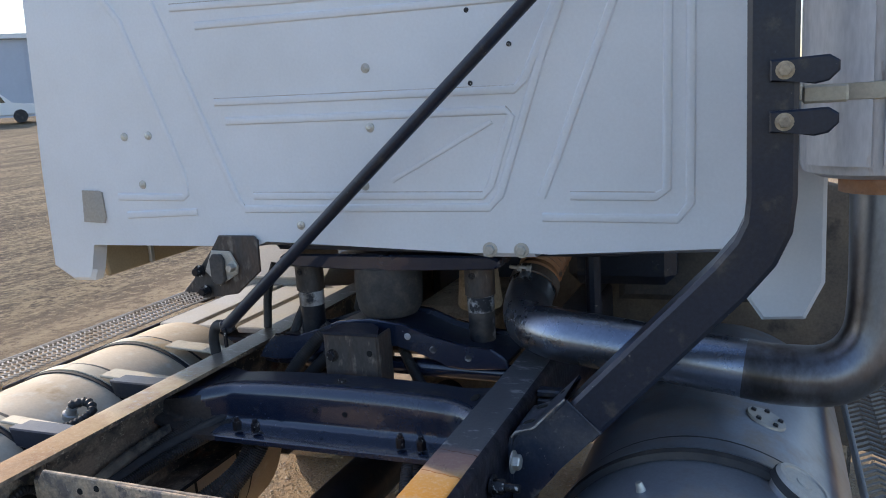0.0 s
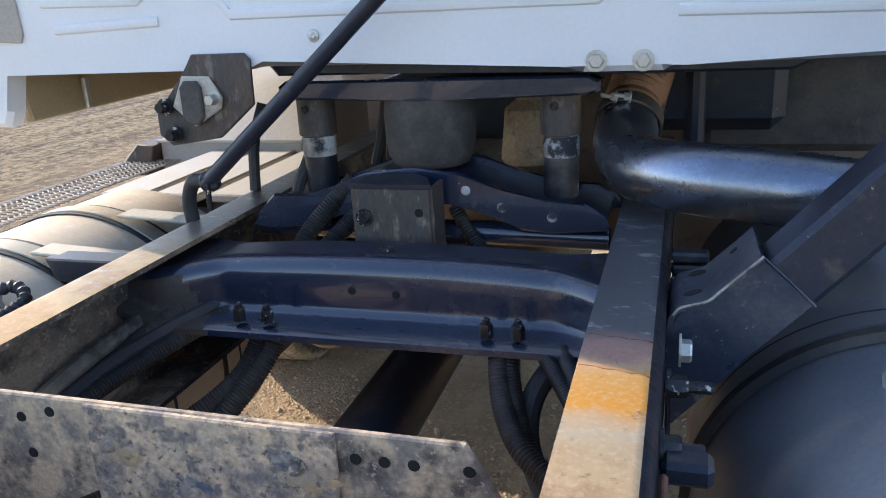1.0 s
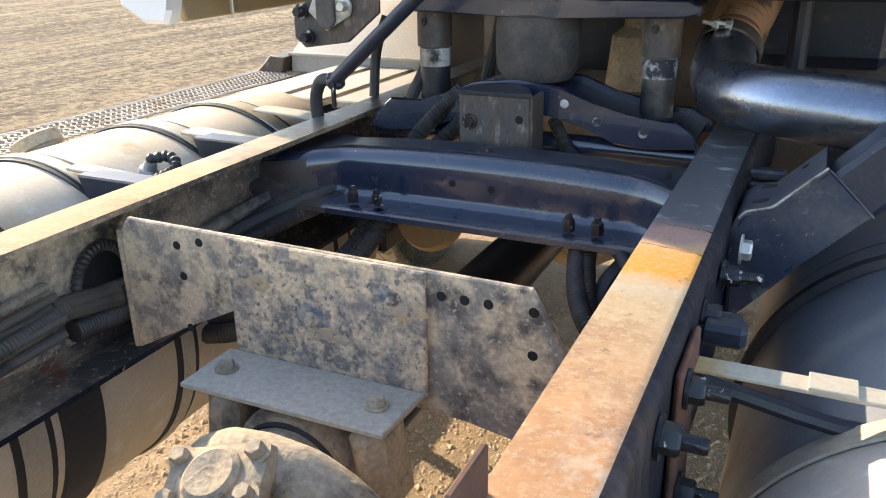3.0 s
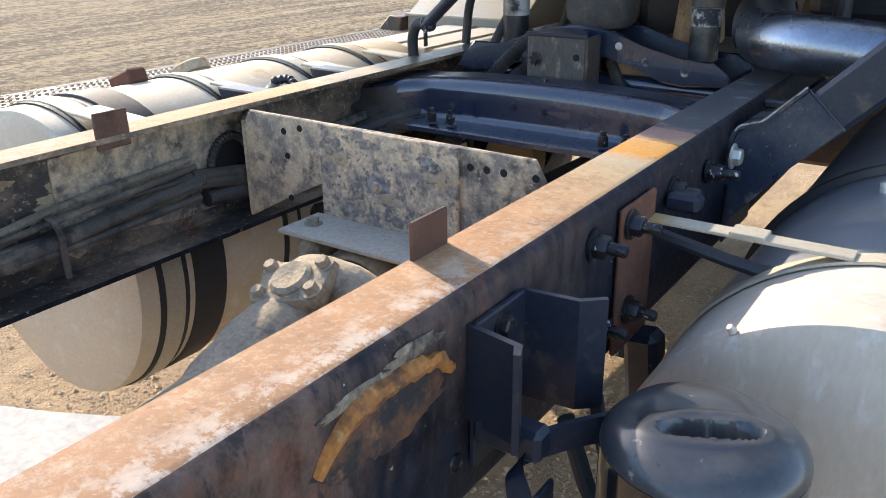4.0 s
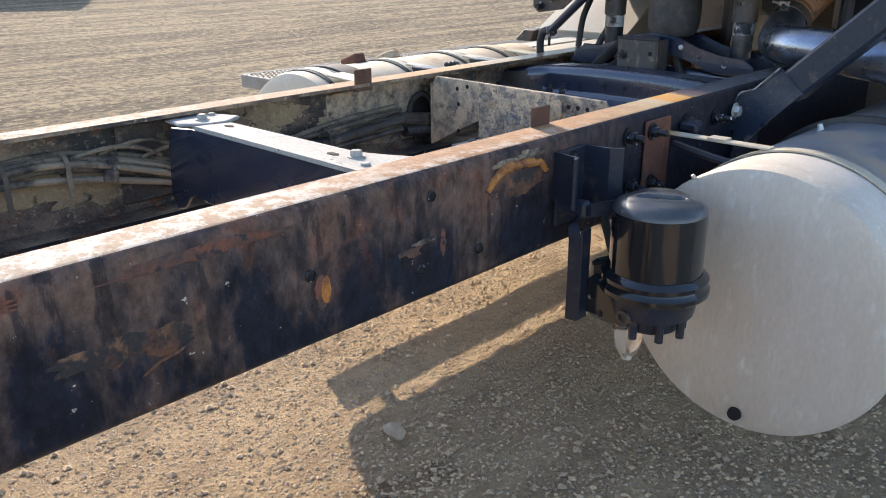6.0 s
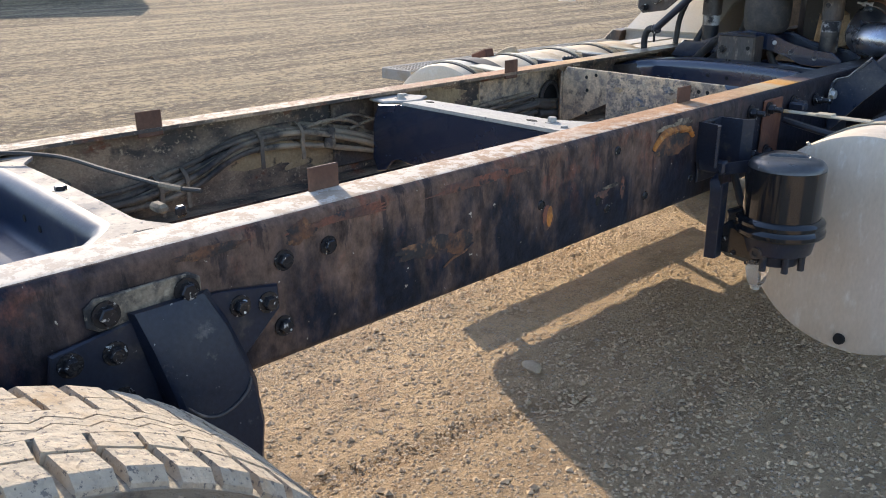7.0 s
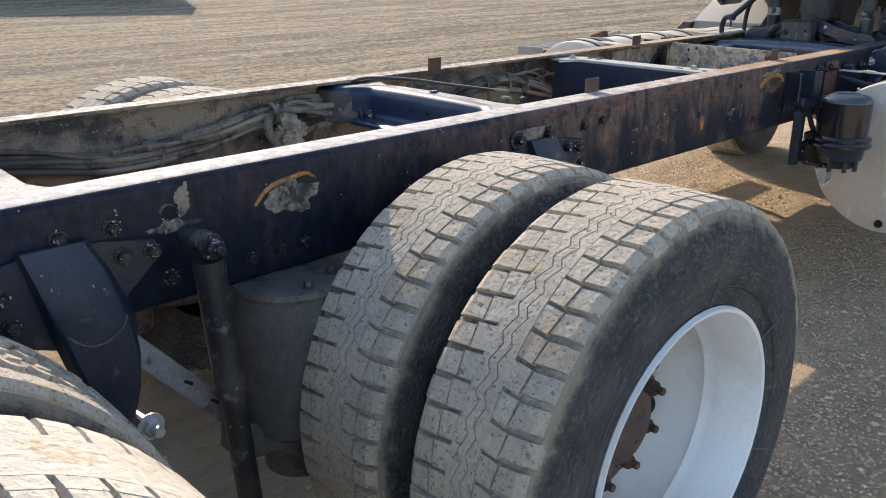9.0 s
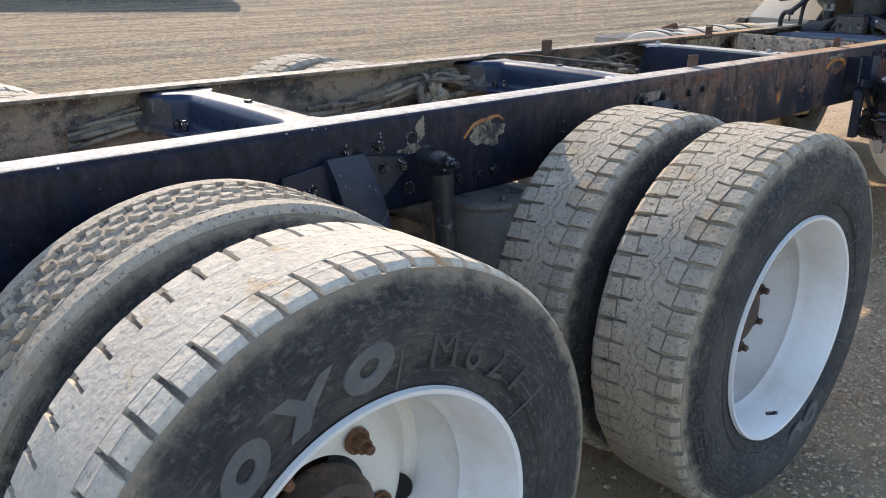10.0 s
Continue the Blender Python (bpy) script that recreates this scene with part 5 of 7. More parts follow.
part("shield_band", lathe([(0.1385, 1.545), (0.1425, 1.547), (0.1425, 1.573), (0.1385, 1.575)], pose(MX, MY, 0), 40), M["strap"], exh)
part("muffler_collar", lathe([(0.065, 1.375), (0.078, 1.377), (0.078, 1.404), (0.065, 1.405)], pose(1.098, 2.365, 0), 28), M["pipe_rust"], exh)

stay = tagged(empty("stack_bracket", (0, 0, 0), truck), "black box-section stack post with bolted rail foot")
PW = [(0.905, 2.16, 2.3), (0.905, 2.16, 1.40), (0.90, 2.16, 1.35), (0.88, 2.16, 1.305), (0.84, 2.16, 1.255), (0.60, 2.127, 1.008), (0.575, 2.1245, 0.981)]


def box_tube(pts, w, d):
    """A square tube that follows a line in the x, z plane."""
    bm = bmesh.new()
    rings = []
    for k, p in enumerate(pts):
        p = Vector(p)
        a, b = Vector(pts[max(k - 1, 0)]), Vector(pts[min(k + 1, len(pts) - 1)])
        t = (b - a).normalized()
        nrm = Vector((t.z, 0, -t.x)).normalized()
        up = Vector((0, 1, 0))
        c = 0.008
        rings.append([bm.verts.new(p + nrm * u + up * v) for u, v in ((-w / 2 + c, -d / 2), (w / 2 - c, -d / 2), (w / 2, -d / 2 + c), (w / 2, d / 2 - c), (w / 2 - c, d / 2), (-w / 2 + c, d / 2), (-w / 2, d / 2 - c), (-w / 2, -d / 2 + c))])
    for a, b in zip(rings, rings[1:]):
        for j in range(8):
            bm.faces.new((a[j], a[(j + 1) % 8], b[(j + 1) % 8], b[j]))
    bm.faces.new(rings[0][::-1])
    bm.faces.new(rings[-1])
    return bm


part("post", box_tube(PW, 0.078, 0.09), M["dark"], stay)
EDGE = [(0.4525, 0.86), (0.4525, 0.935), (0.455, 0.950), (0.463, 0.960), (0.478, 0.965), (0.498, 0.972), (0.516, 0.990), (0.560, 1.034)]
part("foot_cheek", prism(EDGE + [(0.622, 0.978), (0.545, 0.90), (0.50, 0.845), (0.4525, 0.79)], 0.010, pose(0, 2.078, 0), 0.002), M["foot"], stay, "dark welded cheek plate")
bm = bmesh.new()
front, back = [], []
for k, (x, z) in enumerate(EDGE):
    a, b = EDGE[max(k - 1, 0)], EDGE[min(k + 1, len(EDGE) - 1)]
    t = Vector((b[0] - a[0], 0, b[1] - a[1])).normalized()
    nrm = Vector((-t.z, 0, t.x)) * 0.0075
    front.append([bm.verts.new((x, 2.074, z)), bm.verts.new(Vector((x, 2.074, z)) + nrm)])
    back.append([bm.verts.new((x, 2.215, z - 0.003)), bm.verts.new(Vector((x, 2.215, z - 0.003)) + nrm)])
for k in range(len(EDGE) - 1):
    bm.faces.new((front[k][1], front[k + 1][1], back[k + 1][1], back[k][1]))
    bm.faces.new((front[k][0], back[k][0], back[k + 1][0], front[k + 1][0]))
    bm.faces.new((front[k][0], front[k + 1][0], front[k + 1][1], front[k][1]))
    bm.faces.new((back[k][0], back[k][1], back[k + 1][1], back[k + 1][0]))
part("foot_strap", bm, M["foot"], stay, "scuffed bent strap with pale front edge")
part("pale_edge", sweep([(x - 0.002, 2.0735, z + 0.006) for x, z in EDGE[2:]], 0.0020, 6, 3), M["scuffed_band"], stay)
part("weld_seam", sweep([(0.560, 2.079, 1.036), (0.592, 2.0775, 1.006), (0.622, 2.0775, 0.976)], 0.0016, 8, 3), M["foot"], stay)
for x, y, z in ((0.484, 2.19, 0.9735), (0.478, 2.115, 0.972), (0.535, 2.18, 1.015)):
    part("bolt_hole", lathe([(0, 0.0015), (0.007, 0.0015), (0.009, 0)], along((x, y, z), (-0.3 if x < 0.5 else -0.7, 0, 1)) @ Matrix.Diagonal((1.0, 1.5, 1, 1)), 12), M["hole"], stay)
part("side_plate", box((OUT + 0.006, 2.16, 0.85), (0.008, 0.16, 0.20), 0.003), M["foot"], stay)
for z in (0.945, 0.965):
    part("stud_block", box((0.475, 2.29, z), (0.055, 0.03, 0.016), 0.004), M["dark"], stay)
part("bolt", bolt((0.462, 2.045, 0.92), (1, 0, 0), 0.015, 0.014), M["zinc"], stay)
part("bolt", bolt((0.449, 1.958, 0.914), (1, 0, 0), 0.014, 0.022, True, 0.030), M["bolt"], stay)
part("bolt", bolt((0.449, 2.30, 0.925), (1, 0, 0), 0.013, 0.02, True, 0.03), M["bolt"], stay)
for z in (1.522, 1.602):
    part("clip_plate", prism([(0.90, -0.017), (0.945, -0.017), (0.965, -0.024), (0.985, -0.02), (1.0, -0.005), (1.0, 0.01), (0.985, 0.02), (0.90, 0.017)], 0.012, pose(0.0, 2.10, z), 0.003), M["dark"], stay)
    part("bolt", bolt((0.922, 2.10, z), (0, -1, 0), 0.010, 0.008), M["cast"], stay)
part("band_clasp", box((0.985, 2.2, 1.56), (0.07, 0.02, 0.03), 0.004), M["strap"], stay)


# ---- fuel tanks ----
def fuel_tank(x, z, r, y0, y1, material, label, straps, side):
    tank = tagged(empty("fuel_tank", (0, 0, 0), truck), label)
    L = y1 - y0
    prof = [(0, 0.0), (r * 0.55, 0.002), (r * 0.92, 0.006), (r * 0.985, 0.016), (r, 0.032), (r, L * 0.5), (r, L - 0.03), (r * 0.9, L - 0.006), (0, L)]
    if side > 0:
        prof[5:6] = [(r, 0.2), (r, 0.205), (r, L * 0.5)]
    part("shell", lathe(prof, along((x, y0, z), (0, 1, 0)), 72, mats=[1] * 5 + [0] * (len(prof) - 6)), material, tank)
    for y, w in straps:
        part("strap", lathe([(r + 0.001, -w / 2), (r + 0.007, -w / 2 + 0.001), (r + 0.007, w / 2 - 0.001), (r + 0.001, w / 2)], along((x, y, z), (0, 1, 0)), 72), M["tank" if side > 0 else "strap"], tank)
        part("strap_liner", lathe([(r + 0.0005, -w / 2 - 0.012), (r + 0.004, -w / 2 - 0.012), (r + 0.004, w / 2 + 0.012), (r + 0.0005, w / 2 + 0.012)], along((x, y, z), (0, 1, 0)), 72), M["rubber"], tank)
    return tank


tank_r = fuel_tank(0.784, 0.617, 0.30, 1.50, 3.05, [M["tank"], M["tank_end"]], "dull aluminium cylindrical fuel tank with strap", [(2.20, 0.045)], 1)
part("strap_edging", lathe([(0.301, -0.014), (0.314, -0.010), (0.314, 0.010), (0.301, 0.014)], along((0.784, 2.147, 0.617), (0, 1, 0)), 72), M["rubber"], tank_r, "black rubber strap edging")
part("strap", box((0.58, 1.70, 0.915), (0.26, 0.030, 0.005), 0.001), M["strap"], tank_r)
part("strap_arc", lathe([(0.302, -0.016), (0.306, -0.016), (0.306, 0.016), (0.302, 0.016)], along((0.784, 1.70, 0.617), (0, 1, 0)), 72), M["strap"], tank_r)
part("strap_clip", box((0.585, 1.70, 0.919), (0.045, 0.034, 0.006), 0.001), M["strap"], tank_r)
part("bracket_arm", sweep([(0.46, 1.72, 0.885), (0.60, 1.72, 0.862), (0.66, 1.72, 0.872)], 0.010, 8, 3), M["dark"], tank_r)
part("drain_plug", lathe([(0, 0.006), (0.008, 0.006), (0.014, 0.005), (0.016, -0.004)], along((0.784, 1.50, 0.358), (0, -1, 0)), 16), M["hole"], tank_r)
part("weld_nub", lathe([(0, 0.016), (0.006, 0.014), (0.008, 0.0)], along((0.622, 1.52, 0.868), (-0.5, -0.4, 0.8)) @ Matrix.Diagonal((0.7, 0.7, 0.6, 1)), 10), M["tank_end"], tank_r)
part("sender_plate", lathe([(0, 0.005), (0.040, 0.005), (0.042, 0.0)], along((0.90, 2.41, 0.893), (0.39, 0, 0.92)), 28), M["alloy"], tank_r)
SP = along((0.90, 2.41, 0.893), (0.39, 0, 0.92))
for k in range(5):
    part("sender_screw", lathe([(0, 0.011), (0.005, 0.010), (0.006, 0.005)], SP @ pose(0.03 * math.cos(k * 1.2566), 0.03 * math.sin(k * 1.2566), 0), 8), M["bolt"], tank_r)
part("filler_neck", lathe([(0.046, -0.012), (0.047, 0.014), (0.040, 0.016)], along((0.945, 2.13, 0.868), (0.54, 0, 0.84)), 32), M["tank"], tank_r)
cap = part("filler_cap", lathe([(0.050, 0.010), (0.052, 0.012), (0.052, 0.030), (0.048, 0.036), (0.041, 0.036), (0.039, 0.033), (0.015, 0.033), (0.014, 0.035), (0.0, 0.035)], along((0.945, 2.13, 0.868), (0.54, 0, 0.84)), 36), M["alloy"], tank_r, "round aluminium filler cap")
part("grip_band", lathe([(0.0525, 0.013), (0.054, 0.014), (0.054, 0.027), (0.0525, 0.028)], along((0.945, 2.13, 0.868), (0.54, 0, 0.84)), 36), M["rubber"], cap)
part("hose_fitting", lathe([(0, 0.016), (0.006, 0.016), (0.009, 0.0)], along((0.70, 2.02, 0.905), (-0.25, 0, 0.97)), 12), M["zinc"], tank_r)
red = tagged(empty("tank_hanger", (0, 0, 0), truck), "rusty red tank hanger plate bolted to the rail")
part("plate", box((OUT + 0.006, 1.655, 0.85), (0.008, 0.115, 0.21), 0.003), M["rust"], red)
part("arm", box((0.475, 1.69, 0.62), (0.05, 0.05, 0.26), 0.010, pose(0, 0, 0, 0, -6, 0)), M["dark"], red)
for y, z in ((1.62, 0.93), (1.63, 0.805)):
    part("bolt", bolt((OUT + 0.011, y, z), (1, 0, 0), 0.014, 0.016, True, 0.025), M["bolt"], red)
for y, z in ((1.53, 0.93), (1.55, 0.81), (1.80, 0.925)):
    part("bolt", bolt((OUT + 0.001, y, z), (1, 0, 0), 0.015, 0.018, True, 0.025), M["bolt"], red)
part("clip", box((0.472, 1.78, 0.918), (0.05, 0.035, 0.026), 0.006), M["dark"], red)

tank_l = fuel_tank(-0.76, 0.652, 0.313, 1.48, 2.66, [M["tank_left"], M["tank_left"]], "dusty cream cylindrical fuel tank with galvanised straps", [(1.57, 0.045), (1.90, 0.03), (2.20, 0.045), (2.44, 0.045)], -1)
# Dark band on the tank stands for the strap's wide cast shadow.
part("strap_shade_band", lathe([(0.314, -0.04), (0.320, -0.038), (0.320, 0.038), (0.314, 0.04)], along((-0.76, 1.66, 0.652), (0, 1, 0)), 72), M["rubber"], tank_l, "wide dark band in place of the strap's shadow")
for y, w in ((1.57, 0.07), (1.90, 0.035), (2.20, 0.055), (2.44, 0.055)):
    part("strap_bar", box((-0.54, y, 0.957), (0.22, w, 0.007), 0.002, pose(0, 0, 0, 0, 3, 0)), M["strap"], tank_l)
part("filler_cap", lathe([(0.046, -0.01), (0.046, 0.014), (0.052, 0.016), (0.052, 0.04), (0.044, 0.045), (0, 0.044)], along((-0.92, 2.06, 0.915), (-0.5, 0, 0.86)), 28), M["cast"], tank_l, "grey filler cap")
part("bracket", box((-0.84, 1.81, 0.965), (0.085, 0.05, 0.035), 0.005, pose(0, 0, 0, 0, -20, 0)), M["rust"], tank_l)
for y in (1.86, 2.15):
    part("rail_bracket", prism([(-0.60, 0.955), (-0.45, 0.955), (-0.45, 0.90), (-0.585, 0.915)], 0.05, pose(0, y, 0.008), 0.003), M["dark"], tank_l)
part("valve", lathe([(0, 0.03), (0.012, 0.03), (0.013, 0.015), (0.018, 0.013), (0.018, 0)], along((-0.60, 2.02, 0.92), (0.45, 0, 0.9)), 14), M["zinc"], tank_l)
part("hose", sweep([(-0.595, 2.02, 0.95), (-0.56, 2.04, 0.955), (-0.53, 2.02, 0.94), (-0.55, 1.97, 0.925), (-0.60, 1.95, 0.92)], 0.010, 10, 6, 0.0015, 0.004), M["hose"], tank_l)


# ---- mesh walkway and left step ----
def mesh_walk(x0, x1, y0, y1, z, name, parent, step=0.034):
    """Expanded metal: a lattice of thin slanted strands."""
    bm = bmesh.new()
    k = 0
    y = y0
    def strand(a, b):
        a, b = Vector(a), Vector(b)
        d = (b - a).normalized()
        s = Vector((-d.y, d.x, 0)) * 0.0022
        u = Vector((0, 0, 0.004))
        v = [bm.verts.new(p) for p in (a - s, a + s, a + s + u, a - s + u, b - s, b + s, b + s + u, b - s + u)]
        for q in ((0, 1, 5, 4), (1, 2, 6, 5), (2, 3, 7, 6), (3, 0, 4, 7)):
            bm.faces.new([v[j] for j in q])
    w = x1 - x0
    while y < y1:
        n = max(2, int(w / (step * 0.5)))
        for j in range(n):
            a, b = x0 + w * j / n, x0 + w * (j + 1) / n
            ya, yb = y + (step * 0.5 if j % 2 else 0), y + (0 if j % 2 else step * 0.5)
            strand((a, ya, z), (b, yb, z))
        y += step * 0.55
    ob = part(name, bm, M["mesh"], parent, smooth=False)
    return ob


walkway = tagged(empty("walkway", (0, 0, 0), truck), "expanded metal walkway along the far tank")
mesh_walk(-1.22, -1.05, 1.60, 3.3, 0.900, "grating", walkway)
part("edge_bar", box((-1.225, 2.45, 0.894), (0.008, 1.70, 0.022), 0.002), M["mesh"], walkway)
part("support", box((-1.045, 2.45, 0.870), (0.010, 1.70, 0.04), 0.002), M["dark"], walkway)
part("end_plate", box((-1.135, 1.597, 0.882), (0.18, 0.006, 0.045), 0.002), M["mesh"], walkway)
step_l = tagged(empty("step_deck", (0, 0, 0), truck), "weathered aluminium step deck of three planks")
for x in (-0.86, -0.71, -0.56):
    part("plank", box((x, 2.98, 0.925), (0.125, 0.55, 0.02), 0.004), M["alloy"], step_l)
part("deck_box", box((-0.71, 2.98, 0.71), (0.46, 0.55, 0.38), 0.01), M["dark"], step_l)
fend = tagged(empty("front_fender", (0, 0, 0), truck), "dusty grey plastic front fender")
part("fender_body", prism([(3.24, 0.80), (3.24, 0.955), (3.27, 0.972), (3.48, 1.10), (3.78, 1.16), (3.78, 0.80)], 0.50, pose(-0.62, 0, 0, 0, 0, 90), 0.01), M["grey_fender"], fend)
part("fender_step", prism([(-1.28, 0.855), (-1.14, 0.86), (-1.11, 0.955), (-1.17, 0.96)], 0.14, pose(0, 3.2, 0), 0.004), M["worn_iron"], fend)
part("fender_lip", box((-0.87, 3.236, 0.962), (0.50, 0.012, 0.012), 0.003), M["alloy"], fend)

# ---- step mesh beside the near tank ----
near_step = tagged(empty("side_step", (0, 0, 0), truck), "perforated steel step beside the near tank")
mesh_walk(1.08, 1.22, 1.95, 3.0, 0.80, "grating", near_step, 0.05)
part("edge_bar", box((1.075, 2.48, 0.80), (0.008, 1.06, 0.035), 0.002), M["mesh"], near_step)


# ---- canister filter ----
filt = tagged(empty("air_dryer", (0, 0, 0), truck), "glossy black canister dryer on a black rail bracket")
FX, FY = 0.656, 1.318
part("canister", lathe([(0.0925, -0.035), (0.0925, 0.104), (0.0924, 0.112)], pose(FX, FY, 0.738), 56), M["gloss"], filt)


def crown():
    """Domed cap with a long finger recess under a bridge and two low shoulders."""
    bm = bmesh.new()
    rings = []
    radii = [0.0925, 0.0915, 0.0895, *np.linspace(0.087, 0.004, 26)]
    for r in radii:
        ring = []
        for k in range(56):
            a = 2 * math.pi * k / 56
            x, y = r * math.cos(a), r * math.sin(a)
            z = 0.111 + 0.034 * max(0.0, 1 - (r / 0.0926) ** 3.2) ** 0.5
            u, v = (x * 0.88 + y * 0.47), (-x * 0.47 + y * 0.88) + 0.018
            pit = max(0.0, 1 - abs(u / 0.046) ** 3 - (v / 0.0125) ** 2)
            z -= 0.016 * min(1.0, pit / 0.35)
            rim = abs(math.hypot(u / 0.056, v / 0.024) - 1.0)
            z += 0.0020 * math.exp(-(rim / 0.16) ** 2)
            z -= 0.006 * math.exp(-(((x * 0.88 + y * 0.47) + 0.055) / 0.018) ** 2 - ((v - 0.045) / 0.03) ** 2)
            z -= 0.005 * math.exp(-(((x * 0.88 + y * 0.47) - 0.058) / 0.016) ** 2 - ((v - 0.05) / 0.03) ** 2)
            ring.append(bm.verts.new((FX + x, FY + y, 0.738 + z)))
        rings.append(ring)
    for a, b in zip(rings, rings[1:]):
        for k in range(56):
            bm.faces.new((a[k], a[(k + 1) % 56], b[(k + 1) % 56], b[k]))
    bm.faces.new(rings[-1])
    part("cap", bm, M["gloss_cap"], filt, "dust-filmed moulded crown with finger recess")


crown()
part("clamp_band", lathe([(0.0925, -0.056), (0.106, -0.056), (0.110, -0.051), (0.110, -0.042), (0.104, -0.037), (0.102, -0.032), (0.107, -0.028), (0.107, -0.020), (0.103, -0.015), (0.0935, -0.010)], pose(FX, FY, 0.738), 56), M["gloss"], filt)
part("base", lathe([(0, -0.135), (0.055, -0.135), (0.062, -0.110), (0.084, -0.100), (0.092, -0.055)], pose(FX, FY, 0.738), 36), M["dark"], filt)
for a in range(0, 360, 45):
    q = (FX + 0.068 * math.cos(radians(a)), FY + 0.068 * math.sin(radians(a)), 0.614)
    part("base_lug", lathe([(0, -0.02), (0.009, -0.02), (0.009, 0.05)], pose(*q), 8), M["dark"], filt)
part("port", lathe([(0, 0.010), (0.009, 0.010), (0.009, 0.016), (0.015, 0.016), (0.017, 0)], along((FX - 0.012, FY - 0.075, 0.642), (-0.1, -1, 0)), 16), M["worn_iron"], filt)
part("drain_bowl", lathe([(0.030, 0.01), (0.029, -0.02), (0.024, -0.045), (0.017, -0.062), (0.012, -0.066), (0.0, -0.067)], pose(FX - 0.022, FY - 0.045, 0.605), 24), M["bowl"], filt, "clear drain bowl")
part("drain_valve", lathe([(0, 0.0), (0.011, 0.0), (0.011, 0.014), (0, 0.014)], pose(FX - 0.022, FY - 0.045, 0.532), 14), M["zinc"], filt)
br = tagged(empty("rail_bracket", (0, 0, 0), truck), "black folded steel bracket on the rail")
part("ear", prism([(0, 0), (0.064, -0.012), (0.072, -0.030), (0.066, -0.033), (0.058, -0.018), (0, -0.007)], 0.105, pose(OUT, 1.256, 0.945, -90, 0, 0)), M["dark"], br)
part("ear", prism([(0, 0), (0.062, 0.006), (0.084, 0.026), (0.080, 0.031), (0.059, 0.013), (0, 0.007)], 0.125, pose(OUT + 0.006, 1.345, 0.945, -90, 0, 0)), M["dark"], br)
part("back_plate", box((OUT + 0.006, 1.30, 0.865), (0.008, 0.10, 0.16), 0.002), M["dark"], br)
bm = bmesh.new()
ribbon = [(0.60, 1.345, 0.842), (0.565, 1.318, 0.838), (0.530, 1.282, 0.832), (0.512, 1.255, 0.826), (0.508, 1.238, 0.814), (0.516, 1.230, 0.796), (0.520, 1.228, 0.76), (0.520, 1.228, 0.60)]
rails = []
for k, q in enumerate(curve_pts(ribbon, 4)):
    up = max(0.0, min(1.0, (0.83 - q.z) / 0.03))
    across = Vector((0, 0, 0.030)).lerp(Vector((0.026, 0.004, 0)), up)
    thin = Vector((0.004, -0.005, 0.0))
    rails.append([bm.verts.new(v) for v in (q - across / 2 - thin / 2, q + across / 2 - thin / 2, q + across / 2 + thin / 2, q - across / 2 + thin / 2)])
for a, b in zip(rails, rails[1:]):
    for j in range(4):
        bm.faces.new((a[j], a[(j + 1) % 4], b[(j + 1) % 4], b[j]))
bm.faces.new(rails[0][::-1])
bm.faces.new(rails[-1])
part("bent_strap", bm, M["dark"], br, "black strap bent down into an upright")
part("upright", box((0.534, 1.246, 0.70), (0.006, 0.034, 0.20), 0.002), M["dark"], br)
part("cross_tie", box((0.49, 1.26, 0.835), (0.075, 0.03, 0.035), 0.006), M["dark"], br)
part("casting", prism([(0.0, 0.0), (0.10, -0.015), (0.14, 0.05), (0.12, 0.10), (0.045, 0.105), (0.0, 0.07)], 0.10, pose(0.532, 1.258, 0.700, -90, 0, 0), 0.016), M["gloss"], br, "gloss black casting below the canister")
part("casting_rib", prism([(0.0, 0.0), (0.06, 0.0), (0.085, 0.05), (0.055, 0.085), (0.0, 0.06)], 0.04, pose(0.535, 1.268, 0.66, 0, 0, 12), 0.008), M["gloss"], br)
for q in ((0.548, 1.252, 0.652), (0.575, 1.250, 0.622)):
    part("bolt", bolt(q, (0, -1, 0), 0.005, 0.004), M["bolt"], br)
part("bolt", bolt((OUT + 0.010, 1.30, 0.925), (1, 0, 0), 0.011, 0.01), M["bolt"], br)
part("air_hose", sweep([(0.50, 1.36, 0.80), (0.515, 1.36, 0.76), (0.54, 1.35, 0.72), (0.585, 1.34, 0.70)], 0.010, 10, 5), M["rubber"], br)
part("air_hose", sweep([(0.52, 1.39, 0.82), (0.535, 1.385, 0.76), (0.565, 1.37, 0.72), (0.60, 1.36, 0.69)], 0.008, 10, 5), M["rubber"], br)

# Made-up step, added to cast the long shadow band on the ground.
caster = tagged(empty("shadow_step", (0, 0, 0), truck), "steel step added low along the far tank to cast a shadow band")
part("shadow_plate", box((-1.12, 2.46, 0.390), (0.02, 1.72, 0.115), 0.004), M["mesh"], caster)
for y in (1.75, 2.9):
    part("drop_bar", box((-1.105, y, 0.60), (0.012, 0.05, 0.38), 0.003), M["mesh"], caster)


# ---- wheels ----
R_TYRE, R_RIM, AXLE_Z = 0.498, 0.292, 0.453
SET = 0.018  # the rim stands this far outboard of the tyre's middle


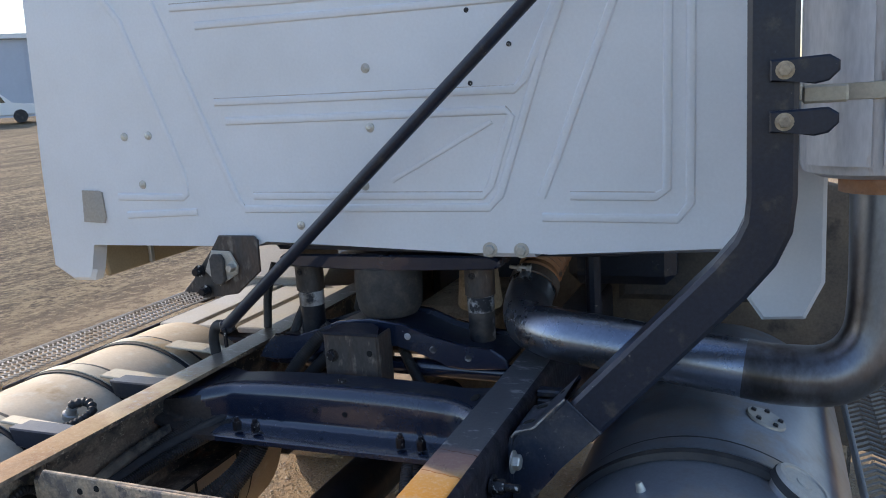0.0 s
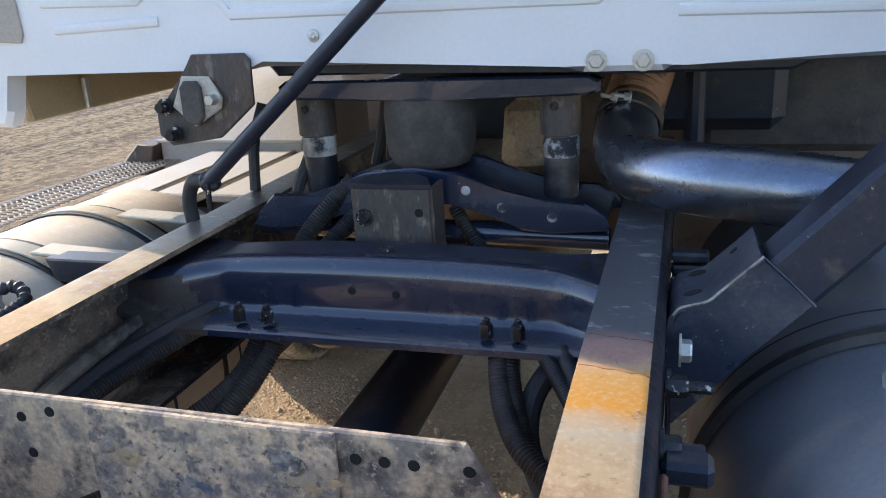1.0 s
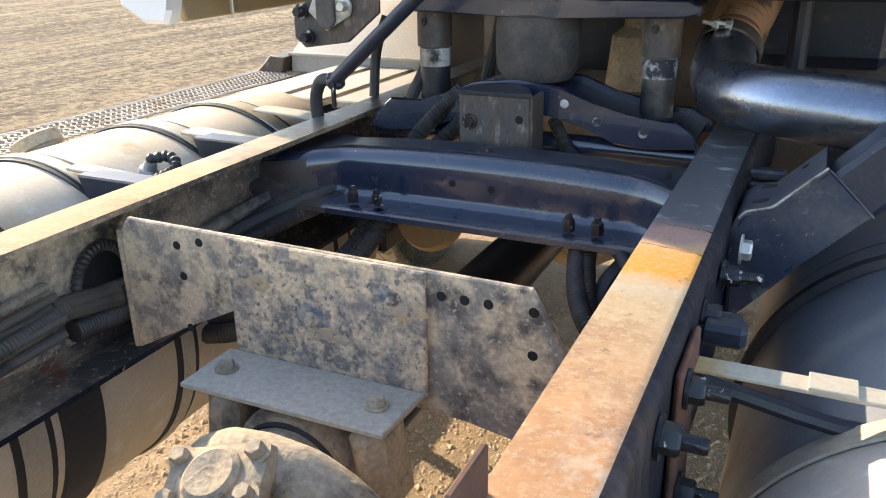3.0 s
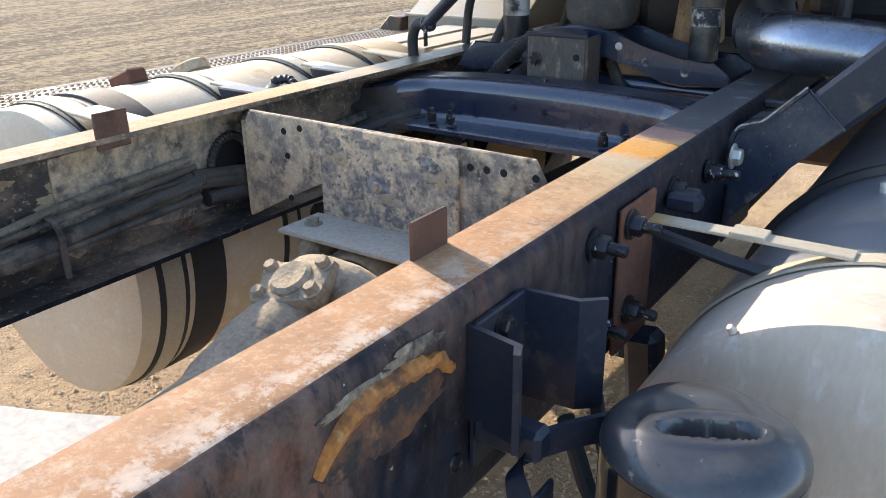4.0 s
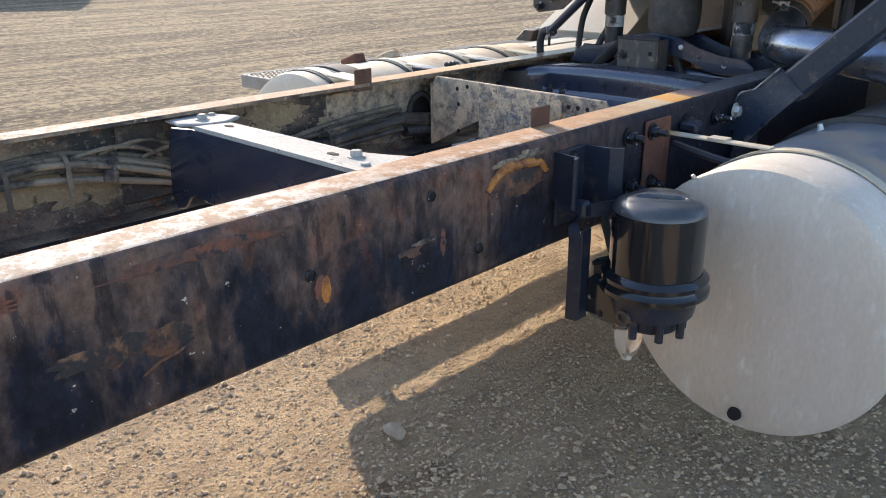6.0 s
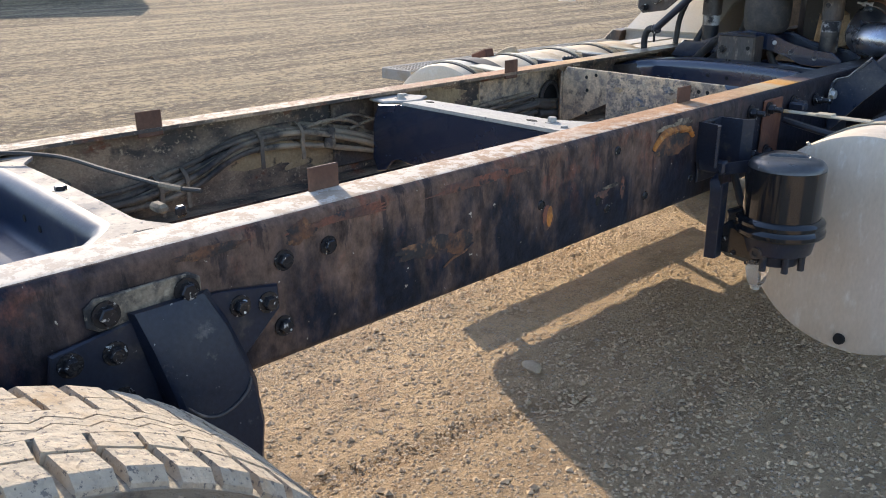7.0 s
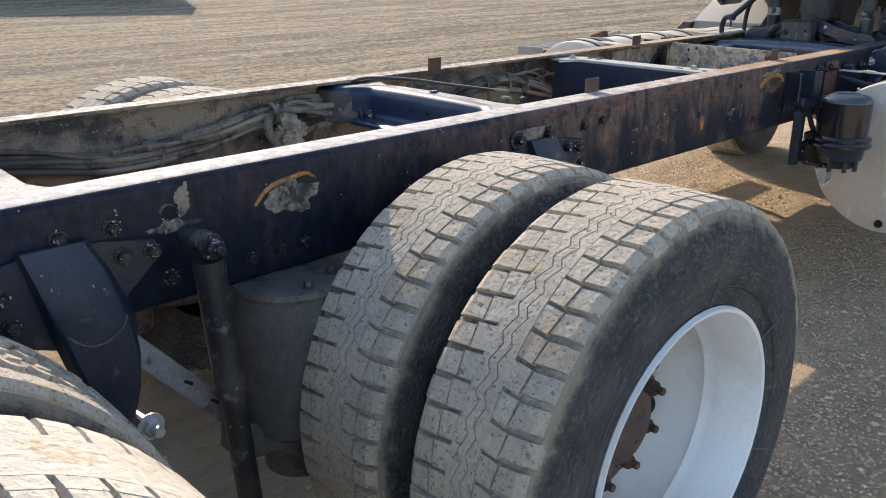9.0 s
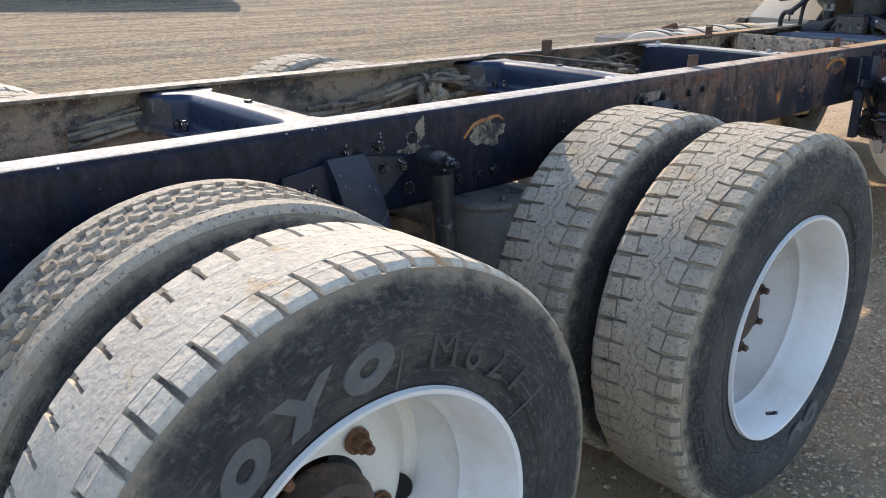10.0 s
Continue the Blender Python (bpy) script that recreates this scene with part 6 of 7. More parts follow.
def add_block(bm, u0, u1, a0, a1, r0, r1, lean=(0.0, 0.0), chamfer=0.004, a_skew=0.0):
    """A tread block between the across-tread places u0, u1 and the angles a0, a1."""
    def at(r, u, a):
        return bm.verts.new((u, r * math.sin(a), r * math.cos(a)))
    c = chamfer
    ca = c / r1
    p0, p1 = (u0, u0 + lean[0]), (u1, u1 + lean[1])
    low = [at(r0, p0[0], a0), at(r0, p1[0], a0 + a_skew), at(r0, p1[1], a1 + a_skew), at(r0, p0[1], a1)]
    top = [at(r1, p0[0] + c, a0 + ca), at(r1, p1[0] - c, a0 + ca + a_skew), at(r1, p1[1] - c, a1 - ca + a_skew), at(r1, p0[1] + c, a1 - ca)]
    bm.faces.new(top[::-1])
    for k in range(4):
        bm.faces.new((low[k], low[(k + 1) % 4], top[(k + 1) % 4], top[k]))


def add_rib(bm, n, u0, u1, r0, r1, steps=4):
    """A rib round the tyre between two edges, each given as (place, zigzag): a long slant, then a short one back."""
    jog = (-1.0, -0.62, -0.25, 0.12, 0.5, 1.0, 0.33, -0.33)
    rows = []
    for k in range(n * steps):
        a = 2 * math.pi * k / (n * steps)
        saw = jog[k % 8]
        e0, e1 = u0[0] + u0[1] * saw, u1[0] + u1[1] * saw
        row = []
        for u, r in ((e0, r0), (e0 + 0.0007, r1), (e1 - 0.0007, r1), (e1, r0)):
            row.append(bm.verts.new((u, r * math.sin(a), r * math.cos(a))))
        rows.append(row)
    for a, b in zip(rows, rows[1:] + rows[:1]):
        for j in range(3):
            bm.faces.new((a[j], a[j + 1], b[j + 1], b[j]))


def add_shoulder(bm, sd, u_in, u_top, u_out, a0, a1, r_base, r_top, r_slope, chamfer=0.0025, skew=0.0, lean=0.0, crown=0.0012):
    """A shoulder block: flat top, a slanted outer face and a steep foot; the inner edge runs askew by lean."""
    prof = [(u_in, r_base), (u_in + chamfer * 0.5, r_top), (u_top, r_top - crown), (u_out, r_slope), (u_out + 0.004, r_base - 0.008)]
    c = chamfer / r_top
    ends = []
    for a, inset, shift in ((a0, c, 0.0), (a1, -c, lean)):
        ring = []
        for k, (u, r) in enumerate(prof):
            aa = a + (inset if k in (1, 2, 3) else 0.0) + skew * (u - u_in)
            u += shift if k < 2 else 0.0
            ring.append(bm.verts.new((sd * u, r * math.sin(aa), r * math.cos(aa))))
        ends.append(ring)
    a, b = ends
    for k in range(4):
        bm.faces.new((a[k], a[k + 1], b[k + 1], b[k]))
    bm.faces.new(a[::-1])
    bm.faces.new(b)


def tread(kind):
    bm = bmesh.new()
    rng = random.Random(7)
    n = {"drive": 60, "worn": 58, "lug": 72}[kind]
    r0, r1 = R_TYRE - 0.014, R_TYRE
    p = 2 * math.pi / n
    for k in range(n):
        a = p * k
        j = lambda: rng.uniform(-0.0008, 0.0008)
        g = lambda: rng.uniform(-0.018, 0.018)
        for sd in (-1, 1):
            o = 0.0 if sd < 0 else 0.36 * p
            w = rng.uniform(-0.002, 0.002)
            if kind == "worn":
                add_shoulder(bm, sd, 0.0790, 0.109 + w, 0.118 + w, a + o + (0.06 + g()) * p, a + o + (0.92 + g()) * p, R_TYRE - 0.017, r1 - 0.0036 + 0.5 * j(), R_TYRE - 0.012, 0.0022, crown=0.0022)
                lo, hi = sorted((sd * 0.0795, sd * 0.050))
                add_block(bm, lo, hi, a + o + (0.03 + g()) * p, a + o + (0.90 + g()) * p, r0, r1 - 0.0030 + 0.4 * j(), chamfer=0.0006, a_skew=0.03 * p * sd)
            elif kind == "drive":
                add_shoulder(bm, sd, 0.0645, 0.106 + w, 0.121 + w, a + o + (0.07 + g()) * p, a + o + (0.93 + g()) * p, R_TYRE - 0.020, r1 - 0.0020 + j(), R_TYRE - 0.0135, 0.0030, skew=0.20 * sd, lean=0.006)
                inner = 0.0300 + rng.uniform(-0.001, 0.001)
                if sd > 0:
                    add_block(bm, inner, 0.0632, a + o + (0.10 + g()) * p, a + o + (0.99 + g()) * p, r0, r1 - 0.0008 + j(), (0.0, 0.0062), chamfer=0.0012, a_skew=-0.08 * p)
                else:
                    add_block(bm, -0.0632, -inner, a + o + (0.10 + g()) * p, a + o + (0.99 + g()) * p, r0, r1 - 0.0008 + j(), (-0.0062, 0.0), chamfer=0.0012, a_skew=0.08 * p)
            else:
                add_shoulder(bm, sd, 0.0790, 0.109, 0.119, a, a + p, R_TYRE - 0.022, r1 - 0.0035, R_TYRE - 0.014, 0.0)
                if k % 2 == 0:
                    add_block(bm, *sorted((sd * 0.117, sd * 0.1245)), a + 0.25 * p, a + 1.55 * p, 0.446, 0.479, chamfer=0.0015)
                add_block(bm, *sorted((sd * 0.082, sd * 0.070)), a + (0.30 + g()) * p, a + (1.0 + g()) * p, r0, r1 - 0.0035 + j(), chamfer=0.003)
        if kind == "lug":
            for q in range(4):
                u = -0.066 + q * 0.033
                o = (0.5 if q % 2 else 0.0) * p
                add_block(bm, u + 0.0015, u + 0.0315, a + o + (0.06 + g()) * p, a + o + (0.80 + g()) * p, r0 - 0.002, r1 - 0.0012 + j(), (0.005, -0.005), chamfer=0.0055, a_skew=(0.28 if q % 2 else -0.10) * p)
    if kind == "worn":
        add_rib(bm, n, (-0.0505, 0.0), (0.0505, 0.0), r0, r1 - 0.0030)
    if kind == "drive":
        add_rib(bm, n, (-0.0312, 0.0), (-0.0100, 0.0065), r0, r1 - 0.0009, 8)
        add_rib(bm, n, (-0.0086, 0.0065), (0.0086, 0.0065), r0, r1 - 0.0011, 8)
        add_rib(bm, n, (0.0100, 0.0065), (0.0312, 0.0), r0, r1 - 0.0009, 8)
    return bm


def squash(bm):
    """The load flattens the tyre where it meets the ground."""
    for v in bm.verts:
        lim = -AXLE_Z + 0.001
        if v.co.z < lim:
            v.co.z = lim
        if v.co.z < -0.33:
            k = min(1.0, (-0.33 - v.co.z) / 0.12)
            v.co.x *= 1 + 0.07 * k
    return bm


def wheel(kind, outer, label, clean=False):
    """A wheel round its own axle, which lies along x; outside is +x."""
    wh = empty("wheel")
    tagged(wh, label)
    side = [(0.479, 0.124), (0.474, 0.1246), (0.470, 0.1255), (0.4665, 0.1285), (0.460, 0.1288), (0.456, 0.1318), (0.449, 0.1325), (0.445, 0.1362), (0.438, 0.1372), (0.434, 0.1403), (0.425, 0.1418), (0.422, 0.1448), (0.40, 0.147), (0.36, 0.1445), (0.338, 0.139), (0.335, 0.136), (0.330, 0.138), (0.322, 0.134), (R_RIM + 0.012, 0.131), (R_RIM - 0.012, 0.115)]
    middle = [(R_TYRE - 0.0165, -0.114), (R_TYRE - 0.0125, -0.063), (R_TYRE - 0.009, -0.034), (R_TYRE - 0.0026, -0.030), (R_TYRE - 0.0026, 0.030), (R_TYRE - 0.009, 0.034), (R_TYRE - 0.0125, 0.063), (R_TYRE - 0.0165, 0.114)]
    if kind == "worn":
        middle = [(R_TYRE - 0.0205, -0.114), (R_TYRE - 0.015, -0.052), (R_TYRE - 0.013, -0.040), (R_TYRE - 0.013, 0.040), (R_TYRE - 0.015, 0.052), (R_TYRE - 0.0205, 0.114)]
    if kind == "lug":
        middle = [(R_TYRE - 0.020, -0.114), (R_TYRE - 0.012, -0.09), (R_TYRE - 0.007, 0.0), (R_TYRE - 0.012, 0.09), (R_TYRE - 0.020, 0.114)]
    prof = [(r, -z) for r, z in side[::-1]] + middle + side
    ns, nm = len(side), len(middle)
    tyre = part("tyre", squash(lathe(prof, pose(0, 0, 0, 0, 90, 0), 112, mats=[1] * ns + [0] * (nm - 1) + [1] * ns)), [M["groove"], M["sidewall"]], wh, "black truck tyre with dusty sidewall")
    blocks = tread(kind)
    if kind == "worn":
        for v in blocks.verts:
            v.co.y, v.co.z = v.co.y * 0.993, v.co.z * 0.993
    part("tread", squash(blocks), M["tread_pale" if kind == "worn" else "tread"], tyre, "dust-caked tread blocks", smooth=False)
    if outer:
        prof = [(R_RIM + 0.001, 0.106), (R_RIM + 0.007, 0.114), (R_RIM + 0.004, 0.123), (R_RIM - 0.004, 0.121), (R_RIM - 0.010, 0.108), (R_RIM - 0.016, 0.099), (R_RIM - 0.020, 0.074), (R_RIM - 0.026, 0.064), (R_RIM - 0.031, 0.030),
                (R_RIM - 0.034, 0.020), (R_RIM - 0.040, 0.008), (0.256, -0.008), (0.253, -0.03), (0.252, -0.112)]
        disc = [(0.252, -0.112), (0.247, -0.122), (0.232, -0.128), (0.212, -0.115), (0.19, -0.088), (0.165, -0.075), (0.10, -0.075), (0.10, -0.082), (0.165, -0.083), (0.20, -0.110), (0.225, -0.138), (0.252, -0.14)]
        rim = part("rim", lathe(prof, pose(SET, 0, 0, 0, 90, 0), 80), M["rim"], wh, "white painted deep-dish steel wheel")
        part("disc", lathe(disc, pose(SET, 0, 0, 0, 90, 0), 64), M["rim_cream" if clean else "rim_disc"], rim, "cream painted wheel disc" if clean else "dirt-stained wheel disc")
        for k in range(5):
            a = radians(36 + 72 * k)
            p = Vector((SET - 0.106, 0.208 * math.sin(a), 0.208 * math.cos(a)))
            part("hand_hole", lathe([(0, 0.004), (0.024, 0.004), (0.029, 0.0)], along(p, (1, -0.9 * math.sin(a), -0.9 * math.cos(a))), 20), M["hole"], rim)
        part("valve_stem", sweep([(SET + 0.085, 0.0, -R_RIM + 0.035), (SET + 0.112, 0.0, -R_RIM + 0.05)], 0.005, 8, 1), M["bolt"], rim)
        if clean:
            flange = [(0.088, -0.076), (0.092, -0.06), (0.090, -0.035), (0.078, -0.012), (0.060, -0.008), (0.058, -0.014), (0.040, -0.014), (0.036, -0.004), (0.0, -0.004)]
        else:
            flange = [(0.168, -0.074), (0.17, -0.068), (0.095, -0.066), (0.088, -0.04), (0.08, -0.015), (0.065, -0.008), (0.0, -0.008)]
        hub = part("hub", lathe(flange, pose(SET, 0, 0, 0, 90, 0), 40), M["cast_hub" if clean else "hub"], wh, "dark greasy hub" if clean else "rusty brown hub")
        if clean:
            for k in range(6):
                a = radians(60 * k + 12)
                part("hub_bolt", bolt((SET - 0.012, 0.049 * math.sin(a), 0.049 * math.cos(a)), (1, 0, 0), 0.008, 0.008), M["bolt"], hub)
        count, ring = (5, 0.133) if clean else (10, 0.143)
        for k in range(count):
            a = radians(360 / count * k + (37 if clean else 9))
            part("wheel_nut", bolt((SET - 0.068, ring * math.sin(a), ring * math.cos(a)), (1, 0, 0), 0.017, 0.024, True, 0.020), M["rust_nut" if clean else "hub"], hub)
    else:
        part("rim", lathe([(R_RIM + 0.001, 0.106), (R_RIM + 0.007, 0.114), (R_RIM - 0.004, 0.121), (R_RIM - 0.02, 0.09), (0.262, 0.03), (0.26, 0.02), (0.0, 0.02)], pose(0, 0, 0, 0, 90, 0), 64), M["rim"], wh)
    return wh


def lettering(wh, text, bars):
    """Raised moulding on the outer sidewall: a mark that can be read, and plain shapes."""
    turn = Matrix(((0, 0, 1, 0), (1, 0, 0, 0), (0, 1, 0, 0), (0, 0, 0, 1)))
    for ch, ang in text:
        cu = bpy.data.curves.new("moulded_mark", "FONT")
        cu.body, cu.size, cu.extrude, cu.align_x, cu.align_y = ch, 0.080, 0.0016, "CENTER", "CENTER"
        tmp = bpy.data.objects.new("tmp", cu)
        me = bpy.data.meshes.new_from_object(tmp)
        bpy.data.objects.remove(tmp)
        ob = new("moulded_mark", me)
        me.materials.append(M["sidewall_mark"])
        a, r = radians(ang), 0.357
        ob.matrix_local = pose(0.1452, r * math.sin(a), r * math.cos(a)) @ pose(0, 0, 0, -0.72 * ang, 0, 0) @ turn
        ob.parent = wh
    for kind, ang in bars:
        a, r = radians(ang), 0.362
        bm = bmesh.new()
        if kind == "ring":
            rings = []
            for q, x in ((1.0, -0.002), (0.97, 0.0012), (0.40, 0.0012), (0.36, -0.002)):
                rings.append([bm.verts.new((x, 0.043 * q * math.cos(t) + 0.3 * 0.034 * q * math.sin(t), 0.034 * q * math.sin(t))) for t in np.linspace(0, 2 * math.pi, 33)[:-1]])
            for c, d in zip(rings, rings[1:]):
                for k in range(32):
                    bm.faces.new((c[k], c[(k + 1) % 32], d[(k + 1) % 32], d[k]))
        else:
            add_prism(bm, [(-0.045, -0.030), (-0.022, 0.002), (-0.050, 0.034), (-0.022, 0.034), (-0.004, 0.014), (0.030, 0.034), (0.052, 0.034), (0.004, -0.006), (-0.014, -0.030)], 0.0035, pose(0.0015, 0, 0, 0, 0, 90))
        bmesh.ops.transform(bm, matrix=pose(0.1462, r * math.sin(a), r * math.cos(a)) @ pose(0, 0, 0, -ang, 0, 0), verts=bm.verts)
        part("moulded_shape", bm, M["letter"], wh)
    for ang, r_a, r_b in ((4, 0.305, 0.372), (58, 0.305, 0.385), (112, 0.31, 0.38)):
        a = radians(ang)
        part("moulded_line", sweep([(0.136 + 0.009 * min(1.0, (q - 0.305) / 0.055), q * math.sin(a), q * math.cos(a)) for q in np.linspace(r_a, r_b, 6)], 0.0016, 6, 1), M["letter"], wh)
    part("moulded_ring", lathe([(0.337, 0.1385), (0.3385, 0.1415), (0.340, 0.1395)], pose(0, 0, 0, 0, 90, 0), 96), M["sidewall_mark"], wh)


X_OUT, X_IN, AXLES = 1.040, 0.702, (-0.604, -1.908)
outer_1 = wheel("drive", True, "dual rear wheel with dusty block tread and white rim")
outer_2 = wheel("worn", True, "dual rear wheel with worn dust-caked tread and white rim", True)
copies = {}
for s in (1, -1):
    for k, y in enumerate(AXLES):
        turn = pose(s * X_OUT, y, AXLE_Z, 0, 0, 0 if s > 0 else 180)
        if s == 1 and k == 0:
            outer_1.matrix_basis = turn
            w = outer_1
        elif s == 1:
            outer_2.matrix_basis = turn
            w = outer_2
        else:
            w = copy_thing((outer_1, outer_2)[k], turn)
        w.parent = truck
        copies[s, k] = w
inner_1 = wheel("drive", False, "inner dual wheel with dusty block tread")
inner_2 = wheel("lug", False, "inner dual wheel with fine lugged tread")
for s in (1, -1):
    for k, y in enumerate(AXLES):
        src = inner_2 if (s == 1 and k == 1) else inner_1
        turn = pose(s * X_IN, y, AXLE_Z, 0, 0, 0 if s > 0 else 180)
        if s == 1:
            src.matrix_basis = turn
            w = src
        else:
            w = copy_thing(src, turn)
        w.parent = truck
for s in (1, -1):
    w = copy_thing(inner_1, pose(s * 1.02, 3.90, AXLE_Z, 0, 0, 0 if s > 0 else 180))
    w.parent = truck
    tagged(w, "front steering wheel under the fender")
lettering(copies[1, 1], [("M", 17.0), ("6", 27.8), ("2", 37.6), ("7", 47.6)], [("ring", -5.0), ("slash", -20.5), ("ring", -38)])
lettering(copies[1, 0], [], [("ring", 150), ("ring", 163)])

# ---- axles and suspension ----
for k, y in enumerate(AXLES):
    ax = tagged(empty("axle", (0, 0, 0), truck), "dusty drive axle with differential housing")
    part("tube", sweep([(-0.62, y, AXLE_Z), (0.62, y, AXLE_Z)], 0.065, 20, 1), M["shaded_iron"], ax)
    part("housing", lathe([(0, -0.16), (0.10, -0.15), (0.17, -0.08), (0.19, 0.0), (0.17, 0.08), (0.10, 0.16), (0.06, 0.26), (0, 0.26)], along((0.0, y, AXLE_Z + 0.02), (0, 1, 0.08)), 28), M["shaded_iron"], ax)
    for s in (-1, 1):
        # Chambers and arms are added to block the lit ground between the wheels.
        part("brake_chamber", lathe([(0, 0.0), (0.05, 0.0), (0.085, 0.015), (0.09, 0.05), (0.09, 0.06), (0.095, 0.065), (0.095, 0.08), (0.09, 0.085), (0.085, 0.17), (0.05, 0.19), (0, 0.19)], along((s * 0.36, y + 0.20, 0.50), (0, 1, 0.1)), 28), M["dark"], ax, "black brake chamber added to darken the gap by the axle")
        part("trailing_arm", sweep([(s * 0.50, y + 0.02, AXLE_Z - 0.07), (s * 0.50, y + 0.25, 0.40), (s * 0.50, y + 0.52, 0.47)], 0.062, 14, 5, flat=0.8), M["dark"], ax, "black trailing arm added to darken the gap by the axle")
        part("brake_drum", lathe([(0, -0.09), (0.20, -0.09), (0.205, 0.0), (0.20, 0.09), (0, 0.09)], along((s * 0.66, y, AXLE_Z), (1, 0, 0)), 40), M["rust"], ax)


def hanger(y, s, label, dusty):
    hg = tagged(empty("spring_hanger", (0, 0, 0), truck), label)
    x = s * (OUT + 0.004)
    part("plate", prism([(y + 0.098, 0.878), (y + 0.098, 0.838), (y + 0.04, 0.79), (y - 0.02, 0.74), (y - 0.10, 0.72), (y - 0.20, 0.76), (y - 0.25, 0.84), (y - 0.243, 0.878), (y - 0.10, 0.898), (y + 0.0, 0.894)], 0.010, pose(x, 0, 0, 0, 0, 90) @ pose(0, -0.010 if s > 0 else 0, 0), 0.003), M["dark"], hg)
    bm = bmesh.new()
    stations = [(0.905, -0.132, -0.030, 0.012, 0.008), (0.85, -0.120, -0.008, 0.034, 0.012), (0.79, -0.107, 0.010, 0.044, 0.016), (0.74, -0.097, 0.022, 0.050, 0.018), (0.69, -0.085, 0.026, 0.054, 0.016), (0.63, -0.068, 0.018, 0.055, 0.014), (0.57, -0.055, 0.002, 0.050, 0.012), (0.50, -0.045, -0.010, 0.040, 0.010)]
    rings = []
    for z, left, right, d, skirt in stations:
        q = [(0, left - 0.006), (d * 0.9, left), (d, left + 0.007), (d, right - 0.007), (d * 0.88, right), (d * 0.45, right + 0.35 * skirt), (d * 0.22, right + skirt), (0, right + skirt + 0.004)]
        rings.append([bm.verts.new((s * (OUT + 0.012 + a), y + b, z)) for a, b in q])
    for a, b in zip(rings, rings[1:]):
        for j in range(len(a)):
            bm.faces.new((a[j], a[(j + 1) % len(a)], b[(j + 1) % len(a)], b[j]))
    bm.faces.new(rings[0])
    bm.faces.new(rings[-1][::-1])
    part("hanger_body", bm, M["leg"], hg, "scuffed blue-black cast leg")
    seam = [(0.047, -0.098, 0.772), (0.060, -0.088, 0.755), (0.0625, -0.070, 0.738), (0.064, -0.050, 0.731), (0.064, -0.025, 0.735), (0.063, 0.0, 0.750), (0.058, 0.012, 0.768)]
    part("weld_seam", sweep([(s * (OUT + a), y + b, z) for a, b, z in seam], 0.0024, 8, 4), M["worn_iron"], hg, "worn weld across the leg")
    part("shackle_pin", sweep([(s * (OUT + 0.02), y - 0.018, 0.560), (s * (OUT + 0.076), y - 0.018, 0.560)], 0.017, 14, 1), M["worn_iron"], hg)
    rows = ((0.077, 0.855), (0.029, 0.864), (-0.162, 0.855), (-0.221, 0.859), (-0.161, 0.785)) if dusty else ((-0.063, 0.911), (0.029, 0.911), (0.035, 0.860), (0.089, 0.857), (0.123, 0.793), (-0.160, 0.785), (-0.168, 0.835))
    for dy, z in rows:
        part("bolt", bolt((s * (OUT if z > 0.89 or dy > 0.1 else OUT + 0.014), y + dy, z), (s, 0, 0), 0.012, 0.013), M["nut"], hg)
    if dusty:
        part("dusty_link", prism([(y - 0.19, 0.898), (y - 0.175, 0.888), (y - 0.04, 0.888), (y - 0.025, 0.90), (y - 0.025, 0.925), (y - 0.04, 0.935), (y - 0.175, 0.935), (y - 0.19, 0.925)], 0.008, pose(s * (OUT + 0.009), 0, 0, 0, 0, 90), 0.002), M["sand"], hg, "dust-coated spacer link")
        for yy in (y - 0.165, y - 0.05):
            part("bolt", bolt((s * (OUT + 0.012), yy, 0.912), (s, 0, 0), 0.0135, 0.012), M["bolt"], hg)
    return hg


for s in (1, -1):
    hanger(-0.13, s, "black cast suspension hanger bolted to the rail", True)
    hanger(-1.385, s, "black cast suspension hanger bolted to the rail", False)
rail_bolts([(-0.011, 0.909, 0.012), (0.075, 0.912, 0.011), (-0.02, 0.80, 0.012), (-0.961, 0.792, 0.012), (-1.02, 0.79, 0.012), (-1.09, 0.785, 0.012)], rail_r)
rail_holes([(-1.252, 0.917)], rail_r, r=0.012)

